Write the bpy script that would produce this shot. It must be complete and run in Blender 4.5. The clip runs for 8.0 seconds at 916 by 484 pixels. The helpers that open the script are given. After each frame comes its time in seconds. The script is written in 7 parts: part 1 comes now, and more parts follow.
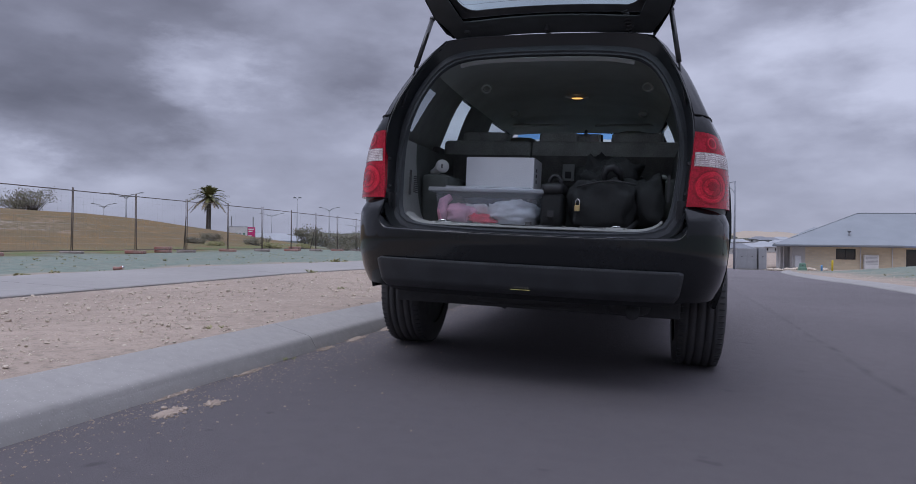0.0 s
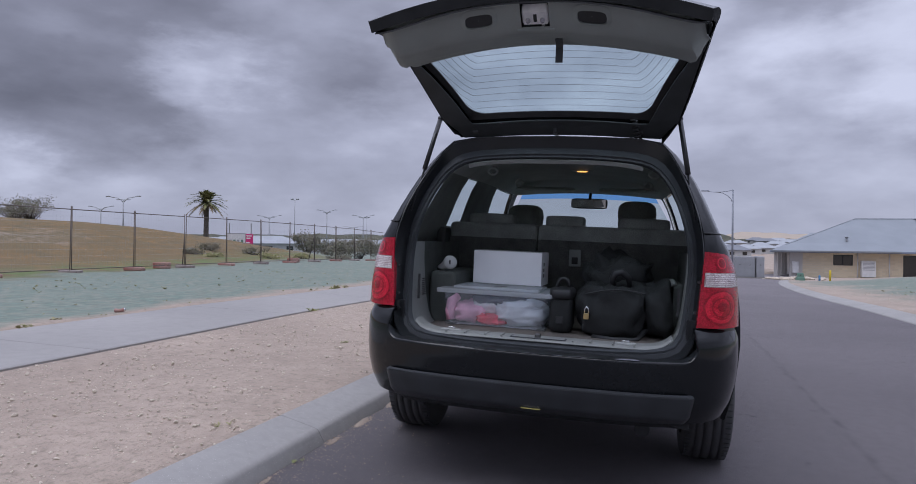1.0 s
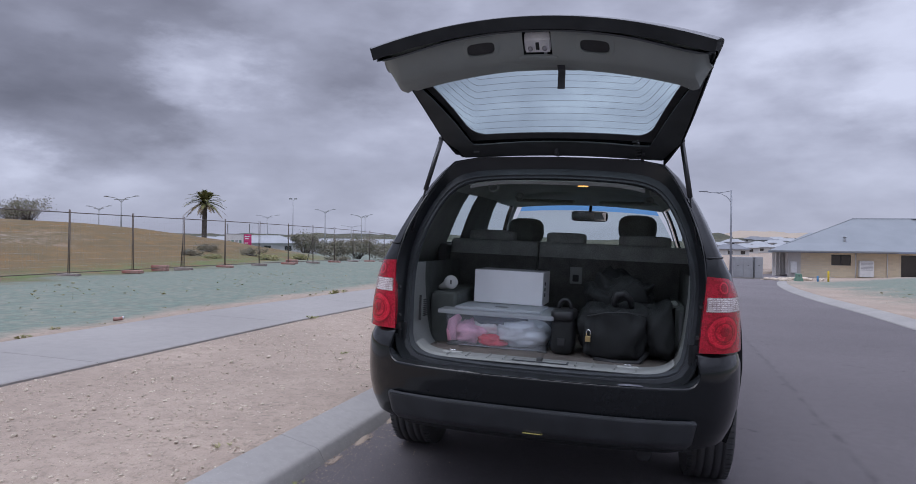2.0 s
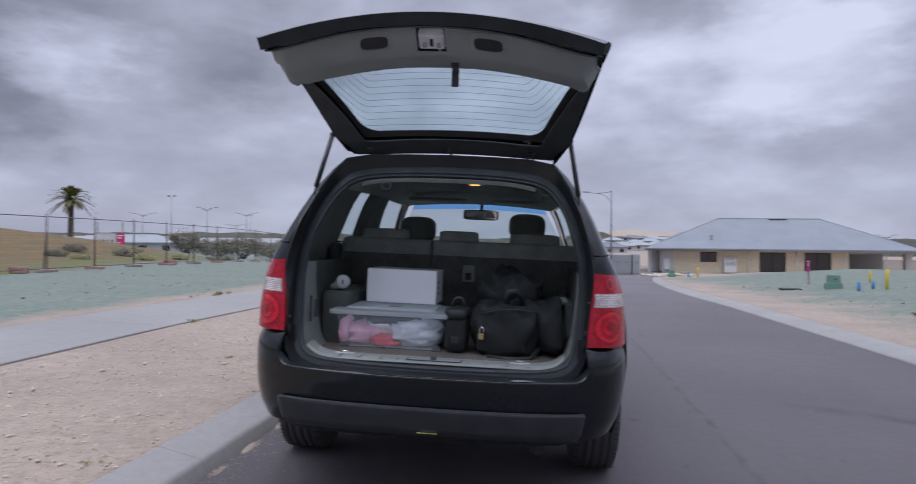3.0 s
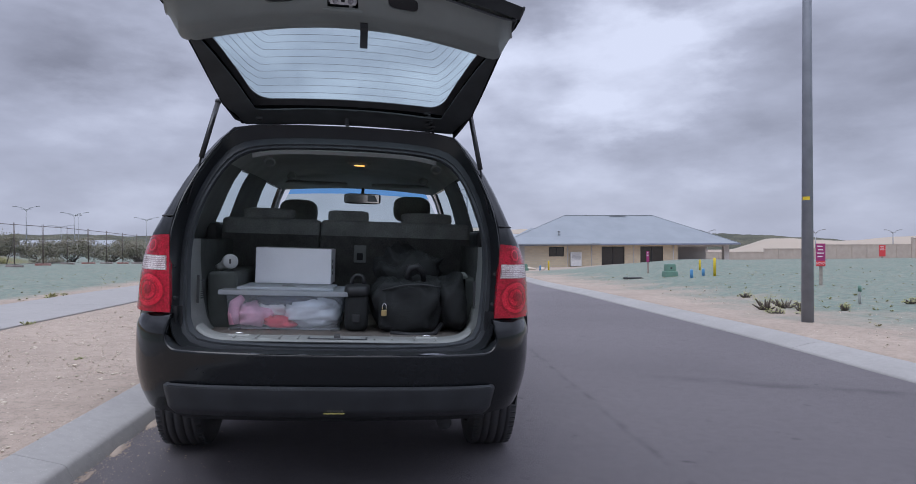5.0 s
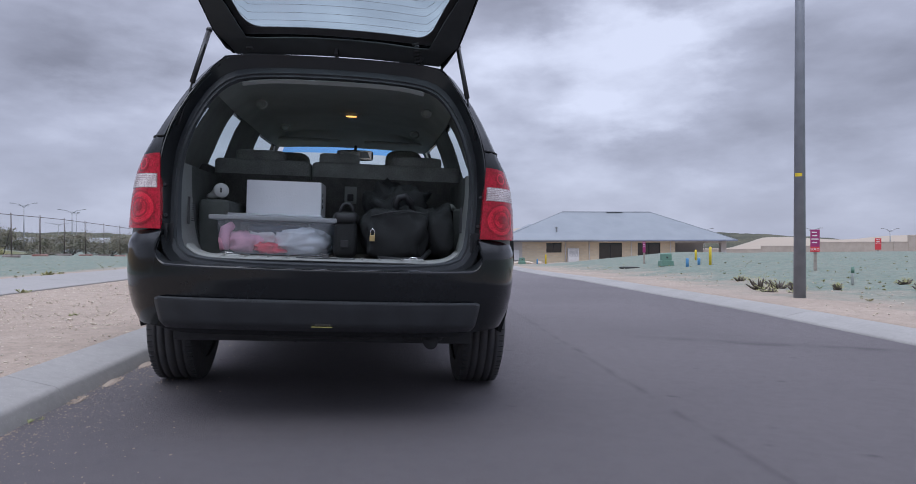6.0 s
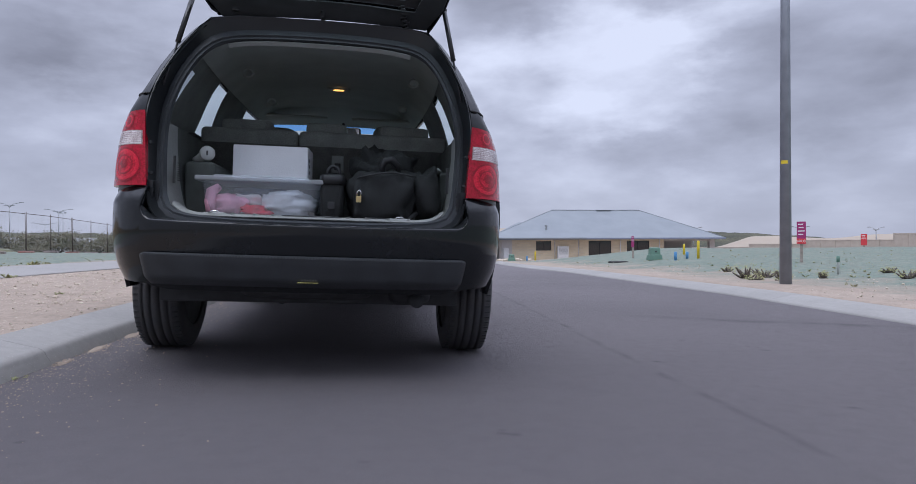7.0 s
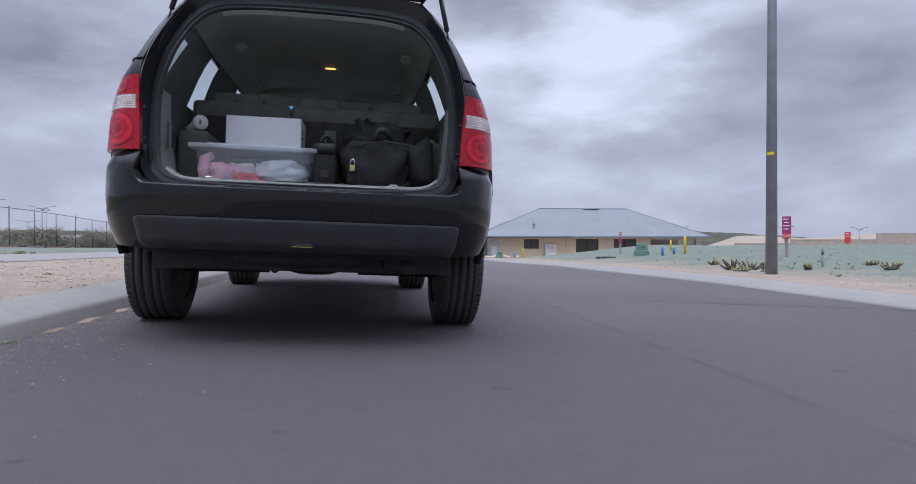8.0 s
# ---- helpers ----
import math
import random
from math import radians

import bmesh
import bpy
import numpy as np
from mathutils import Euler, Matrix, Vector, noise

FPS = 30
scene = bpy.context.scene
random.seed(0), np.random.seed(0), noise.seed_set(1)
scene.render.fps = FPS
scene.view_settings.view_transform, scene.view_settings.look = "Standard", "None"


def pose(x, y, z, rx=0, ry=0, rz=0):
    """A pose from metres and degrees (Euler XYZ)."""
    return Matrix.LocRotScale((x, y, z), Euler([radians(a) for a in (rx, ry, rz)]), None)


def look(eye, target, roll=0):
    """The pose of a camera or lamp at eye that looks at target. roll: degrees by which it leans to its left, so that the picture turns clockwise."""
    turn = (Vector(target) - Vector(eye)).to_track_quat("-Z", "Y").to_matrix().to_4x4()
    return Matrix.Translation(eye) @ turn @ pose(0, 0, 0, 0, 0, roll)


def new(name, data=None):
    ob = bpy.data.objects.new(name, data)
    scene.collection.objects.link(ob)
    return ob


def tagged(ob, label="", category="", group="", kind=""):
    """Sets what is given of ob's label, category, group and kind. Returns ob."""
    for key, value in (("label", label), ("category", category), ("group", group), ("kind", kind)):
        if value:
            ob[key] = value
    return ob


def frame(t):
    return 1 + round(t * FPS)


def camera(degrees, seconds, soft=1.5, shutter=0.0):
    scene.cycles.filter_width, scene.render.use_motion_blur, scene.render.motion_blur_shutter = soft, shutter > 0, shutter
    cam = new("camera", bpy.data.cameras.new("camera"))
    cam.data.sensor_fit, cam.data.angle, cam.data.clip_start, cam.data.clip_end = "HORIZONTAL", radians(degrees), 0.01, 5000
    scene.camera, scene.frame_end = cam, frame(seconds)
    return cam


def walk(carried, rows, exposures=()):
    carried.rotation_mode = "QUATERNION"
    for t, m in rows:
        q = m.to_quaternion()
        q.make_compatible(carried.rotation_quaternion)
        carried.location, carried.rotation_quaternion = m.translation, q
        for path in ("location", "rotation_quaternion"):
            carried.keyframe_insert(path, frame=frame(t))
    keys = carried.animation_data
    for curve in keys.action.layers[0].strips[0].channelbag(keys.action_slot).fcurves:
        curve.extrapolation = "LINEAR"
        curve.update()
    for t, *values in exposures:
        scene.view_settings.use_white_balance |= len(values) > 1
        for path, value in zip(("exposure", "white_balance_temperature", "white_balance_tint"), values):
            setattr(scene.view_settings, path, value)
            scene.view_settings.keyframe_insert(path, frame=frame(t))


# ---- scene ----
cam = camera(67.8, 8.0, 0.9, 0.15)
# the road falls two degrees to the right of the parked car
CROSSFALL = 2.05
# and it runs a little to the right of the car's own line
KERB_TURN = 0.03
PATH = [
    (0, (0.488, -3.964, 0.657), (-0.027, -2.032, 0.635), 2.6),
    (0.5, (0.445, -3.983, 0.819), (-0.066, -2.049, 0.797), 2.6),
    (1, (0.413, -3.981, 1.156), (-0.095, -2.047, 1.135), 2.6),
    (2.5, (0.39, -3.964, 1.268), (-0.107, -2.027, 1.244), 2.4),
    (2.7, (0.393, -3.946, 1.266), (-0.088, -2.004, 1.243), 2.2),
    (2.8, (0.399, -3.95, 1.264), (-0.028, -1.996, 1.242), 2.5),
    (2.9, (0.365, -3.947, 1.262), (0.036, -1.975, 1.244), 2.5),
    (3, (0.372, -3.943, 1.261), (0.184, -1.951, 1.248), 2.5),
    (3.1, (0.375, -3.937, 1.26), (0.293, -1.938, 1.25), 2.5),
    (3.2, (0.365, -3.937, 1.258), (0.391, -1.938, 1.25), 2.2),
    (3.3, (0.347, -3.93, 1.245), (0.526, -1.938, 1.246), 2.4),
    (3.5, (0.309, -3.919, 1.226), (0.543, -1.932, 1.229), 1.8),
    (4, (0.193, -3.893, 1.212), (0.429, -1.907, 1.213), 1.8),
    (4.2, (0.153, -3.876, 1.219), (0.388, -1.89, 1.22), 1.8),
    (5.3, (0.165, -3.871, 1.046), (0.401, -1.885, 1.044), 1.8),
    (5.5, (0.18, -3.881, 0.967), (0.417, -1.895, 0.964), 1.9),
    (6, (0.214, -3.931, 0.803), (0.455, -1.945, 0.801), 1.9),
    (6.5, (0.224, -3.943, 0.697), (0.481, -1.96, 0.695), 2.0),
    (7, (0.235, -3.949, 0.623), (0.505, -1.967, 0.622), 1.8),
    (7.5, (0.222, -3.954, 0.593), (0.504, -1.974, 0.592), 1.9),
    (8, (0.212, -3.968, 0.481), (0.518, -1.991, 0.479), 2.0),
]
walk(cam, [(t, pose(0, 0, 0, 0, CROSSFALL, 0) @ look(eye, target, roll)) for t, eye, target, roll in PATH],
     [(0, -0.12, 5960, 12), (1, 0.02, 6010, 11), (2.5, 0.11, 6040, 10), (3.5, 0.17, 6050, 9), (6.5, 0.26, 6000, 8), (8, 0.30, 6000, 8)])

# ---- light ----
world = bpy.data.worlds.new("overcast_sky")
scene.world = world
world.use_nodes = True
wn, wl = world.node_tree.nodes, world.node_tree.links
wn.clear()


def wnode(kind, **inputs):
    n = wn.new(kind)
    for k, v in inputs.items():
        n.inputs[int(k[1:]) if k[0] == "i" and k[1:].isdigit() else k].default_value = v
    return n


# cloud masses: bearing from the car's line, height over the horizon, half width in degrees, and how heavy (pale below zero)
CLOUD_MASSES = [
    (-50, 17, 19, 0.34), (-29, 17, 14, 0.22), (-43, 8.5, 9, 0.26), (-20, 13, 6, 0.14), (-34, 12.5, 5.5, -0.24),
    (19, 14, 12, -0.20), (37, 11.5, 11, 0.15), (10, 21, 8, 0.15), (28, 21, 8, 0.14), (14, 11.3, 4.5, 0.10), (24, 7, 5, 0.08), (-48, 5, 4, -0.12),
]


def build_sky():
    # an overcast of broken grey masses: lumpy noise, flattened, with heavier and thinner places
    coord = wn.new("ShaderNodeTexCoord")
    sep = wn.new("ShaderNodeSeparateXYZ")
    wl.new(coord.outputs["Generated"], sep.inputs[0])

    def vmath(op, a, b):
        n = wn.new("ShaderNodeVectorMath")
        n.operation = op
        for k, v in enumerate((a, b)):
            if v is None:
                continue
            if isinstance(v, tuple):
                n.inputs[k].default_value = v
            else:
                wl.new(v, n.inputs[k])
        return n.outputs["Value"] if op == "LENGTH" else n.outputs[0]

    def fmath(op, a, b, c=None):
        n = wn.new("ShaderNodeMath")
        n.operation = op
        for k, v in enumerate((a, b, c)):
            if v is None:
                continue
            if isinstance(v, (int, float)):
                n.inputs[k].default_value = v
            else:
                wl.new(v, n.inputs[k])
        return n.outputs[0]

    flat = vmath("MULTIPLY", coord.outputs["Generated"], (1.0, 1.0, 2.5))
    flat = vmath("ADD", flat, (CLOUD_SEED, 1.3, 0.4))
    big = wnode("ShaderNodeTexNoise", Scale=3.6, Detail=3.0, Roughness=0.5)
    mid = wnode("ShaderNodeTexNoise", Scale=7.5, Detail=8.0, Roughness=0.54)
    ruffle = wnode("ShaderNodeTexNoise", Scale=6.0, Detail=7.0, Roughness=0.58)
    for n in (big, mid, ruffle):
        wl.new(flat, n.inputs["Vector"])
    # the edges of the masses are ruffled
    shift = vmath("MULTIPLY", vmath("SUBTRACT", ruffle.outputs["Color"], (0.5, 0.5, 0.5)), (0.26, 0.26, 0.17))
    warped = vmath("ADD", coord.outputs["Generated"], shift)
    heavy = fmath("MULTIPLY_ADD", big.outputs[0], 0.52, 0.27 - 0.26)
    heavy = fmath("MULTIPLY_ADD", mid.outputs[0], 0.48, fmath("SUBTRACT", heavy, 0.24))
    for az, up, half, weight in CLOUD_MASSES:
        a, e, r = radians(az), radians(up), radians(half)
        centre = (math.sin(a) * math.cos(e), math.cos(a) * math.cos(e), math.sin(e))
        away = vmath("LENGTH", vmath("MULTIPLY", vmath("SUBTRACT", warped, centre), (1.0, 1.0, 1.7)), None)
        mask = wn.new("ShaderNodeMapRange")
        mask.interpolation_type = "SMOOTHSTEP"
        mask.inputs["From Min"].default_value, mask.inputs["From Max"].default_value = r * 1.15, r * 0.35
        wl.new(away, mask.inputs[0])
        heavy = fmath("MULTIPLY_ADD", mask.outputs[0], weight, heavy)
    ramp = wn.new("ShaderNodeValToRGB")
    el = ramp.color_ramp.elements
    el[0].position, el[0].color = 0.04, (0.83, 0.84, 0.99, 1)
    el[1].position, el[1].color = 1.0, (0.150, 0.150, 0.190, 1)
    for place, grey in ((0.30, (0.52, 0.525, 0.64, 1)), (0.62, (0.30, 0.30, 0.372, 1))):
        ramp.color_ramp.elements.new(place).color = grey
    wl.new(heavy, ramp.inputs[0])
    # haze low over the horizon
    haze = wn.new("ShaderNodeMapRange")
    haze.inputs["From Min"].default_value, haze.inputs["From Max"].default_value = 0.0, 0.11
    haze.inputs["To Min"].default_value, haze.inputs["To Max"].default_value = 0.55, 0.0
    wl.new(sep.outputs[2], haze.inputs[0])
    hazed = wn.new("ShaderNodeMix")
    hazed.data_type = "RGBA"
    hazed.inputs[7].default_value = (0.47, 0.475, 0.575, 1)
    wl.new(haze.outputs[0], hazed.inputs[0])
    wl.new(ramp.outputs[0], hazed.inputs[6])
    sky = wn.new("ShaderNodeTexSky")
    sky.sky_type, sky.sun_disc, sky.sun_elevation, sky.sun_rotation = "NISHITA", False, radians(64), radians(204)
    above = wnode("ShaderNodeBackground", Strength=0.04)
    wl.new(sky.outputs[0], above.inputs[0])
    # an overcast sky is about three times as bright overhead as low down
    zenith = wn.new("ShaderNodeMapRange")
    zenith.interpolation_type = "SMOOTHSTEP"
    zenith.inputs["From Min"].default_value, zenith.inputs["From Max"].default_value = 0.36, 0.95
    zenith.inputs["To Min"].default_value, zenith.inputs["To Max"].default_value = CLOUD_STRENGTH, CLOUD_STRENGTH * 3.4
    wl.new(sep.outputs[2], zenith.inputs[0])
    deck_light = wnode("ShaderNodeBackground")
    wl.new(zenith.outputs[0], deck_light.inputs["Strength"])
    wl.new(hazed.outputs[2], deck_light.inputs[0])
    both = wnode("ShaderNodeMixShader", i0=0.93)
    wl.new(above.outputs[0], both.inputs[1])
    wl.new(deck_light.outputs[0], both.inputs[2])
    out = wn.new("ShaderNodeOutputWorld")
    wl.new(both.outputs[0], out.inputs[0])


CLOUD_SEED, CLOUD_STRENGTH = 3.7, 0.80
build_sky()
sun = new("sun", bpy.data.lights.new("sun", "SUN"))
sun.data.energy, sun.data.angle, sun.data.color = 1.0, radians(40), (1.0, 0.97, 0.93)
sun.matrix_world = look((-4, -9, 20), (0, 0, 0))

# ---- materials ----


def material(name, colour, rough=0.6, metal=0.0, vary=0.0, scale=8.0, bump=0.0, bump_scale=60.0, coat=0.0, second=None, fine=0.0, spec=0.5):
    """A surface with variation at two scales: patches between two colours, and a finer grain with relief."""
    m = bpy.data.materials.new(name)
    m.use_nodes = True
    n, l = m.node_tree.nodes, m.node_tree.links
    b = n["Principled BSDF"]
    b.inputs["Base Color"].default_value = (*colour, 1)
    b.inputs["Roughness"].default_value, b.inputs["Metallic"].default_value = rough, metal
    b.inputs["Coat Weight"].default_value = coat
    b.inputs["Coat Roughness"].default_value = 0.04
    b.inputs["Specular IOR Level"].default_value = spec
    if not (vary or bump or second or fine):
        return m
    tc = n.new("ShaderNodeTexCoord")
    if vary or second or fine:
        a, g = n.new("ShaderNodeTexNoise"), n.new("ShaderNodeTexNoise")
        a.inputs["Scale"].default_value, a.inputs["Detail"].default_value = scale, 5
        g.inputs["Scale"].default_value, g.inputs["Detail"].default_value = scale * 14, 3
        for t in (a, g):
            l.new(tc.outputs["Object"], t.inputs["Vector"])
        mix = n.new("ShaderNodeMix")
        mix.data_type = "RGBA"
        other = second or tuple(c * (1 - vary) for c in colour)
        mix.inputs[6].default_value, mix.inputs[7].default_value = (*colour, 1), (*other, 1)
        r = n.new("ShaderNodeMapRange")
        r.inputs[1].default_value, r.inputs[2].default_value = 0.35, 0.65
        l.new(a.outputs[0], r.inputs[0])
        l.new(r.outputs[0], mix.inputs[0])
        grain = n.new("ShaderNodeMix")
        grain.data_type, grain.blend_type = "RGBA", "MULTIPLY"
        grain.inputs[0].default_value = 1.0
        gr = n.new("ShaderNodeMapRange")
        gr.inputs[1].default_value, gr.inputs[2].default_value = 0.3, 0.7
        gr.inputs[3].default_value, gr.inputs[4].default_value = 1 - fine, 1 + fine
        l.new(g.outputs[0], gr.inputs[0])
        l.new(mix.outputs[2], grain.inputs[6])
        l.new(gr.outputs[0], grain.inputs[7])
        l.new(grain.outputs[2], b.inputs["Base Color"])
        rr = n.new("ShaderNodeMapRange")
        rr.inputs[3].default_value, rr.inputs[4].default_value = max(rough - 0.07, 0.02), min(rough + 0.07, 1)
        l.new(a.outputs[0], rr.inputs[0])
        l.new(rr.outputs[0], b.inputs["Roughness"])
    if bump:
        t = n.new("ShaderNodeTexNoise")
        t.inputs["Scale"].default_value, t.inputs["Detail"].default_value = bump_scale, 4
        l.new(tc.outputs["Object"], t.inputs["Vector"])
        bp = n.new("ShaderNodeBump")
        bp.inputs["Strength"].default_value, bp.inputs["Distance"].default_value = bump, 0.01
        l.new(t.outputs[0], bp.inputs["Height"])
        l.new(bp.outputs[0], b.inputs["Normal"])
    return m


def glass_material(name, tint, gloss=1.0):
    m = bpy.data.materials.new(name)
    m.use_nodes = True
    n, l = m.node_tree.nodes, m.node_tree.links
    n.clear()
    clear, shine, mix, out = (n.new("ShaderNode" + k) for k in ("BsdfTransparent", "BsdfGlossy", "MixShader", "OutputMaterial"))
    clear.inputs[0].default_value = (*tint, 1)
    shine.inputs["Roughness"].default_value = 0.02
    shine.inputs[0].default_value = (gloss, gloss, gloss, 1)
    mix.inputs[0].default_value = 0.07
    l.new(clear.outputs[0], mix.inputs[1])
    l.new(shine.outputs[0], mix.inputs[2])
    l.new(mix.outputs[0], out.inputs[0])
    return m


def emitter(name, colour, strength):
    m = material(name, colour)
    b = m.node_tree.nodes["Principled BSDF"]
    b.inputs["Emission Color"].default_value, b.inputs["Emission Strength"].default_value = (*colour, 1), strength
    return m


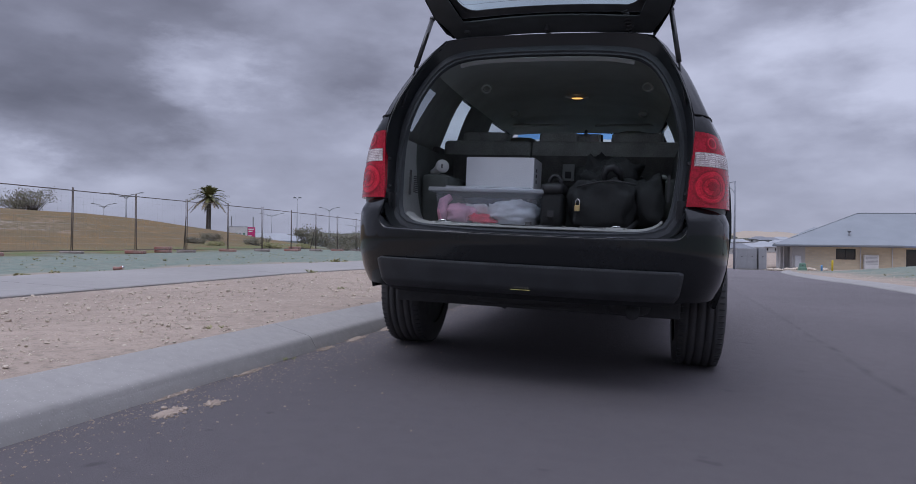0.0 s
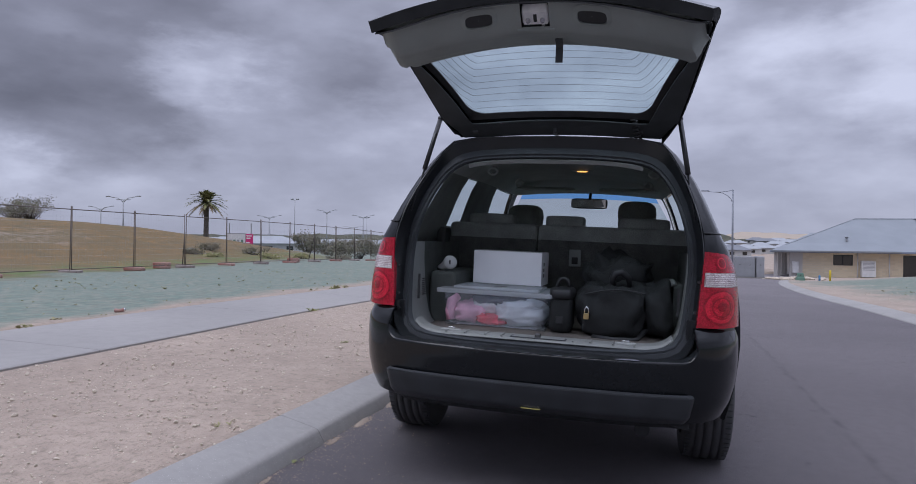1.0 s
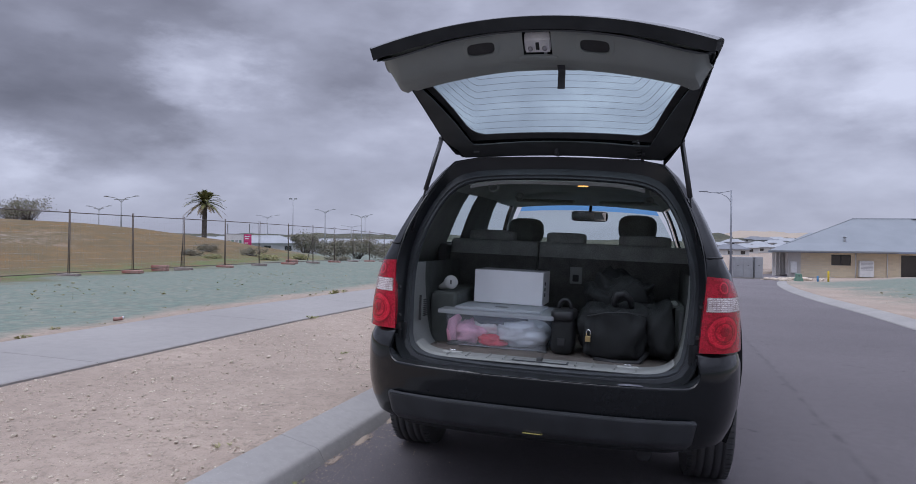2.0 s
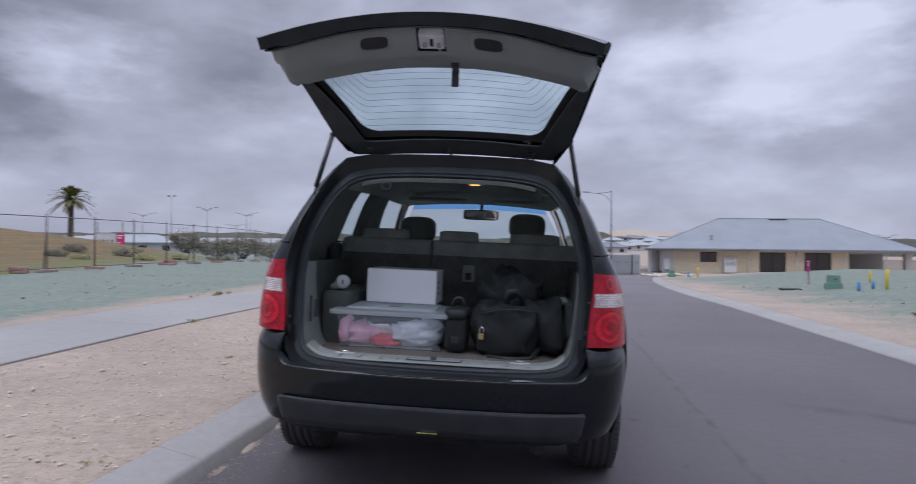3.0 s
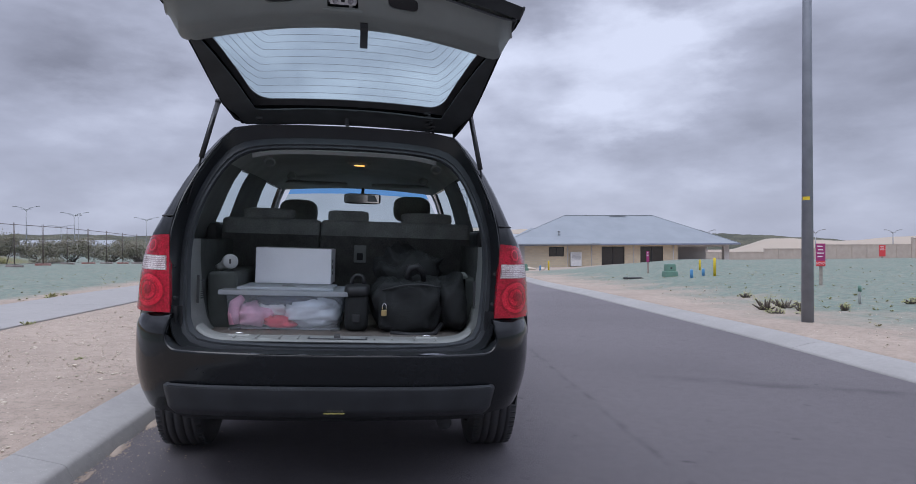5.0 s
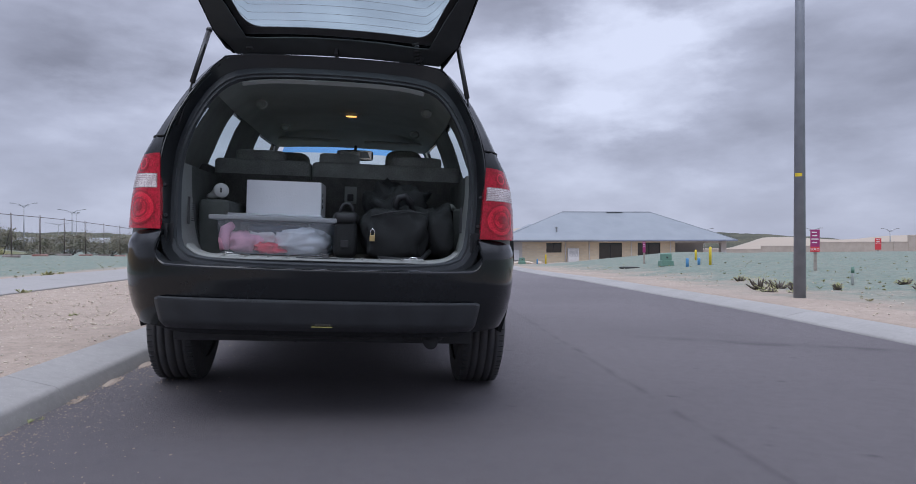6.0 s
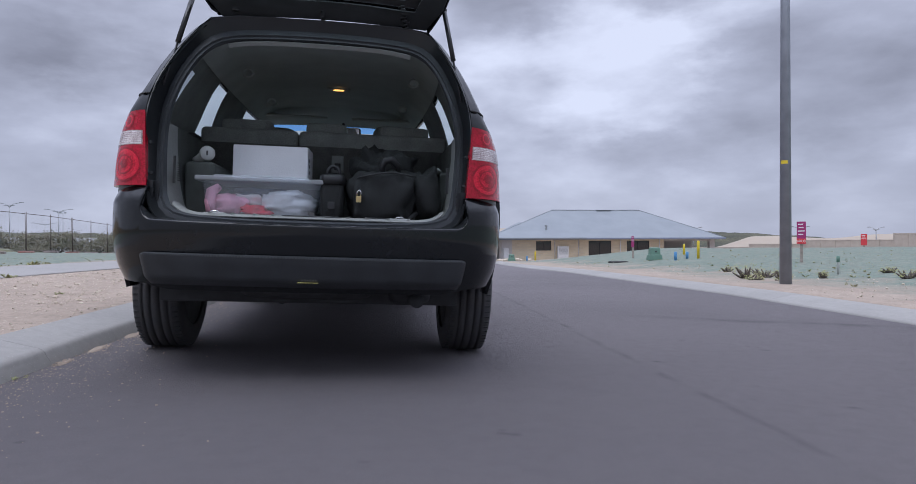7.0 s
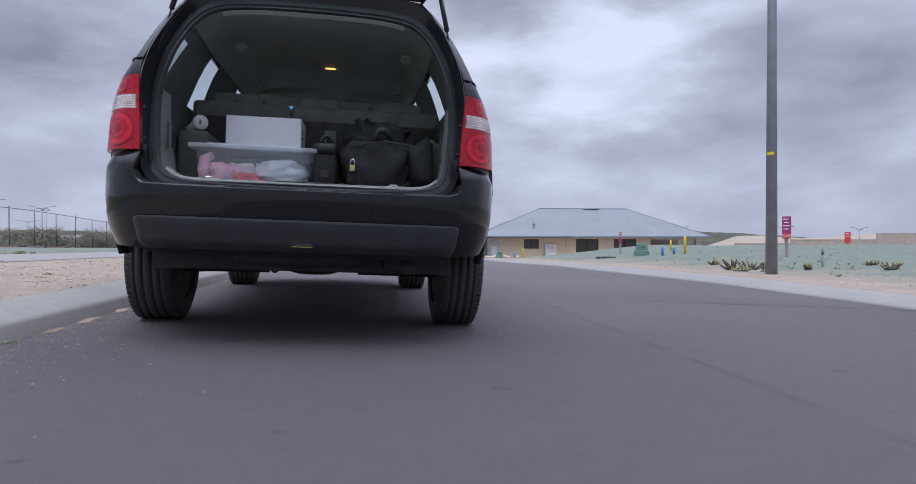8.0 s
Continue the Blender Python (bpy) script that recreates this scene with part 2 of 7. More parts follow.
M = {
    "paint": material("car_paint", (0.009, 0.0105, 0.012), 0.10, 0.0, vary=0.25, scale=3, fine=0.1, spec=0.36),
    "paint_dull": material("jamb_paint", (0.015, 0.017, 0.019), 0.34, vary=0.3, scale=6),
    "bumper_black": material("bumper_plastic", (0.029, 0.032, 0.036), 0.5, vary=0.3, scale=9, bump=0.25, bump_scale=350),
    "rubber": material("rubber", (0.040, 0.041, 0.043), 0.75, vary=0.3, scale=12, bump=0.2, bump_scale=200),
    "tyre": material("tyre_rubber", (0.050, 0.050, 0.053), 0.82, vary=0.35, scale=14, second=(0.060, 0.057, 0.055), bump=0.2, bump_scale=180, fine=0.2),
    "grey_trim": material("grey_plastic", (0.275, 0.284, 0.269), 0.62, vary=0.12, scale=7, bump=0.25, bump_scale=420),
    "gate_trim": material("gate_trim_plastic", (0.285, 0.312, 0.296), 0.6, vary=0.12, scale=6, bump=0.25, bump_scale=420),
    "seal_grey": material("seal_trim", (0.052, 0.057, 0.063), 0.65, vary=0.2, scale=9),
    "lining": material("roof_lining", (0.54, 0.575, 0.54), 0.92, vary=0.12, scale=5, bump=0.3, bump_scale=500),
    "dark_trim": material("dark_trim", (0.085, 0.086, 0.085), 0.7, vary=0.25, scale=8, bump=0.2, bump_scale=300),
    # trim plastic deep in the cargo space, with its shade put into the colour
    "cargo_lining": material("shaded_grey_plastic", (0.085, 0.094, 0.086), 0.9, vary=0.25, scale=9, bump=0.4, bump_scale=400),
    "pillar_grey": material("pillar_trim_plastic", (0.265, 0.285, 0.267), 0.75, vary=0.2, scale=7, bump=0.2, bump_scale=300),
    "seat": material("seat_fabric", (0.32, 0.345, 0.32), 0.95, vary=0.25, scale=10, bump=0.5, bump_scale=600, fine=0.2),
    "seat_back": material("seat_back_carpet", (0.125, 0.130, 0.120), 0.97, vary=0.3, scale=12, bump=0.6, bump_scale=700, fine=0.3),
    "carpet": material("cargo_carpet", (0.180, 0.155, 0.135), 0.97, vary=0.2, scale=12, bump=0.7, bump_scale=500, fine=0.25),
    "gate_frame": material("pressed_gate_frame", (0.050, 0.055, 0.058), 0.55, vary=0.25, scale=8),
    "steel": material("zinc_steel", (0.86, 0.86, 0.86), 0.40, 0.3, vary=0.15, scale=30),
    "chrome": material("chrome", (0.7, 0.7, 0.7), 0.12, 1.0),
    "brass": material("brass", (0.62, 0.47, 0.22), 0.3, 0.9, vary=0.15, scale=40),
    "strut_black": material("strut_black", (0.018, 0.018, 0.02), 0.35, vary=0.2, scale=20),
    "glass": glass_material("car_glass", (0.72, 0.80, 0.80)),
    "rear_glass": glass_material("rear_glass", (0.74, 0.86, 0.87)),
    "dark_glass": glass_material("tinted_glass", (0.42, 0.46, 0.47)),
    "band_glass": glass_material("blue_band_glass", (0.26, 0.56, 0.95)),
    "house_glass": material("window_glass", (0.012, 0.014, 0.016), 0.05, coat=0.6),
    "white_card": material("white_cardboard", (0.80, 0.80, 0.82), 0.7, vary=0.05, scale=6, bump=0.15, bump_scale=120),
    "card_side": material("cardboard_side", (0.42, 0.42, 0.44), 0.7, vary=0.08, scale=6),
    "bag": material("black_nylon", (0.0155, 0.0175, 0.0178), 0.7, vary=0.3, scale=14, bump=0.5, bump_scale=500),
    "bag_trim": material("bag_trim", (0.022, 0.0225, 0.024), 0.5, vary=0.2, scale=20),
    "pink": material("pink_fleece", (0.90, 0.46, 0.60), 0.95, vary=0.25, scale=18, bump=0.5, bump_scale=160),
    "red_cloth": material("red_cloth", (0.74, 0.015, 0.06), 0.85, vary=0.3, scale=16, bump=0.3, bump_scale=200),
    "white_cloth": material("white_cloth", (0.80, 0.80, 0.79), 0.85, vary=0.2, scale=14, bump=0.3, bump_scale=120),
    "navy": material("navy_cloth", (0.03, 0.045, 0.08), 0.85, vary=0.3, scale=14),
    "clip_white": material("white_plastic", (0.50, 0.51, 0.49), 0.45, vary=0.1, scale=20),
    "asphalt": None, "concrete": None,
    "roof_steel": material("pale_roof_steel", (0.215, 0.235, 0.255), 0.6, 0.0, vary=0.08, scale=0.6),
    "gutter": material("gutter_blue_grey", (0.20, 0.23, 0.30), 0.5, vary=0.1, scale=2),
    "render_wall": material("pale_render", (0.50, 0.48, 0.46), 0.85, vary=0.08, scale=1.5, bump=0.2, bump_scale=30),
    "frame_dark": material("dark_window_frame", (0.02, 0.02, 0.022), 0.5),
    "white_metal": material("white_metal", (0.66, 0.66, 0.66), 0.5, vary=0.1, scale=4),
    "pole_grey": material("dark_grey_pole", (0.265, 0.28, 0.315), 0.5, 0.3, vary=0.18, scale=5, bump=0.1, bump_scale=40),
    "galv": material("galvanised_steel", (0.33, 0.34, 0.35), 0.5, 0.6, vary=0.15, scale=4),
    "rust": material("rusty_fence_steel", (0.135, 0.105, 0.088), 0.8, 0.3, vary=0.4, scale=9, second=(0.15, 0.13, 0.12)),
    "foot_red": material("red_brown_block", (0.30, 0.12, 0.10), 0.9, vary=0.3, scale=6, second=(0.34, 0.22, 0.19), bump=0.3),
    "foot_grey": material("weathered_block", (0.33, 0.28, 0.26), 0.95, vary=0.3, scale=6, bump=0.3),
    "yellow": material("yellow_plastic", (0.70, 0.52, 0.03), 0.55, vary=0.12, scale=8),
    "blue": material("blue_plastic", (0.10, 0.28, 0.52), 0.55, vary=0.15, scale=8),
    "kiosk": material("green_enamel", (0.13, 0.235, 0.18), 0.55, vary=0.12, scale=5),
    "pit_dark": material("pit_cover", (0.05, 0.05, 0.05), 0.8, vary=0.3, scale=8),
    "magenta": material("magenta_sign", (0.33, 0.03, 0.15), 0.5, vary=0.08, scale=5),
    "sign_white": material("sign_print_white", (0.75, 0.75, 0.75), 0.5),
    "sign_red": material("sign_red", (0.62, 0.05, 0.06), 0.5),
    "timber": material("grey_timber", (0.34, 0.30, 0.26), 0.85, vary=0.3, scale=12),
    "wall_panel": material("limestone_wall", (0.43, 0.385, 0.335), 0.9, vary=0.12, scale=1.2, bump=0.3, bump_scale=12),
    "cabinet_grey": material("grey_cabinet", (0.30, 0.305, 0.32), 0.6, vary=0.1, scale=3),
    "dune": material("dune_sand", (0.37, 0.305, 0.24), 0.95, vary=0.25, scale=0.05, second=(0.34, 0.29, 0.23)),
    "scrub": material("coastal_scrub", (0.038, 0.042, 0.026), 0.95, vary=0.4, scale=0.1, second=(0.085, 0.08, 0.05), fine=0.4),
    "leaf": material("shrub_leaf", (0.165, 0.165, 0.115), 0.9, vary=0.5, scale=1.2, second=(0.22, 0.195, 0.145)),
    "weed": material("weed_leaf", (0.26, 0.285, 0.115), 0.8, vary=0.4, scale=5, second=(0.36, 0.32, 0.17)),
    "palm_leaf": material("palm_frond", (0.150, 0.165, 0.060), 0.65, vary=0.4, scale=2, second=(0.17, 0.15, 0.06)),
    "palm_dry": material("dry_frond", (0.20, 0.15, 0.08), 0.85, vary=0.3, scale=3),
    "palm_trunk": material("palm_trunk", (0.12, 0.10, 0.085), 0.95, vary=0.4, scale=5, bump=0.6, bump_scale=14),
    "far_white": material("far_white_wall", (0.45, 0.45, 0.45), 0.8, vary=0.08, scale=0.5),
    "far_roof": material("far_pale_roof", (0.31, 0.325, 0.345), 0.6, vary=0.1, scale=0.4),
    "far_roof_dark": material("far_dark_roof", (0.16, 0.17, 0.19), 0.6, vary=0.1, scale=0.4),
    "stone": material("verge_stone", (0.57, 0.49, 0.40), 0.95, vary=0.3, scale=20, second=(0.44, 0.375, 0.30), bump=0.3, bump_scale=80),
    "dome_glow": emitter("courtesy_lamp", (1.0, 0.48, 0.12), 1.5),
    "label_bar": material("label_print", (0.05, 0.048, 0.04), 0.6),
    "label_yellow": material("label_edge", (0.36, 0.32, 0.10), 0.5),
    "scuff": material("scuffed_primer", (0.30, 0.30, 0.34), 0.6, vary=0.4, scale=60),
    "fold": material("clear_bag", (0.78, 0.80, 0.82), 0.3, vary=0.2, scale=9, bump=0.6, bump_scale=25),
}


def lamp_material(name, colour, rough):
    m = material(name, colour, rough, coat=0.25, spec=0.25)
    b = m.node_tree.nodes["Principled BSDF"]
    b.inputs["Coat Roughness"].default_value = 0.03
    b.inputs["Emission Strength"].default_value = 0.0
    return m


def prism_material(name, dark, bright, cell, rough=0.14):
    """Moulded lens plastic: the sparkle of small prisms is painted as darker and brighter cells, under a clear gloss.
    """
    m = lamp_material(name, dark, rough)
    n, l = m.node_tree.nodes, m.node_tree.links
    b = n["Principled BSDF"]
    tc, cells, wide, mix, bump, add = (n.new("ShaderNode" + k) for k in ("TexCoord", "TexVoronoi", "TexNoise", "Mix", "Bump", "Math"))
    cells.inputs["Scale"].default_value, wide.inputs["Scale"].default_value = cell, 14
    for t in (cells, wide):
        l.new(tc.outputs["Object"], t.inputs["Vector"])
    add.operation = "MULTIPLY"
    l.new(cells.outputs["Color"], add.inputs[0])
    l.new(wide.outputs[0], add.inputs[1])
    spread = n.new("ShaderNodeMapRange")
    spread.inputs[1].default_value, spread.inputs[2].default_value = 0.08, 0.42
    l.new(add.outputs[0], spread.inputs[0])
    mix.data_type = "RGBA"
    mix.inputs[6].default_value, mix.inputs[7].default_value = (*dark, 1), (*bright, 1)
    l.new(spread.outputs[0], mix.inputs[0])
    l.new(mix.outputs[2], b.inputs["Base Color"])
    bump.inputs["Strength"].default_value, bump.inputs["Distance"].default_value = 0.35, 0.002
    l.new(cells.outputs["Distance"], bump.inputs["Height"])
    l.new(bump.outputs[0], b.inputs["Normal"])
    return m


M["lamp_red"] = prism_material("red_lens", (0.24, 0.002, 0.010), (0.46, 0.005, 0.026), 170)
M["lamp_red_deep"] = prism_material("deep_red_lens", (0.17, 0.0015, 0.008), (0.34, 0.004, 0.018), 220)
M["lamp_red_bright"] = prism_material("bright_red_lens", (0.46, 0.005, 0.024), (0.66, 0.014, 0.038), 220)
M["lamp_red_stop"] = prism_material("stop_lens", (0.28, 0.003, 0.012), (0.60, 0.008, 0.03), 120)
M["lamp_clear"] = prism_material("clear_lens", (0.22, 0.15, 0.15), (0.52, 0.44, 0.44), 200)
M["lamp_clear_dark"] = prism_material("lens_facet", (0.46, 0.38, 0.38), (0.86, 0.80, 0.80), 240)


def tub_plastic(name, milk):
    m = bpy.data.materials.new(name)
    m.use_nodes = True
    n, l = m.node_tree.nodes, m.node_tree.links
    b = n["Principled BSDF"]
    out = n["Material Output"]
    b.inputs["Base Color"].default_value = (0.92, 0.95, 0.98, 1)
    b.inputs["Roughness"].default_value = 0.3
    clear, mix = n.new("ShaderNodeBsdfTransparent"), n.new("ShaderNodeMixShader")
    clear.inputs[0].default_value = (0.9, 0.92, 0.95, 1)
    mix.inputs[0].default_value = milk
    l.new(clear.outputs[0], mix.inputs[1])
    l.new(b.outputs[0], mix.inputs[2])
    l.new(mix.outputs[0], out.inputs[0])
    return m


M["tub"] = tub_plastic("clear_tub_plastic", 0.18)
M["tub_lid"] = tub_plastic("clear_lid_plastic", 0.28)
M["matte_black"] = material("matte_black", (0.042, 0.044, 0.046), 0.85, vary=0.3, scale=9, spec=0.15)


def speckled(name, base, second, rough, scales, speck=None, bump=0.4, bump_scale=90, patch=0.35):
    """Mineral surface: large patches, mid mottling, and pale or dark specks of aggregate."""
    m = bpy.data.materials.new(name)
    m.use_nodes = True
    n, l = m.node_tree.nodes, m.node_tree.links
    b = n["Principled BSDF"]
    b.inputs["Roughness"].default_value = rough
    tc = n.new("ShaderNodeTexCoord")

    def noise_at(scale, lo, hi, detail=4):
        t, r = n.new("ShaderNodeTexNoise"), n.new("ShaderNodeMapRange")
        t.inputs["Scale"].default_value, t.inputs["Detail"].default_value = scale, detail
        r.inputs[1].default_value, r.inputs[2].default_value = lo, hi
        l.new(tc.outputs["Object"], t.inputs["Vector"])
        l.new(t.outputs[0], r.inputs[0])
        return r.outputs[0]

    def blend(factor, a, c, mode="MIX"):
        x = n.new("ShaderNodeMix")
        x.data_type, x.blend_type = "RGBA", mode
        for socket, v in ((x.inputs[0], factor), (x.inputs[6], a), (x.inputs[7], c)):
            if isinstance(v, (tuple, float)):
                socket.default_value = v if isinstance(v, float) else (*v, 1)
            else:
                l.new(v, socket)
        return x.outputs[2]

    col = blend(noise_at(scales[0], 0.35, 0.65), base, second)
    col = blend(noise_at(scales[1], 0.4, 0.7), col, blend(patch, col, tuple(c * 0.55 for c in base)))
    if speck:
        v, r = n.new("ShaderNodeTexVoronoi"), n.new("ShaderNodeMapRange")
        v.inputs["Scale"].default_value = scales[2]
        l.new(tc.outputs["Object"], v.inputs["Vector"])
        r.inputs[1].default_value, r.inputs[2].default_value = 0.34, 0.10
        l.new(v.outputs["Distance"], r.inputs[0])
        some = n.new("ShaderNodeMath")
        some.operation = "MULTIPLY"
        pick = n.new("ShaderNodeMapRange")
        pick.inputs[1].default_value, pick.inputs[2].default_value = 0.55, 0.85
        l.new(v.outputs["Color"], pick.inputs[0])
        l.new(r.outputs[0], some.inputs[0])
        l.new(pick.outputs[0], some.inputs[1])
        col = blend(some.outputs[0], col, speck)
    l.new(col, b.inputs["Base Color"])
    t, bp = n.new("ShaderNodeTexNoise"), n.new("ShaderNodeBump")
    t.inputs["Scale"].default_value, t.inputs["Detail"].default_value = bump_scale, 5
    l.new(tc.outputs["Object"], t.inputs["Vector"])
    bp.inputs["Strength"].default_value, bp.inputs["Distance"].default_value = bump, 0.012
    l.new(t.outputs[0], bp.inputs["Height"])
    l.new(bp.outputs[0], b.inputs["Normal"])
    return m, n, l, b, tc, blend, noise_at, col




def asphalt():
    """Worn asphalt, with an old damp-dark tyre mark across the far lane."""
    m, n, l, b, tc, blend, noise_at, col = speckled("asphalt", (0.188, 0.172, 0.178), (0.163, 0.149, 0.155), 0.88, (0.35, 14, 230), (0.29, 0.28, 0.285), 1.0, 320, 0.2)
    b.inputs["Specular IOR Level"].default_value = 0.22
    along, mark, edge, both = (n.new("ShaderNode" + k) for k in ("VectorMath", "MapRange", "MapRange", "Math"))
    along.operation = "DOT_PRODUCT"
    along.inputs[1].default_value = (0.438, 0.899, 0)
    l.new(tc.outputs["Object"], along.inputs[0])
    off = n.new("ShaderNodeMath")
    off.operation = "SUBTRACT"
    off.inputs[1].default_value = 2.81
    l.new(along.outputs["Value"], off.inputs[0])
    size = n.new("ShaderNodeMath")
    size.operation = "ABSOLUTE"
    l.new(off.outputs[0], size.inputs[0])
    mark.inputs[1].default_value, mark.inputs[2].default_value = 0.16, 0.04
    l.new(size.outputs[0], mark.inputs[0])
    sep = n.new("ShaderNodeSeparateXYZ")
    l.new(tc.outputs["Object"], sep.inputs[0])
    edge.inputs[1].default_value, edge.inputs[2].default_value = 2.4, 3.2
    l.new(sep.outputs[0], edge.inputs[0])
    both.operation = "MULTIPLY"
    l.new(mark.outputs[0], both.inputs[0])
    l.new(edge.outputs[0], both.inputs[1])
    worn = n.new("ShaderNodeMath")
    worn.operation = "MULTIPLY"
    l.new(both.outputs[0], worn.inputs[0])
    l.new(noise_at(2.5, 0.3, 0.7), worn.inputs[1])
    col = blend(worn.outputs[0], col, (0.098, 0.091, 0.096))
    # the joint between two passes of the paver, down the middle of the road
    lane, joint, near_side = n.new("ShaderNodeVectorMath"), n.new("ShaderNodeMath"), n.new("ShaderNodeMapRange")
    lane.operation, joint.operation = "DOT_PRODUCT", "SUBTRACT"
    lane.inputs[1].default_value, joint.inputs[1].default_value = (1, -KERB_TURN, 0), 1.76
    l.new(tc.outputs["Object"], lane.inputs[0])
    l.new(lane.outputs["Value"], joint.inputs[0])
    wander = n.new("ShaderNodeMath")
    wander.operation = "MULTIPLY_ADD"
    wander.inputs[1].default_value = 0.05
    l.new(noise_at(3.0, 0.2, 0.8), wander.inputs[0])
    l.new(joint.outputs[0], wander.inputs[2])
    breadth, line = n.new("ShaderNodeMath"), n.new("ShaderNodeMapRange")
    breadth.operation = "ABSOLUTE"
    l.new(wander.outputs[0], breadth.inputs[0])
    line.inputs[1].default_value, line.inputs[2].default_value = 0.040, 0.006
    l.new(breadth.outputs[0], line.inputs[0])
    worn_line = n.new("ShaderNodeMath")
    worn_line.operation = "MULTIPLY"
    l.new(line.outputs[0], worn_line.inputs[0])
    l.new(noise_at(5.0, 0.35, 0.75), worn_line.inputs[1])
    col = blend(worn_line.outputs[0], col, (0.110, 0.102, 0.106))
    near_side.inputs[1].default_value, near_side.inputs[2].default_value = 0.03, -0.03
    near_side.inputs[4].default_value = 0.30
    l.new(wander.outputs[0], near_side.inputs[0])
    col = blend(near_side.outputs[0], col, (0.152, 0.141, 0.147))
    # dark drips and a paler wheel track
    col = blend(noise_at(6.0, 0.70, 0.78, 2), col, (0.105, 0.098, 0.102))
    l.new(col, b.inputs["Base Color"])
    return m


M["asphalt"] = asphalt()
M["concrete"] = speckled("kerb_concrete", (0.312, 0.300, 0.284), (0.268, 0.258, 0.244), 0.9, (1.2, 22, 120), (0.44, 0.42, 0.40), 0.16, 120, 0.22)[0]
M["path_concrete"] = speckled("path_concrete", (0.305, 0.290, 0.275), (0.265, 0.253, 0.240), 0.9, (0.5, 10, 120), None, 0.25, 120, 0.18)[0]
M["sand"] = speckled("verge_sand", (0.40, 0.325, 0.262), (0.335, 0.27, 0.218), 0.97, (0.6, 9, 70), (0.28, 0.23, 0.19), 1.0, 45, 0.35)[0]


def ground_material():
    """Sand, sprayed green mulch and dry grass, told apart by where they lie, with ragged edges."""
    m, n, l, b, tc, blend, noise_at, sand = speckled("open_ground", (0.388, 0.312, 0.250), (0.325, 0.260, 0.208), 0.97, (0.7, 9, 75), (0.25, 0.208, 0.165), 1.0, 45, 0.4)
    sep = n.new("ShaderNodeSeparateXYZ")
    l.new(tc.outputs["Object"], sep.inputs[0])

    def math(op, a, c):
        x = n.new("ShaderNodeMath")
        x.operation = op
        for i, v in enumerate((a, c)):
            if isinstance(v, (int, float)):
                x.inputs[i].default_value = v
            else:
                l.new(v, x.inputs[i])
        return x.outputs[0]

    def step(v, lo, hi):
        r = n.new("ShaderNodeMapRange")
        r.inputs[1].default_value, r.inputs[2].default_value = lo, hi
        l.new(v, r.inputs[0])
        return r.outputs[0]

    x, y = sep.outputs[0], sep.outputs[1]
    ragged = math("MULTIPLY", math("SUBTRACT", noise_at(0.9, 0.0, 1.0, 8), 0.5), 5.0)
    # mulch to the left of the footpath, and on the lots across the road
    left = step(math("ADD", x, math("MULTIPLY", ragged, 0.25)), -5.45, -6.0)
    past_kerb = math("ADD", math("SUBTRACT", x, math("MULTIPLY", y, 0.03)), ragged)
    right = step(past_kerb, 6.0, 8.2)
    front = step(math("ADD", y, math("MULTIPLY", ragged, 2.0)), 36.0, 31.0)
    right = math("MULTIPLY", right, front)
    mulch = math("MAXIMUM", left, right)
    thin = step(noise_at(5.5, 0.0, 1.0, 9), 0.36, 0.58)
    cover = math("MULTIPLY", mulch, math("ADD", 0.60, math("MULTIPLY", thin, 0.30)))
    green = blend(noise_at(9.0, 0.35, 0.65, 8), (0.138, 0.208, 0.172), (0.100, 0.152, 0.124))
    col = blend(cover, sand, green)
    # dry grass on the mound behind the fence
    far = math("SUBTRACT", math("MULTIPLY", x, -1.0), math("MULTIPLY", y, 0.14))
    grassy = step(math("ADD", far, math("MULTIPLY", ragged, 0.6)), 11.8, 13.2)
    grassy = math("MULTIPLY", grassy, step(math("ADD", math("ADD", math("MULTIPLY", x, -0.66), math("MULTIPLY", y, -0.75)), math("MULTIPLY", ragged, 1.0)), -16.5, -12.5))
    tan = blend(noise_at(0.35, 0.35, 0.65, 6), (0.225, 0.122, 0.034), (0.160, 0.092, 0.028))
    tan = blend(noise_at(0.16, 0.58, 0.72, 5), tan, (0.29, 0.24, 0.19))
    tan = blend(noise_at(1.1, 0.42, 0.66, 8), tan, (0.095, 0.072, 0.028))
    tan = blend(noise_at(4.0, 0.42, 0.62, 9), tan, (0.115, 0.085, 0.035))
    tan = blend(noise_at(14.0, 0.5, 0.75, 5), tan, (0.15, 0.12, 0.06))
    col = blend(grassy, col, tan)
    # fresh green along the foot of the mound
    foot = math("MULTIPLY", grassy, math("SUBTRACT", 1.0, step(math("ADD", far, math("MULTIPLY", ragged, 0.9)), 13.6, 17.0)))
    col = blend(math("MULTIPLY", foot, noise_at(1.3, 0.40, 0.60, 6)), col, (0.10, 0.14, 0.04))
    # dark clods, and the shade of small dents painted into the colour
    col = blend(math("MULTIPLY", noise_at(22.0, 0.54, 0.68, 8), 0.50), col, (0.165, 0.142, 0.108))
    col = blend(math("MULTIPLY", noise_at(75.0, 0.58, 0.68, 4), 0.50), col, (0.150, 0.124, 0.096))
    l.new(col, b.inputs["Base Color"])
    return m


M["ground"] = ground_material()

# ---- mesh helpers ----


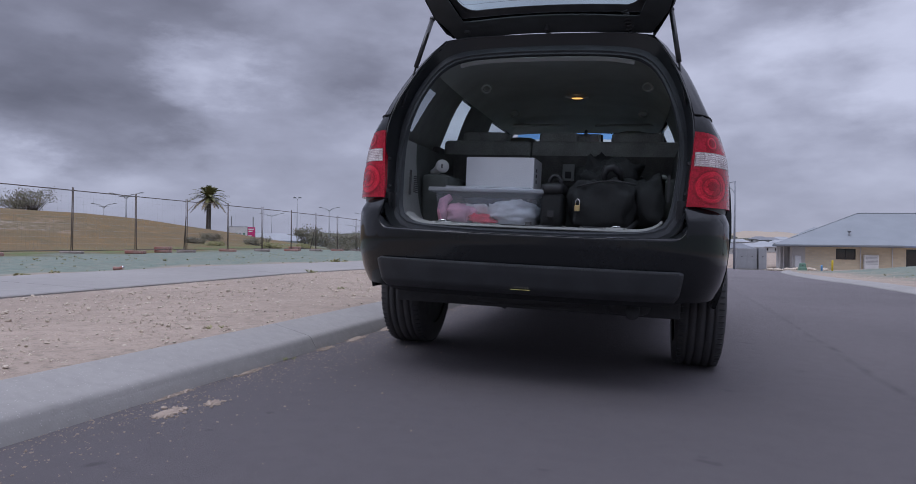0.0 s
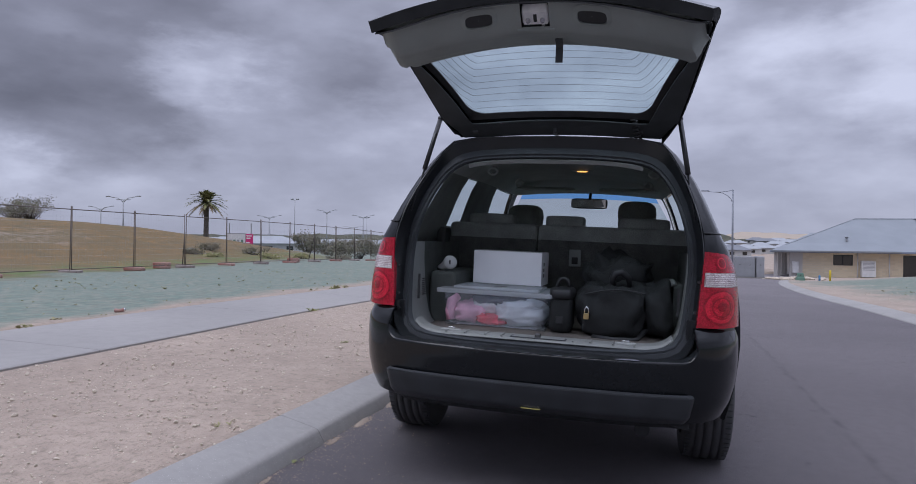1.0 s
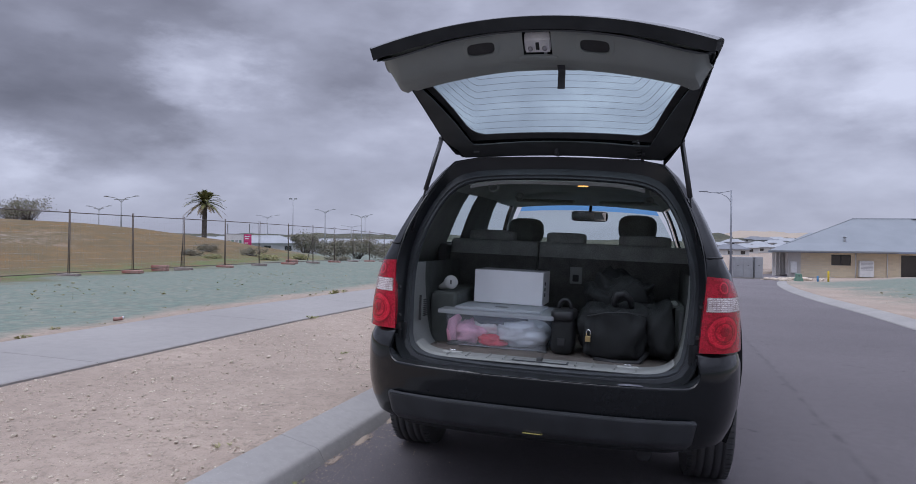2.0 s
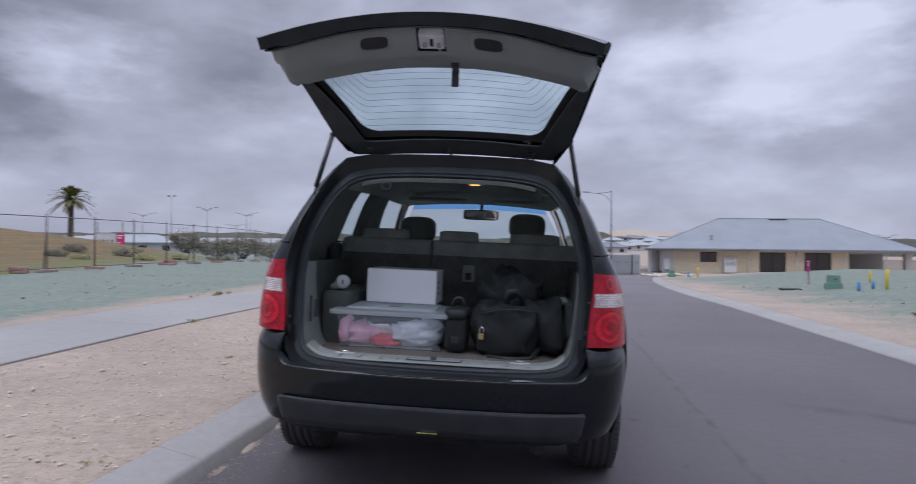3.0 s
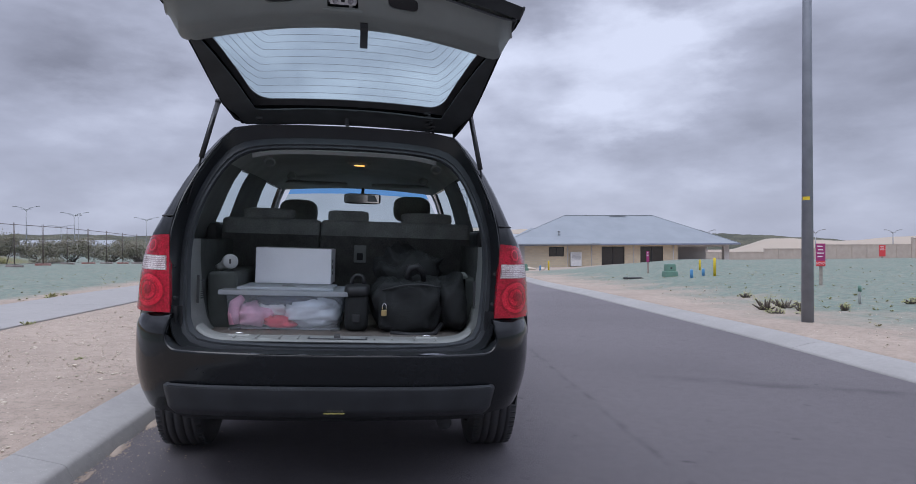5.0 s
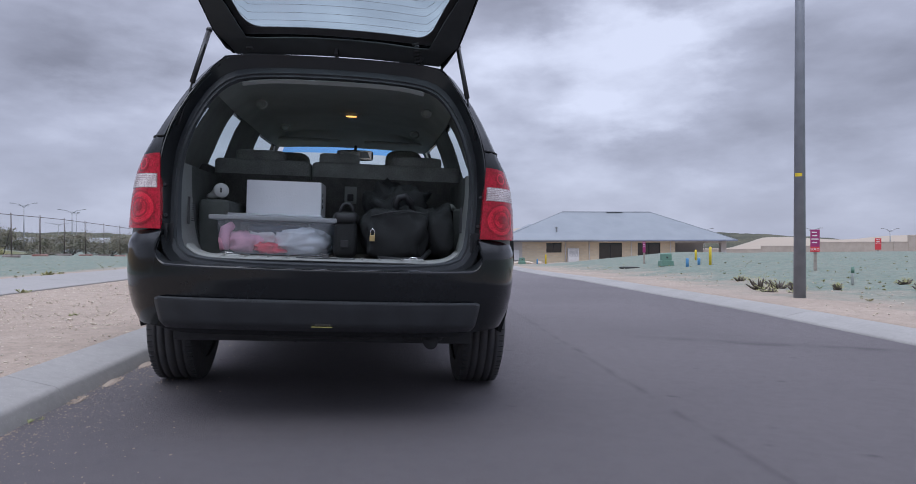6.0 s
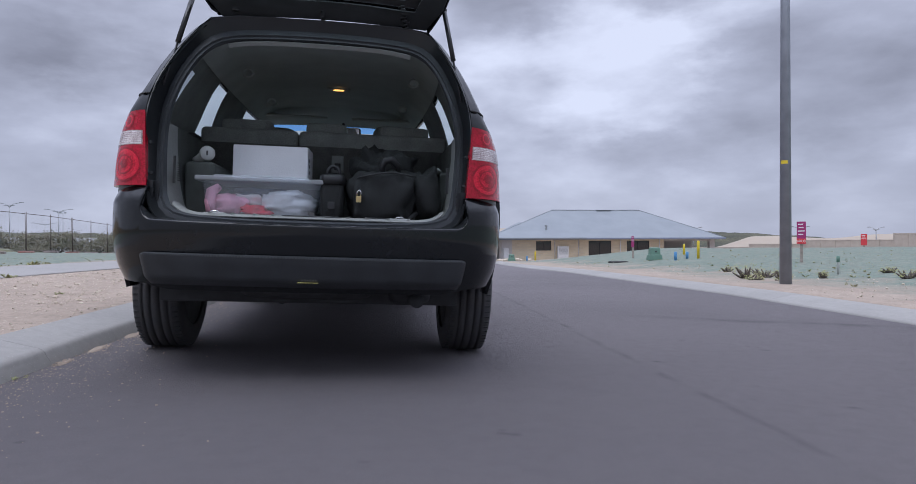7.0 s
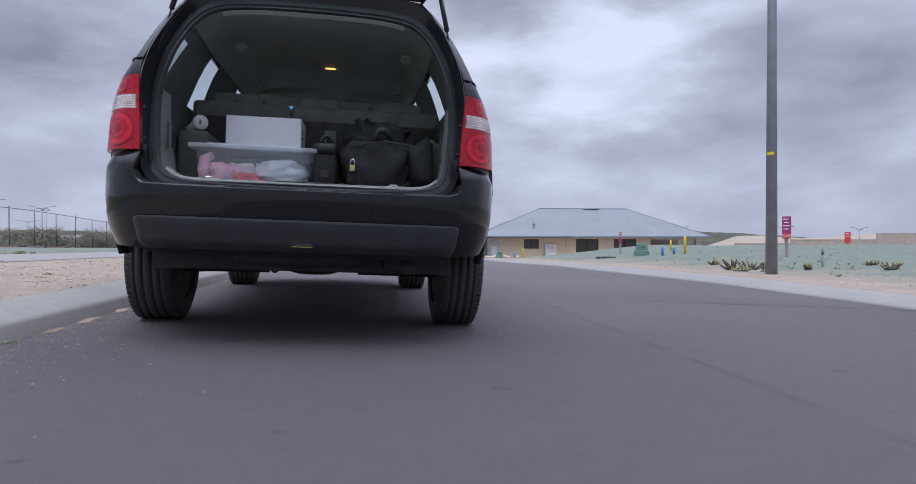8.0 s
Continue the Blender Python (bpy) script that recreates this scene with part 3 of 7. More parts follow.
def mesh_from(verts, faces, name="mesh", smooth=False):
    me = bpy.data.meshes.new(name)
    used = sorted({i for f in faces for i in f})
    index = {a: b for b, a in enumerate(used)}
    me.from_pydata([tuple(verts[i]) for i in used], [], [tuple(index[i] for i in f) for f in faces])
    me.validate()
    bm = bmesh.new()
    bm.from_mesh(me)
    bpy.data.meshes.remove(me)
    if smooth:
        for f in bm.faces:
            f.smooth = True
    return bm


def part(name, bm, mat, parent=None, label="", smooth=None, at=None, solid=0.0):
    """One bmesh as one mesh object, under a thing or a part of it. Materials: one, or a list."""
    me = bpy.data.meshes.new(name)
    if smooth is not None:
        for f in bm.faces:
            f.smooth = smooth
    if solid:
        # sheet metal and mouldings have crisp edges
        for e in bm.edges:
            if e.is_boundary or e.calc_face_angle(0) > radians(38):
                e.smooth = False
    bm.to_mesh(me)
    bm.free()
    for x in mat if isinstance(mat, (list, tuple)) else [mat]:
        me.materials.append(M[x] if isinstance(x, str) else x)
    ob = new(name, me)
    if parent:
        ob.parent = parent
    if at is not None:
        ob.matrix_basis = at
    if label:
        ob["label"] = label
    if solid:
        s = ob.modifiers.new("thickness", "SOLIDIFY")
        s.thickness, s.offset = solid, -1.0
    return ob


def thing(name, label, category, at=None, group="", kind=""):
    ob = new(name)
    if at is not None:
        ob.matrix_basis = at
    return tagged(ob, label, category, group, kind)


def box(x0, x1, y0, y1, z0, z1, bevel=0.0, segments=2):
    bm = bmesh.new()
    bmesh.ops.create_cube(bm, size=1, matrix=Matrix.Translation(((x0 + x1) / 2, (y0 + y1) / 2, (z0 + z1) / 2)) @ Matrix.Diagonal((x1 - x0, y1 - y0, z1 - z0, 1)))
    if bevel:
        bmesh.ops.bevel(bm, geom=bm.edges[:], offset=bevel, segments=segments, affect="EDGES", profile=0.6)
    return bm


def merge(*bms):
    out = bmesh.new()
    for b in bms:
        me = bpy.data.meshes.new("join")
        b.to_mesh(me)
        b.free()
        out.from_mesh(me)
        bpy.data.meshes.remove(me)
    return out


def moved(bm, m):
    bm.transform(m)
    return bm


def tube(points, radius, sides=8, closed=False, ends=True):
    """A round bar along points; radius may be a number or one for each point."""
    pts = [Vector(p) for p in points]
    rad = radius if isinstance(radius, (list, tuple)) else [radius] * len(pts)
    verts, faces = [], []
    ref = None
    for i, p in enumerate(pts):
        a = pts[i - 1] if (i or closed) else p
        b = pts[(i + 1) % len(pts)] if (i < len(pts) - 1 or closed) else p
        d = (b - a).normalized()
        if ref is None:
            ref = Vector((0, 0, 1)) if abs(d.z) < 0.9 else Vector((1, 0, 0))
        u = (ref - d * ref.dot(d)).normalized()
        w = d.cross(u)
        ref = u
        for k in range(sides):
            t = 2 * math.pi * k / sides
            verts.append(p + (u * math.cos(t) + w * math.sin(t)) * rad[i])
    n = len(pts)
    for i in range(n if closed else n - 1):
        j = (i + 1) % n
        for k in range(sides):
            k2 = (k + 1) % sides
            faces.append((i * sides + k, i * sides + k2, j * sides + k2, j * sides + k))
    if ends and not closed:
        faces.append(tuple(range(sides - 1, -1, -1)))
        faces.append(tuple((n - 1) * sides + k for k in range(sides)))
    return mesh_from(verts, faces, smooth=True)


def rod(a, b, radius, sides=8):
    return tube([a, b], radius, sides)


def sheet(fn, us, vs, skip=None, smooth=True):
    """A grid surface of fn(u, v); faces for which skip(i, j) holds are left open."""
    verts = [fn(u, v) for u in us for v in vs]
    n = len(vs)
    faces = [(i * n + j, (i + 1) * n + j, (i + 1) * n + j + 1, i * n + j + 1)
             for i in range(len(us) - 1) for j in range(n - 1) if not (skip and skip(i, j))]
    return mesh_from(verts, faces, smooth=smooth)


def span(a, b, n):
    return [a + (b - a) * i / n for i in range(n + 1)]


def table(x, rows):
    """Piecewise linear look-up, eased a little."""
    if x <= rows[0][0]:
        return rows[0][1]
    for (a, p), (b, q) in zip(rows, rows[1:]):
        if x <= b:
            return p + (q - p) * (x - a) / (b - a)
    return rows[-1][1]


def smoothstep(a, b, x):
    t = min(max((x - a) / (b - a), 0), 1)
    return t * t * (3 - 2 * t)


def soft_box(sx, sy, sz, power=4.0, n=10, wobble=0.0, seed=0.0):
    """A padded block: a superellipsoid with a little unevenness, centred on the origin."""
    verts, faces = [], []
    def f(c, p):
        return math.copysign(abs(c) ** p, c)
    e = 2.0 / power
    rows, cols = n, 2 * n
    for i in range(rows + 1):
        a = -math.pi / 2 + math.pi * i / rows
        for j in range(cols):
            b = 2 * math.pi * j / cols
            v = Vector((f(math.cos(a), e) * f(math.cos(b), e) * sx / 2, f(math.cos(a), e) * f(math.sin(b), e) * sy / 2, f(math.sin(a), e) * sz / 2))
            if wobble:
                k = noise.noise(Vector((v.x / sx * 3 + seed, v.y / sy * 3 - seed, v.z / sz * 3)))
                v *= 1 + wobble * k
            verts.append(v)
    for i in range(rows):
        for j in range(cols):
            j2 = (j + 1) % cols
            faces.append((i * cols + j, i * cols + j2, (i + 1) * cols + j2, (i + 1) * cols + j))
    bm = mesh_from(verts, faces, smooth=True)
    bmesh.ops.remove_doubles(bm, verts=bm.verts, dist=1e-5)
    return bm

# ---- the ground ----
FALL = math.tan(radians(CROSSFALL))
PROFILE = [(-200, 0.0), (4, 0.0), (12, -0.10), (26, -0.42), (37, -0.72), (46, -1.05), (60, -1.6), (100, -2.3), (240, -2.8), (900, -3.0)]
LOT = [(-200, 0.1), (8, 0.07), (20, 0.12), (27, 0.10), (33, -0.2), (40, -0.58), (55, -1.25), (62, -1.52), (100, -2.3), (240, -2.8), (900, -3.0)]
LEFT_LAND = [(-200, 0.25), (5, 0.24), (20, 0.12), (30, 0.0), (45, -0.4), (70, -1.0), (140, -2.4), (300, -3.0), (900, -3.0)]


def kerb_x(y):
    """The foot of the kerb beside the car; the road runs a little to the right of the car's line, and bends right far ahead."""
    return -1.19 + KERB_TURN * y + (0.0045 * max(y - 14, 0) ** 2 if y < 60 else 9.5 + 0.4 * (y - 60))


def road_width(y):
    return 5.93


def ground_z(x, y):
    """The height of the land."""
    s = x - (kerb_x(y) + 1.19)
    if s < -1.0:
        near = table(-s, [(1.19, 0.160), (3.4, 0.195), (3.80, 0.198), (3.88, 0.10), (5.24, 0.10), (5.31, 0.240), (9, 0.235), (13, 0.17), (25, 0.1)])
        drop = table(y, LEFT_LAND) - 0.24
        far = smoothstep(5.4, 12, -s)
        z = near + drop * far + table(y, PROFILE) * (1 - far)
        mound = 2.32 * math.exp(-((x + 37.5) / 13.2) ** 2 - ((y - 26) / 17.0) ** 2) + 0.55 * math.exp(-((x + 28.5) / 6.0) ** 2 - ((y - 36) / 9.0) ** 2) + 0.12 * math.exp(-((x + 22.5) / 4.5) ** 2 - ((y - 36) / 8.0) ** 2) + 0.10 * noise.noise(Vector((x * 0.22, y * 0.22, 7))) * smoothstep(14, 20, -x) + 1.25 * math.exp(-((x + 50) / 15) ** 2 - ((y - 58) / 22) ** 2)
        return z + mound
    road = table(s, [(-1.2, 0.043), (2.2, -0.079), (4.75, -0.115), (5.2, -0.045), (7, -0.09), (9, -0.08)]) + table(y, PROFILE)
    w = smoothstep(5.5, 13.5, s)
    return road * (1 - w) + table(y, LOT) * w


def road_z(s, y):
    return table(s, [(-1.2, 0.043), (2.2, -0.079), (4.75, -0.115)]) + table(y, PROFILE)


def ground_sheet():
    xs = [-900, -600, -400, -280, -200, -150, -120, -100, -85] + span(-75, -16, 40) + span(-15, -5.31, 20) + [-5.25, -3.88, -3.80] + span(-3.5, -1.55, 14) + [-1.38, -1.2]
    right = [4.8, 5.08, 5.33] + span(5.8, 24, 34) + span(26, 60, 14) + [75, 95, 130, 180, 260, 400, 600, 900]
    ys = [-300, -120, -60, -30, -15] + span(-10, 30, 60) + span(31, 75, 32) + [82, 92, 105, 125, 150, 190, 240, 320, 450, 650, 900]
    def pt(x, y):
        xx = x + (kerb_x(y) + 1.19) * (1 if abs(x) < 60 else max(0, 1 - (abs(x) - 60) / 200))
        under = -1.3 < x < 4.9
        z = ground_z(xx, y) - (0.22 if under else 0)
        if abs(x) > 5.6:
            z += 0.05 * noise.noise(Vector((xx * 0.5, y * 0.5, 0)))
        if -3.7 < x < -1.45:
            z += 0.016 * noise.noise(Vector((xx * 2.6, y * 2.6, 3))) + 0.008 * noise.noise(Vector((xx * 9, y * 9, 3)))
        return (xx, y, z)
    bm = sheet(pt, xs + right, ys)
    return tagged(part("ground", bm, "ground", smooth=True), "pale sand, sprayed green mulch and dry grass", "ground", kind="structure")


ground_sheet()


def road():
    ys = span(-40, 60, 110) + [66, 74, 84, 96]
    ss = span(-1.2, 4.78, 14)
    bm = sheet(lambda y, s: (s + kerb_x(y) + 1.19, y, road_z(s, y)), ys, ss)
    bmesh.ops.reverse_faces(bm, faces=bm.faces[:])
    bm.normal_update()
    return tagged(part("road", bm, "asphalt", smooth=True), "dark grey asphalt road, slightly worn", "road", kind="structure")


road()


def swept(profile, y0, y1, round_edges=True, steps=4):
    """A piece of kerb or path: the profile (s, z above road level there) swept along the road."""
    ys = span(y0, y1, steps)
    verts, faces, n = [], [], len(profile)
    for y in ys:
        for s, z in profile:
            verts.append((s + kerb_x(y) + 1.19, y, z + table(y, PROFILE)))
    for i in range(steps):
        for j in range(n):
            k = (j + 1) % n
            faces.append((i * n + j, (i + 1) * n + j, (i + 1) * n + k, i * n + k))
    # the ends have corners of their own, so that the sides shade straight to the joint
    m = len(verts)
    verts += verts[:n] + verts[steps * n:steps * n + n]
    faces.append(tuple(range(m, m + n)))
    faces.append(tuple(m + n + j for j in range(n - 1, -1, -1)))
    bm = mesh_from(verts, faces)
    bmesh.ops.recalc_face_normals(bm, faces=bm.faces)
    if round_edges:
        for f in bm.faces:
            f.smooth = abs(f.normal.y) < 0.9 and len(f.verts) == 4
    return bm


def kerbs_and_path():
    left = thing("kerb", "grey cast concrete kerb beside the parked car", "kerb", kind="structure")
    prof = [(-1.135, -0.1), (-1.137, 0.02), (-1.174, 0.080), (-1.1765, 0.085), (-1.182, 0.098), (-1.191, 0.109), (-1.204, 0.1165), (-1.217, 0.1205), (-1.222, 0.1220), (-1.410, 0.172), (-1.416, 0.1723), (-1.430, 0.165), (-1.435, 0.14), (-1.435, -0.1)]
    for i in range(34):
        y = -0.60 + 1.85 * (i - 12)
        part("kerb_stone", swept(prof, y + 0.0018, y + 1.8482), "concrete", left)
    right = thing("kerb", "low sloping concrete kerb on the far side", "kerb", kind="structure")
    prof = [(4.69, -0.13), (4.695, -0.108), (4.73, -0.092), (4.90, -0.056), (4.97, -0.047), (5.12, -0.043), (5.14, -0.06), (5.14, -0.2), (4.69, -0.2)]
    for i in range(34):
        y = 3.25 + 2.55 * (i - 8)
        part("kerb_stone", swept(prof, y + 0.005, y + 2.545), "concrete", right)
    path = thing("footpath", "pale grey concrete footpath with joints", "footpath", kind="structure")
    prof = [(-3.855, 0.214), (-3.84, 0.205), (-3.84, 0.05), (-5.28, 0.05), (-5.28, 0.254), (-5.265, 0.263)]
    for i in range(26):
        y = 0.70 + 3.0 * (i - 8)
        part("path_slab", swept(prof, y + 0.003, y + 2.997, False), "path_concrete", path)


kerbs_and_path()

# ---- the car ----
# its own axes: x to its right, y ahead from the rear axle, z up from the road
CAR = thing("car", "black station wagon with its tailgate open, parked at the kerb", "car", pose(0, 0, 0, 0, CROSSFALL, 0))

# upper body: half section at the widest place, and the edge of the rear opening's surround
UPPER = [(0.842, 1.06), (0.815, 1.135), (0.775, 1.21), (0.744, 1.285), (0.714, 1.36), (0.678, 1.435), (0.638, 1.505), (0.592, 1.568), (0.53, 1.626), (0.40, 1.650), (0.20, 1.657), (0.0, 1.660)]
REAR_EDGE = [(0.690, -0.958), (0.690, -0.95), (0.684, -0.925), (0.668, -0.882), (0.645, -0.835), (0.618, -0.785), (0.585, -0.735), (0.550, -0.692), (0.505, -0.655), (0.39, -0.630), (0.20, -0.618), (0.0, -0.615)]
BELT_FRONT = 2.30


def front_y(z):
    return BELT_FRONT - max(z - 1.06, 0) * 1.28


def roof_lift(y):
    return 0.035 * math.exp(-((y - 0.7) / 0.9) ** 2)


def upper_point(t, i, inset=0.0):
    """t from 0 (rear corner's inner edge) through 0.12 (full width) to 1 (windscreen)."""
    xo, z = UPPER[i]
    xi, yi = REAR_EDGE[i]
    if t < 0.12:
        a = t / 0.12 * math.pi / 2
        x, y = xi + (xo - xi) * math.sin(a), yi + 0.27 * (1 - math.cos(a))
    else:
        k = (t - 0.12) / 0.88
        y0 = yi + 0.27
        y = y0 + (front_y(z) - y0) * k
        x = xo + (0.040 * math.sin(math.pi * min(k * 1.1, 1)) - 0.05 * max(k - 0.75, 0)) * (1 if i < 9 else (11 - i) / 3)
    w = 1 if z > 1.2 else 0
    return Vector((max(x - inset, 0) if i < 11 else 0, y, z + roof_lift(y) * w * smoothstep(1.2, 1.6, z) - inset * smoothstep(1.45, 1.62, z)))


UPPER_T = [0, 0.03, 0.06, 0.09, 0.12, 0.14, 0.17, 0.20, 0.27, 0.33, 0.365, 0.40, 0.43, 0.50, 0.57, 0.63, 0.665, 0.70, 0.74, 0.83, 0.90, 0.95, 1.0]
WINDOWS = {"quarter_window": (0.14, 0.33), "rear_door_window": (0.40, 0.57), "front_door_window": (0.74, 0.95)}
GLASS_ROWS = (2, 6)


def in_window(i, j):
    return GLASS_ROWS[0] <= j < GLASS_ROWS[1] and any(a - 1e-6 <= UPPER_T[i] < b - 1e-6 for a, b in WINDOWS.values())


def mirror(bm):
    bm.transform(Matrix.Diagonal((-1, 1, 1, 1)))
    bmesh.ops.reverse_faces(bm, faces=bm.faces[:])
    return bm


def arch_floor(y):
    z = 0.37
    for c in (0.0, 2.84):
        if abs(y - c) < 0.41:
            z = max(z, 0.355 + math.sqrt(0.41 ** 2 - (y - c) ** 2))
    return z


def lower_width(z):
    return table(z, [(0.30, 0.80), (0.40, 0.845), (0.55, 0.872), (0.70, 0.885), (0.85, 0.878), (0.98, 0.86), (1.06, 0.842)])


def lower_point(y, v):
    z0 = arch_floor(y)
    z = z0 + (1.06 - z0) * v
    nose = smoothstep(2.9, 3.75, y)
    x = lower_width(z) * (1 - 0.32 * nose ** 2)
    x += 0.022 * math.sin(math.pi * min(max((y + 0.7) / 3.2, 0), 1))
    if z < 0.85:
        for c in (0.0, 2.84):
            d = math.hypot(y - c, z - 0.355)
            x += 0.03 * math.exp(-((d - 0.43) / 0.06) ** 2)
    return Vector((x, y, z))


def body_shell():
    bms = []
    for flip in (False, True):
        b = sheet(lambda t, i: upper_point(t, i), UPPER_T, range(12), in_window)
        ys = sorted(set([-0.68, -0.55, -0.45] + span(-0.42, 0.42, 16) + span(0.5, 2.4, 10) + span(2.42, 3.26, 16) + [3.4, 3.55, 3.7]))
        low = sheet(lower_point, ys, span(0, 1, 8))
        low2 = merge(b, low)
        bmesh.ops.recalc_face_normals(low2, faces=low2.faces)
        bms.append(mirror(low2) if flip else low2)
    # bonnet, nose and windscreen surround
    def bonnet(y, u):
        k = smoothstep(2.2, 3.75, y)
        w = 0.842 * (1 - 0.32 * smoothstep(2.9, 3.75, y) ** 2)
        return Vector((w * u, y, 1.06 + 0.07 * (1 - u * u) - 0.30 * max(k - 0.2, 0) ** 2))
    bms.append(sheet(bonnet, span(2.25, 3.72, 10), span(-1, 1, 12)))
    bms.append(sheet(lambda v, u: Vector((0.575 * u, 3.70 + 0.10 * (1 - u * u) - 0.04 * (v - 0.5) ** 2, 0.32 + 0.55 * v)), span(0, 1, 5), span(-1, 1, 10)))
    ob = part("body", merge(*bms), "paint", CAR, "glossy black paint", smooth=True, solid=0.018)
    return ob


body_shell()


def windows():
    for flip in (1, -1):
        for name, (a, b) in WINDOWS.items():
            ts = [t for t in UPPER_T if a - 1e-6 <= t <= b + 1e-6]
            bm = sheet(lambda t, i: upper_point(t, i, 0.006), ts, range(GLASS_ROWS[0], GLASS_ROWS[1] + 1))
            if flip < 0:
                mirror(bm)
            part(name, bm, "dark_glass" if name == "quarter_window" else "glass", CAR, "dark tinted side glass" if name == "quarter_window" else "side window glass", smooth=True)
    # the windscreen, with a blue shade band at its top
    def screen(u, v):
        z = 1.06 + 0.46 * v
        w = 0.81 - 0.22 * v - 0.05 * v * v
        return Vector((w * u, front_y(z) + 0.10 * (1 - u * u), z + 0.03 * (1 - u * u) * v))
    part("windscreen", sheet(screen, span(-1, 1, 14), span(0, 0.915, 8)), "glass", CAR, "clear windscreen glass", smooth=True)
    part("shade_band", sheet(screen, span(-1, 1, 14), span(0.915, 1, 2)), "band_glass", CAR, "blue shade band of the windscreen", smooth=True)
    # header above the screen
    def header(u, v):
        a = screen(u, 1.0)
        b = Vector((0.49 * u, front_y(1.6) - 0.12, 1.655))
        return a.lerp(b, v)
    part("header_rail", sheet(header, span(-1, 1, 14), span(0, 1, 2)), "paint", CAR, smooth=True, solid=0.02)


windows()


def panel_gap():
    """The shut line between the lamp panel and the upper corner."""
    for side in (-1, 1):
        pts = [upper_point(t, 2, -0.001) for t in span(0.0, 0.12, 10)]
        part("shut_line", tube([(side * p.x, p.y, p.z) for p in pts], 0.0035, 6), "rubber", CAR)


panel_gap()


def closed_loop(half, n=80):
    """Right half of an outline, from bottom centre to top centre, mirrored and resampled evenly."""
    pts = [Vector((x, 0, z)) for x, z in half] + [Vector((-x, 0, z)) for x, z in reversed(half[1:-1])]
    for _ in range(2):
        out = []
        for i, p in enumerate(pts):
            q = pts[(i + 1) % len(pts)]
            out += [p.lerp(q, 0.25), p.lerp(q, 0.75)]
        pts = out
    lens, total = [0.0], 0.0
    for i in range(len(pts)):
        total += (pts[(i + 1) % len(pts)] - pts[i]).length
        lens.append(total)
    res, k = [], 0
    for j in range(n):
        s = total * j / n
        while lens[k + 1] < s:
            k += 1
        t = (s - lens[k]) / max(lens[k + 1] - lens[k], 1e-9)
        res.append(pts[k].lerp(pts[(k + 1) % len(pts)], t))
    return [(p.x, p.z) for p in res]


EDGE_LOOP = [(0, 0.632), (0.30, 0.634), (0.56, 0.645), (0.640, 0.695), (0.676, 0.80), (0.690, 1.06), (0.690, 1.135), (0.684, 1.21), (0.668, 1.285), (0.645, 1.36), (0.618, 1.435), (0.585, 1.505), (0.550, 1.568), (0.505, 1.626), (0.39, 1.650), (0.20, 1.657), (0, 1.660)]
GUTTER_LOOP = [(0, 0.650), (0.30, 0.652), (0.56, 0.668), (0.638, 0.725), (0.660, 0.83), (0.676, 1.02), (0.676, 1.12), (0.658, 1.23), (0.622, 1.36), (0.565, 1.475), (0.50, 1.548), (0.40, 1.580), (0.20, 1.594), (0, 1.598)]
SEAL_LOOP = [(0, 0.672), (0.30, 0.674), (0.560, 0.690), (0.618, 0.742), (0.635, 0.84), (0.652, 1.02), (0.652, 1.12), (0.630, 1.23), (0.592, 1.35), (0.540, 1.455), (0.475, 1.523), (0.38, 1.550), (0.20, 1.563), (0, 1.567)]
TRIM_LOOP = [(0, 0.684), (0.30, 0.686), (0.555, 0.700), (0.608, 0.752), (0.627, 0.85), (0.645, 1.02), (0.645, 1.12), (0.622, 1.24), (0.584, 1.36), (0.530, 1.46), (0.462, 1.518), (0.37, 1.543), (0.20, 1.556), (0, 1.560)]


def open_y(z, deep):
    """The slanting plane of the rear opening, set deep into the body."""
    return table(z, [(0.64, -1.035), (0.80, -0.99), (1.135, -0.95), (1.285, -0.882), (1.435, -0.785), (1.565, -0.692), (1.674, -0.615)]) + deep


def ring(loop_a, deep_a, loop_b, deep_b):
    a, b = closed_loop(loop_a), closed_loop(loop_b)
    n = len(a)
    def pt(i, j):
        (x, z), deep = (a[i % n], deep_a) if j == 0 else (b[i % n], deep_b)
        return Vector((x, open_y(z, deep(z) if callable(deep) else deep), z))
    verts = [pt(i, j) for i in range(n) for j in (0, 1)]
    faces = [(2 * i, 2 * i + 1, 2 * ((i + 1) % n) + 1, 2 * ((i + 1) % n)) for i in range(n)]
    return mesh_from(verts, faces, smooth=True)


def gutter_deep(z):
    return table(z, [(0.65, 0.045), (0.85, 0.10), (1.1, 0.15), (1.4, 0.10), (1.6, 0.06)])


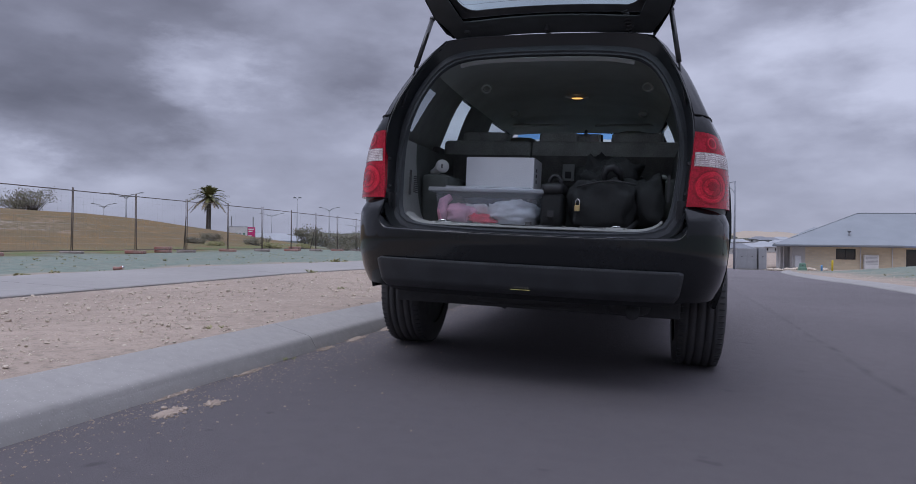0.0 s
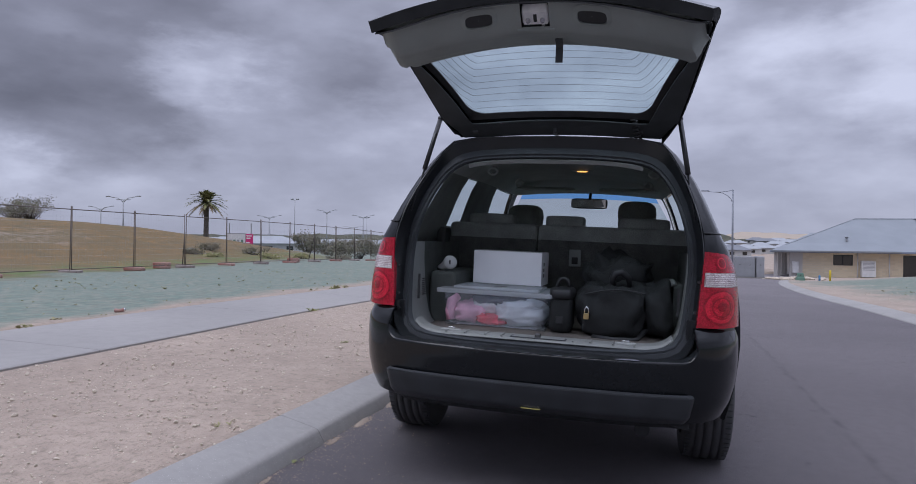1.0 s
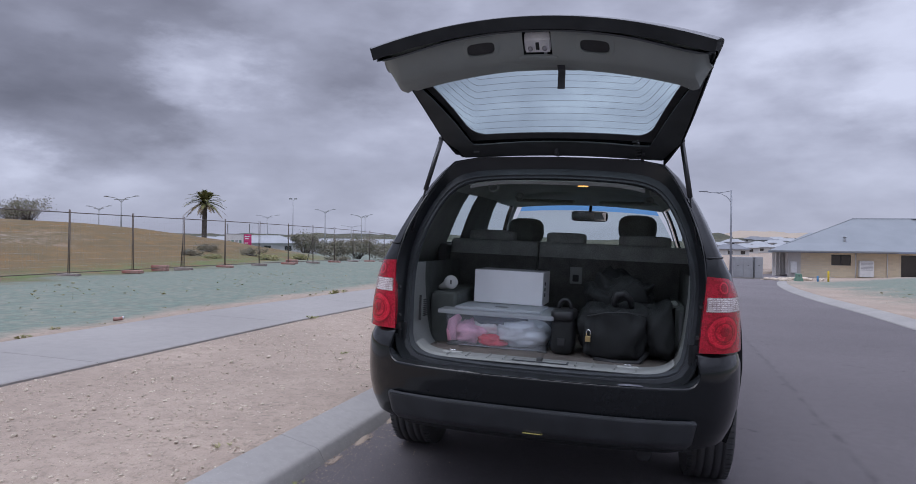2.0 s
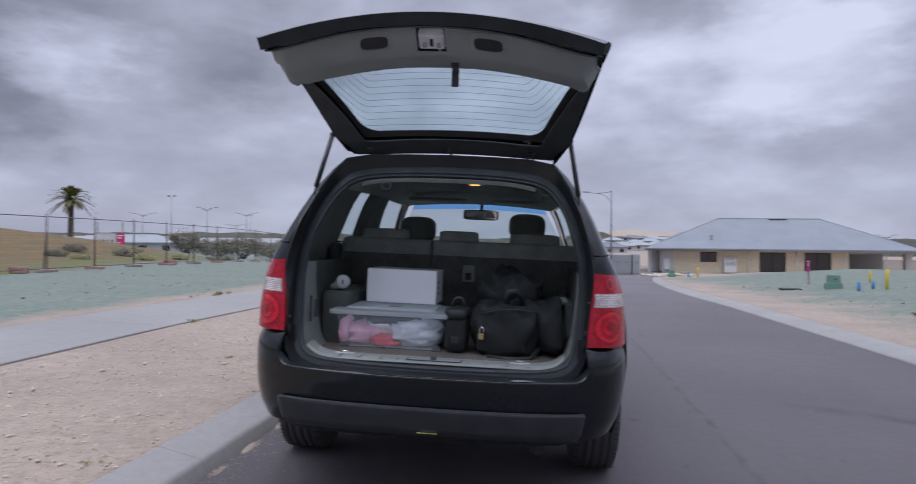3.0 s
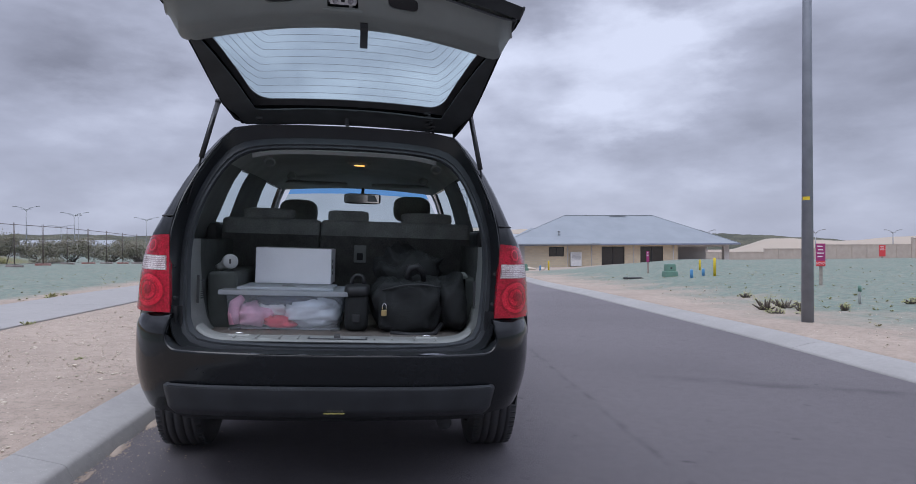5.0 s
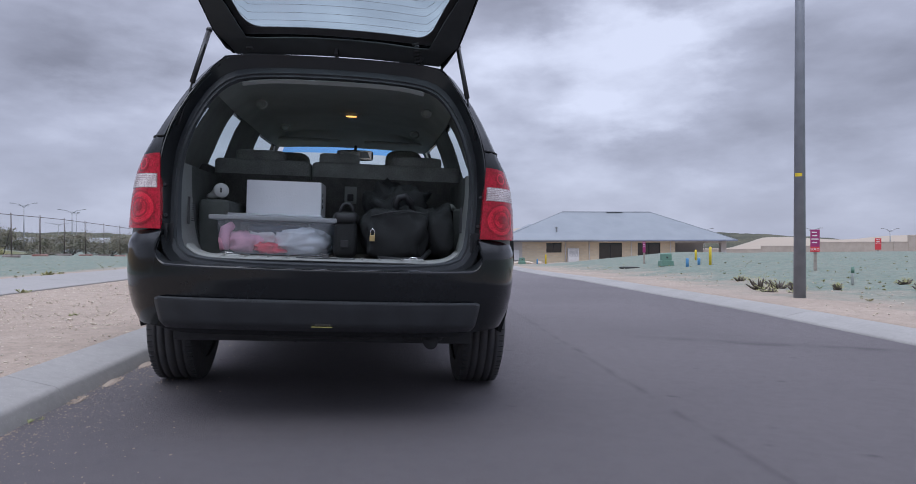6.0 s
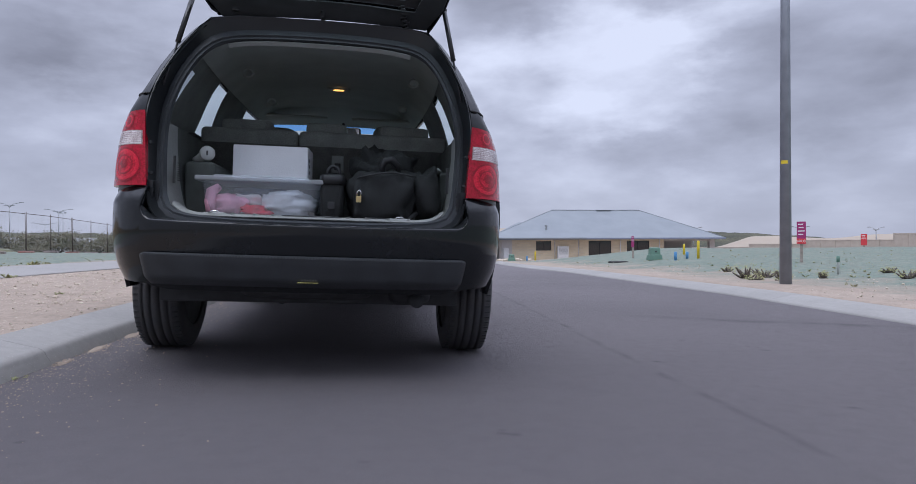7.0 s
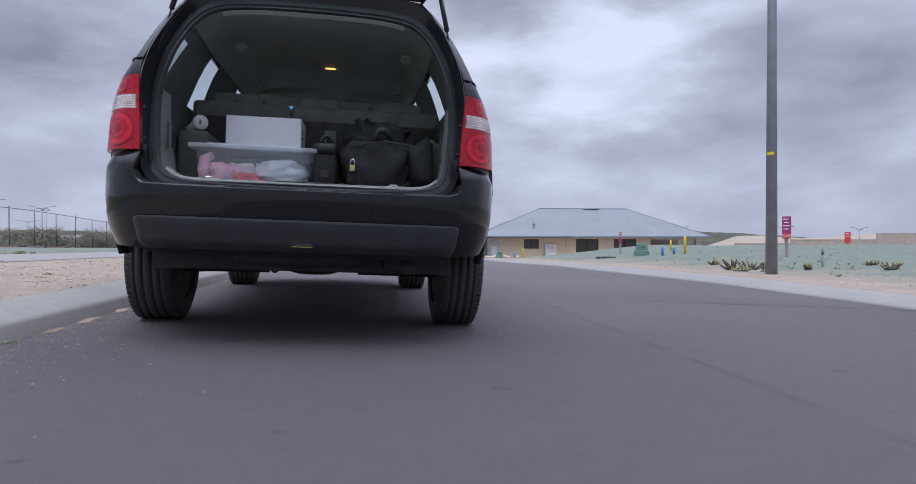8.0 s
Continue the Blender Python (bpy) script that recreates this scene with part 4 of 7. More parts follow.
def rear_opening():
    part("door_jamb", ring(EDGE_LOOP, 0.0, GUTTER_LOOP, gutter_deep), "paint_dull", CAR, "black painted jamb of the rear opening", solid=0.006)
    part("rubber_seal", merge(ring(GUTTER_LOOP, gutter_deep, SEAL_LOOP, lambda z: gutter_deep(z) - 0.012)), "seal_grey", CAR, "dark rubber seal round the rear opening", solid=0.01)
    part("opening_lip", ring(SEAL_LOOP, lambda z: gutter_deep(z) - 0.012, TRIM_LOOP, lambda z: gutter_deep(z) + 0.012), "seal_grey", CAR, solid=0.01)
    # light trim strips: over the top, and down the two sides
    def strip(u, v):
        z = 1.545 - 0.030 * abs(u) ** 4 - 0.016 * v
        return Vector((0.425 * u, open_y(z, gutter_deep(z) + 0.004 + 0.02 * v), z))
    part("headlining_edge", sheet(strip, span(-1, 1, 24), span(0, 1, 2)), "grey_trim", CAR, "pale headlining edge strip", smooth=True, solid=0.006)


rear_opening()


def gutter_screws():
    for side in (-1, 1):
        for z in (0.80, 0.87, 1.00):
            x = side * table(z, [(0.7, 0.655), (1.0, 0.682)])
            bm = bmesh.new()
            bmesh.ops.create_cone(bm, segments=12, radius1=0.009, radius2=0.006, depth=0.012, cap_ends=True)
            part("bump_stop", moved(bm, Matrix.Translation((x - side * 0.008, open_y(z, 0.035), z)) @ pose(0, 0, 0, 90, 0, 0)), "rubber", CAR)


gutter_screws()

# rear bumper


BUMP_PLAN = [(0.0, -1.118), (0.22, -1.114), (0.42, -1.100), (0.58, -1.072), (0.70, -1.022), (0.78, -0.955), (0.835, -0.86), (0.866, -0.74), (0.880, -0.60), (0.886, -0.50), (0.888, -0.42)]


def bumper_plan(u):
    """u from -1 to 1 round the bumper."""
    k = abs(u) * (len(BUMP_PLAN) - 1)
    i = min(int(k), len(BUMP_PLAN) - 2)
    t = k - i
    # a smooth curve through the plan's points
    a, p, q, b = (Vector(BUMP_PLAN[j]) for j in (max(i - 1, 0), i, i + 1, min(i + 2, len(BUMP_PLAN) - 1)))
    if i == 0:
        a = Vector((-b.x, b.y)) * 0.5 + Vector((0, q.y)) * 0.5
    v = 0.5 * (2 * p + (q - a) * t + (2 * a - 5 * p + 4 * q - b) * t * t + (3 * p - a - 3 * q + b) * t ** 3)
    return Vector((math.copysign(v.x, u) if u else 0.0, v.y))


def bumper_normal(u):
    e = 0.01
    a, b = bumper_plan(max(u - e, -1)), bumper_plan(min(u + e, 1))
    d = (b - a).normalized()
    return Vector((d.y, -d.x))


def bumper_top(u):
    a = abs(u)
    if a < 0.326:
        return 0.670 + 0.006 * (a / 0.326) ** 2
    if a < 0.374:
        q = (a - 0.326) / 0.048
        return 0.676 + 0.060 * (1 - math.sqrt(1 - q * q))
    return table(a, [(0.374, 0.736), (0.378, 0.812), (0.8, 0.815), (1.0, 0.80)])


def bumper_low(u):
    return table(abs(u), [(0, 0.388), (0.30, 0.390), (0.40, 0.412), (0.6, 0.418), (0.8, 0.45), (1, 0.51)])


def bumper_out(z):
    return table(z, [(0.34, -0.11), (0.37, -0.085), (0.42, -0.05), (0.48, -0.022), (0.55, -0.005), (0.62, 0.002), (0.70, 0.003), (0.750, 0.001), (0.762, -0.004), (0.80, -0.030), (0.82, -0.045)])


def bumper_point(u, v, out=0.0):
    lo, hi = bumper_low(u), bumper_top(u)
    z = lo + (hi - lo) * v
    p, n = bumper_plan(u), bumper_normal(u)
    sink = bumper_out(z)
    if z > 0.75:
        sink *= table(abs(u), [(0.40, 1.0), (0.6, 0.75), (0.75, 0.35), (0.9, 0.2)])
    o = sink + out - (0.005 * smoothstep(0.982, 1.0, v))
    return Vector((p.x + n.x * o, p.y + n.y * o, z))


BUMP_U = span(0, 0.326, 16) + [0.326 + 0.048 * q for q in (0.2, 0.4, 0.55, 0.7, 0.8, 0.88, 0.94, 0.98, 1.0)] + [0.378] + span(0.40, 1, 25)
BUMP_U = [-u for u in reversed(BUMP_U[1:])] + BUMP_U


def bumper():
    bar = part("rear_bumper", sheet(bumper_point, BUMP_U, span(0, 0.96, 22) + [0.98, 0.99, 1.0]), "paint", CAR, "black painted rear bumper, scuffed along its top edge", smooth=True, solid=0.012)
    # step pad between bumper and opening
    def shelf(u, v):
        a = bumper_point(u * 0.374, 1.0) + Vector((0, 0.004, -0.002))
        b = Vector((a.x * 0.96, min(-1.02 + 0.02 * abs(u) ** 4, -0.98), 0.672 + 0.03 * abs(u) ** 6))
        return a.lerp(b, v)
    part("step_pad", sheet(shelf, [u / 0.374 for u in BUMP_U if abs(u) <= 0.374], span(0, 1, 4)), "paint_dull", CAR, smooth=True)
    for side in (-1, 1):
        def corner(t, z):
            a = t * math.pi / 2
            return Vector((side * (0.645 + 0.205 * math.sin(a)), -0.975 + 0.27 * (1 - math.cos(a)), z))
        part("jamb_closing_panel", box(min(side * 0.63, side * 0.715), max(side * 0.63, side * 0.715), -0.945, -0.935, 0.58, 0.84), "paint_dull", CAR)
        part("corner_panel", sheet(corner, span(0, 1, 10), span(0.60, 0.84, 3)), "paint_dull", CAR, smooth=True)
        # the bumper's return into the opening
        def back_turn(v, k):
            lo, hi = bumper_low(0.378), bumper_top(0.378)
            a = bumper_point(0.378, (0.725 + 0.087 * v - lo) / (hi - lo))
            b = Vector((0.655, -0.962, a.z))
            p = a.lerp(b, k)
            return Vector((side * p.x, p.y, p.z))
        part("bumper_return", sheet(back_turn, span(0, 1, 6), span(0, 1, 4)), "paint", CAR, smooth=True)
    # textured lower valance
    def valance(u, v):
        a = u * 0.368
        z = 0.412 + 0.131 * v
        p, n = bumper_plan(a), bumper_normal(a)
        edge = smoothstep(1.0, 0.94, abs(u))
        o = table(z, [(0.41, -0.045), (0.44, -0.008), (0.51, 0.018), (0.532, 0.024), (0.543, 0.002)]) - 0.018 * (1 - edge)
        return Vector((p.x + n.x * o, p.y + n.y * o, z))
    val = part("valance", sheet(valance, span(-1, 1, 60), span(0, 1, 12)), "bumper_black", CAR, "textured dark grey lower bumper trim", smooth=True, solid=0.01)
    # fine ridged step along the valance's top
    ribs = []
    for i in range(120):
        u = -0.93 + 1.86 * i / 119
        p = valance(u, 0.93)
        ribs.append(box(p.x - 0.0026, p.x + 0.0026, p.y - 0.004, p.y + 0.02, p.z - 0.003, p.z + 0.004))
    tagged(part("tread_strip", merge(*ribs), "bumper_black", CAR), kind="stuff")
    # maker's plate: unreadable print over a yellow edge
    part("label_edge", box(-0.033, 0.050, -1.117, -1.100, 0.434, 0.4366), "label_yellow", val, "thin yellow edge of a worn label")
    part("label_print", merge(*[box(-0.018 + 0.011 * i, -0.011 + 0.011 * i, -1.1145, -1.100, 0.441, 0.448 + 0.002 * (i % 2)) for i in range(6)]), "label_bar", val)
    # scuffs
    def scuff(u, v):
        return shelf(0.508 + 0.077 * u, 0.02 + 0.36 * v * math.sqrt(max(1 - u * u, 0))) + Vector((0, -0.001, 0.003))
    part("scuff_mark", sheet(scuff, span(-1, 1, 10), span(0, 1, 2)), "scuff", bar, "bare scraped patch", smooth=True)
    chips = []
    for i in range(14):
        u = random.uniform(-0.26, 0.16)
        w = random.uniform(0.002, 0.014)
        chips.append(tube([bumper_point(a, 1.0) + Vector((0, 0, 0.0008)) for a in (u, u + w / 2, u + w)], random.uniform(0.0004, 0.0009), 5))
    tagged(part("paint_chips", merge(*chips), "scuff", bar), kind="stuff")


bumper()


def tail_lamps():
    for side in (1, -1):
        def surf(t, z, out=0.0):
            """A point on the lamp: t from 0 (inner edge) to 1 (outer edge round the corner)."""
            xi = table(z, [(0.80, 0.664), (0.83, 0.668), (1.135, 0.690)])
            yi = table(z, [(0.80, -0.995), (1.135, -0.958)])
            xo = table(z, [(0.80, 0.862), (0.95, 0.856), (1.06, 0.838), (1.135, 0.810)])
            a = t * math.pi / 2 * 0.96
            n = Vector((math.sin(a) * 0.75, -math.cos(a), 0)).normalized()
            x, y = xi + (xo - xi) * math.sin(a), yi + 0.27 * (1 - math.cos(a))
            p = Vector((x, y, z)) + n * (0.002 + out)
            p.x *= side
            return p
        def top(t):
            return table(t, [(0, 1.132), (0.5, 1.125), (0.8, 1.10), (1.0, 1.06)])
        def patch(t0, t1, z0, z1, out, nt=10, nz=10):
            return sheet(lambda t, v: surf(t, z0 + (min(z1, top(t)) - z0) * v, out), span(t0, t1, nt), span(0, 1, nz))
        def disc(tc, zc, r, out, rt=0.83):
            return sheet(lambda q, a: surf(min(max(tc + q * r * rt / 0.2 * math.cos(a), 0), 1), zc + q * r * math.sin(a), out + 0.001 * (1 - q * q)), [0.02, 0.2, 0.4, 0.6, 0.8, 0.95, 1.0], span(0, 2 * math.pi, 28))
        def ringlet(tc, zc, r0, r1, out, rt=0.83):
            k = 28
            verts = []
            for i in range(k):
                a = 2 * math.pi * i / k
                for r, o in ((r0, out), (r0 + (r1 - r0) * 0.5, out + 0.0006), (r1, out)):
                    verts.append(surf(min(max(tc + r * rt / 0.2 * math.cos(a), 0), 1), zc + r * math.sin(a), o))
            f = []
            for i in range(k):
                j = (i + 1) % k
                for q in (0, 1):
                    f.append((3 * i + q, 3 * i + q + 1, 3 * j + q + 1, 3 * j + q))
            return mesh_from(verts, f, smooth=True)
        shell = patch(0, 1, 0.815, 1.14, 0.0, 14, 16)
        if side < 0:
            bmesh.ops.reverse_faces(shell, faces=shell.faces[:])
        lamp = part("tail_lamp", shell, "lamp_red", CAR, "red and clear tail lamp", smooth=True, solid=0.03)
        # a clear band of reversing and turn lamps over the big round stop lamp
        part("clear_band", patch(0.04, 0.985, 0.985, 1.045, 0.0012, 12, 4), "lamp_clear", lamp, "clear faceted band", smooth=True)
        cells = []
        for r in range(7):
            for c in range(13):
                t, z = 0.060 + 0.070 * c, 0.988 + 0.0080 * r
                cells.append(sheet(lambda a, b: surf(a, b, 0.0023 if (r + c) % 2 else 0.0017), [t, t + 0.064], [z, z + 0.0058], smooth=False))
        tagged(part("fluting", merge(*cells), "lamp_clear_dark", lamp), kind="stuff")
        part("stop_lens", disc(0.36, 0.902, 0.072, 0.0012), "lamp_red_stop", lamp, "round bright red stop lens", smooth=True)
        part("lens_ring", ringlet(0.36, 0.902, 0.066, 0.0735, 0.0016), "lamp_red_deep", lamp, smooth=True)
        part("lens_ring", ringlet(0.36, 0.902, 0.052, 0.064, 0.0022), "lamp_red_bright", lamp, smooth=True)
        part("lens_ring", ringlet(0.36, 0.902, 0.036, 0.042, 0.0022), "lamp_red_deep", lamp, smooth=True)
        for a0, a1 in ((0.4, 1.3), (3.5, 4.6)):
            arc = sheet(lambda a, r: surf(min(max(0.36 + r * 0.83 / 0.2 * math.cos(a), 0), 1), 0.902 + r * math.sin(a), 0.0026), span(a0, a1, 10), [0.026, 0.030, 0.034])
            part("reflector", arc, "lamp_red_bright", lamp, smooth=True)
        part("bulb", disc(0.36, 0.905, 0.020, 0.0026), "lamp_red_deep", lamp, smooth=True)
        part("upper_lens", disc(0.36, 1.086, 0.034, 0.0012), "lamp_red_deep", lamp, "small round upper lens", smooth=True)
        part("lens_ring", ringlet(0.36, 1.086, 0.018, 0.025, 0.0018), "lamp_red_bright", lamp, smooth=True)


tail_lamps()


def wheel(x, y, side):
    hub = Matrix.Translation((x, y, 0.357)) @ pose(0, 0, 0, 0, 0, 0 if side > 0 else 180)
    # the tyre: a section turned round the axle, with grooves in the tread
    sec = [(-0.117, 0.235), (-0.122, 0.28), (-0.120, 0.31), (-0.112, 0.334), (-0.098, 0.347), (-0.078, 0.353)]
    grooves = [-0.060, -0.022, 0.022, 0.060]
    tread = [(-0.078, 0.353)]
    for g in grooves:
        tread += [(g - 0.005, 0.357 - 0.01 * g * g * 20), (g - 0.004, 0.349), (g + 0.004, 0.349), (g + 0.005, 0.357 - 0.01 * g * g * 20)]
    tread.append((0.078, 0.353))
    full = sec[:-1] + tread + [(-a, r) for a, r in reversed(sec[:-1])]
    k = 56
    verts, faces = [], []
    for i in range(k):
        a = 2 * math.pi * i / k
        for w, r in full:
            z = r * math.cos(a)
            flat = -0.3555
            zz = max(z, flat)
            bulge = 1 + 0.06 * smoothstep(-0.30, -0.357, z)
            verts.append((w * bulge, r * math.sin(a), zz))
    n = len(full)
    for i in range(k):
        j = (i + 1) % k
        for q in range(n - 1):
            faces.append((i * n + q, j * n + q, j * n + q + 1, i * n + q + 1))
    w = part("wheel", mesh_from([(0, 0, 0), (0.03, 0, 0), (0.03, 0.03, 0)], [(0, 1, 2)]), "steel", CAR)
    me = w.data
    bm = tube([(-0.09, 0, 0), (-0.085, 0, 0), (0.075, 0, 0), (0.09, 0, 0)], [0.225, 0.238, 0.238, 0.225], 32, ends=False)
    for s in range(5):
        a = 2 * math.pi * s / 5
        spoke = box(0.045, 0.075, -0.028, 0.028, 0.03, 0.23, 0.008)
        bm = merge(bm, moved(spoke, pose(0, 0, 0, math.degrees(a), 0, 0)))
    bm = merge(bm, tube([(0.0, 0, 0), (0.085, 0, 0)], 0.05, 20))
    bm.to_mesh(me)
    bm.free()
    w.matrix_basis = hub
    w["label"] = "alloy wheel with a black tyre"
    part("brake_shield", tube([(-0.105, 0, 0), (-0.10, 0, 0), (-0.06, 0, 0)], [0.236, 0.238, 0.20], 28), "dark_trim", w)
    part("tyre", mesh_from(verts, faces, smooth=True), "tyre", w, "worn black road tyre")
    shoulder = []
    for i in range(70):
        a = 2 * math.pi * i / 70
        for sx in (-1, 1):
            blk = box(sx * 0.093 - 0.013, sx * 0.093 + 0.013, -0.0035, 0.0035, 0.345, 0.3535)
            shoulder.append(moved(blk, pose(0, 0, 0, math.degrees(a), 0, 0)))
    tagged(part("tread_pattern", merge(*shoulder), "rubber", w), kind="stuff")


for sx in (-1, 1):
    wheel(sx * 0.805, 0.0, sx)
    wheel(sx * 0.805, 2.84, sx)


def underbody():
    part("floor_pan", box(-0.68, 0.68, -0.72, 3.5, 0.315, 0.40, 0.01), "rubber", CAR, "dark underbody")
    part("rear_panel", box(-0.62, 0.62, -1.02, -0.98, 0.43, 0.66, 0.008), "rubber", CAR)
    for sx in (-1, 1):
        part("wheel_liner", box(sx * 0.66 - 0.02, sx * 0.66 + 0.02, -0.55, 0.5, 0.40, 0.80, 0.01), "rubber", CAR)
        part("front_liner", box(sx * 0.66 - 0.02, sx * 0.66 + 0.02, 2.35, 3.35, 0.40, 0.80, 0.01), "rubber", CAR)
        part("suspension_arm", merge(rod((sx * 0.70, 0.0, 0.30), (sx * 0.25, 0.05, 0.30), 0.035, 10), rod((sx * 0.60, -0.10, 0.27), (sx * 0.60, -0.10, 0.55), 0.03, 10)), "rubber", CAR)
    part("spare_wheel_well", moved(soft_box(0.62, 0.55, 0.16, 5), Matrix.Translation((-0.02, -0.58, 0.415))), "rubber", CAR)
    part("differential", moved(soft_box(0.36, 0.30, 0.22, 3), Matrix.Translation((0, 0.05, 0.37))), "rubber", CAR)
    part("exhaust_muffler", moved(soft_box(0.22, 0.46, 0.14, 4), Matrix.Translation((0.45, -0.56, 0.385))), "rubber", CAR)
    part("exhaust_tip", tube([(0.47, -0.7, 0.355), (0.47, -0.94, 0.355)], 0.032, 16), "rubber", CAR, "dark exhaust pipe end")
    hook = [(-0.165, -0.60, 0.345), (-0.165, -0.62, 0.325), (-0.157, -0.63, 0.308), (-0.145, -0.63, 0.304), (-0.135, -0.625, 0.312), (-0.135, -0.61, 0.335)]
    part("tow_hook", tube(hook, 0.0065, 8), "rubber", CAR, "dark steel tow eye")


underbody()

# ---- tailgate ----
HINGE_Y, HINGE_Z, SWING = -0.60, 1.668, -85.0
GATE_TURN = Matrix.Translation((0.016, HINGE_Y, HINGE_Z + 0.014)) @ pose(0, 0, 0, SWING, 0, 0) @ Matrix.Translation((0, -HINGE_Y, -HINGE_Z))
GATE_Y = [(0.676, -1.036), (0.70, -1.044), (0.74, -1.053), (0.86, -1.062), (1.00, -1.052), (1.09, -1.030), (1.16, -0.995), (1.30, -0.908), (1.45, -0.805), (1.57, -0.712), (1.64, -0.640), (1.672, -0.602)]
GATE_W = [(0.655, 0.592), (0.70, 0.614), (0.80, 0.634), (0.90, 0.645), (1.09, 0.640), (1.16, 0.634), (1.30, 0.618), (1.45, 0.596), (1.57, 0.572), (1.64, 0.530), (1.672, 0.498)]
GATE_BOW = [(0.655, 0.098), (1.0, 0.088), (1.16, 0.078), (1.45, 0.045), (1.672, 0.018)]


def gate_point(u, z, inward=0.0):
    """On the tailgate's outer skin, shut: u from -1 to 1 across, z up; inward is the depth under the skin."""
    w = table(z, GATE_W)
    e = 0.012
    slope = (table(z + e, GATE_Y) - table(z - e, GATE_Y)) / (2 * e)
    n = Vector((0, 1, -slope)).normalized()
    return Vector((w * u, table(z, GATE_Y) + table(z, GATE_BOW) * u * u, z)) + n * inward


def gate_part(name, bm, mat, parent, label="", solid=0.0, smooth=None):
    bm.transform(GATE_TURN)
    return part(name, bm, mat, parent, label, smooth=smooth, solid=solid)


def tailgate():
    us = [-1, -0.985, -0.97, -0.95, -0.90] + span(-0.84, 0.84, 24) + [0.90, 0.95, 0.97, 0.985, 1]
    zs = [0.676, 0.684, 0.695, 0.71, 0.74, 0.80, 0.86, 0.93, 1.0, 1.05, 1.09, 1.125, 1.16, 1.20, 1.25, 1.30, 1.35, 1.40, 1.45, 1.50, 1.54, 1.57, 1.60, 1.64, 1.672]
    def hole(i, j):
        return 11 <= j < 22 and 3 <= i < len(us) - 4
    def fit_u(u, z):
        """Columns follow the edge of the glass."""
        e = min(table(z, [(1.115, 0.606), (1.596, 0.424)]) / table(z, GATE_W), 0.965)
        a = abs(u)
        return math.copysign(a * e / 0.95 if a <= 0.95 else e + (a - 0.95) / 0.05 * (1 - e), u)
    skin = sheet(lambda u, z: gate_point(fit_u(u, z), z), us, zs, hole)
    gate = gate_part("tailgate", skin, ["paint", "matte_black"], CAR, "raised tailgate, grey trim inside, glass with heater lines", solid=0.016, smooth=True)
    gate.modifiers["thickness"].material_offset_rim = 1
    # turned edge all round
    rim = [gate_point(u, 0.676) for u in us] + [gate_point(1, z) for z in zs[1:]] + [gate_point(u, 1.672) for u in reversed(us[:-1])] + [gate_point(-1, z) for z in reversed(zs[1:-1])]
    inner = [gate_point(u * 0.985, 0.684, 0.045) for u in us] + [gate_point(0.975, z, 0.045) for z in zs[1:]] + [gate_point(u * 0.97, 1.66, 0.010) for u in reversed(us[:-1])] + [gate_point(-0.975, z, 0.045) for z in reversed(zs[1:-1])]
    n = len(rim)
    gate_part("gate_edge", mesh_from(rim + inner, [(i, (i + 1) % n, n + (i + 1) % n, n + i) for i in range(n)], smooth=True), "matte_black", gate, solid=0.004)
    # pressed steel frame round the glass, dark
    def frame_hole(i, j):
        return 11 <= j < 22 and 3 <= i < len(us) - 4
    gate_part("inner_frame", sheet(lambda u, z: gate_point(fit_u(u, z) * (0.965 + 0.03 * (abs(u) <= 0.95)), 0.684 + (z - 0.676) * 0.975 if z < 1.1 else z, (0.048 + 0.012 * math.sin(math.pi * abs(u) ** 3)) * (1 - 0.78 * smoothstep(1.56, 1.66, z))), us, zs, frame_hole), "gate_frame", gate, "dark pressed frame", solid=0.006, smooth=True)
    # black band printed round the glass, the glass, and its heater lines
    def glass_point(u, z, depth):
        return gate_point(u * table(z, [(1.115, 0.614), (1.596, 0.432)]) / table(z, GATE_W), z, depth)
    w_glass = 1.0
    def band_hole(i, j):
        return 1 <= i < 15 and 1 <= j < 9
    gu, gz = [-w_glass, -w_glass + 0.06] + span(-0.85, 0.85, 12) + [w_glass - 0.06, w_glass], [1.115, 1.145] + span(1.19, 1.54, 6) + [1.57, 1.596]
    gate_part("glass_band", sheet(lambda u, z: glass_point(u, z, 0.020), gu, gz, band_hole), "rubber", gate, "black printed band round the glass", solid=0.004, smooth=True)
    for sx in (-1, 1):
        ru, rz = 0.13, 0.062
        arc = [(0.94 - ru + ru * math.sin(a), 1.57 - rz + rz * math.cos(a)) for a in span(0, math.pi / 2, 8)]
        fill = [glass_point(sx * u, z, 0.0205) for u, z in [(0.955, 1.578)] + arc]
        gate_part("band_corner", mesh_from(fill, [(0, k, k + 1) for k in range(1, len(fill) - 1)]), "rubber", gate, solid=0.004)
    gate_part("rear_window", sheet(lambda u, z: glass_point(u, z, 0.012), span(-w_glass, w_glass, 20), span(1.115, 1.596, 10)), "rear_glass", gate, "tinted rear glass with heater lines", smooth=True)
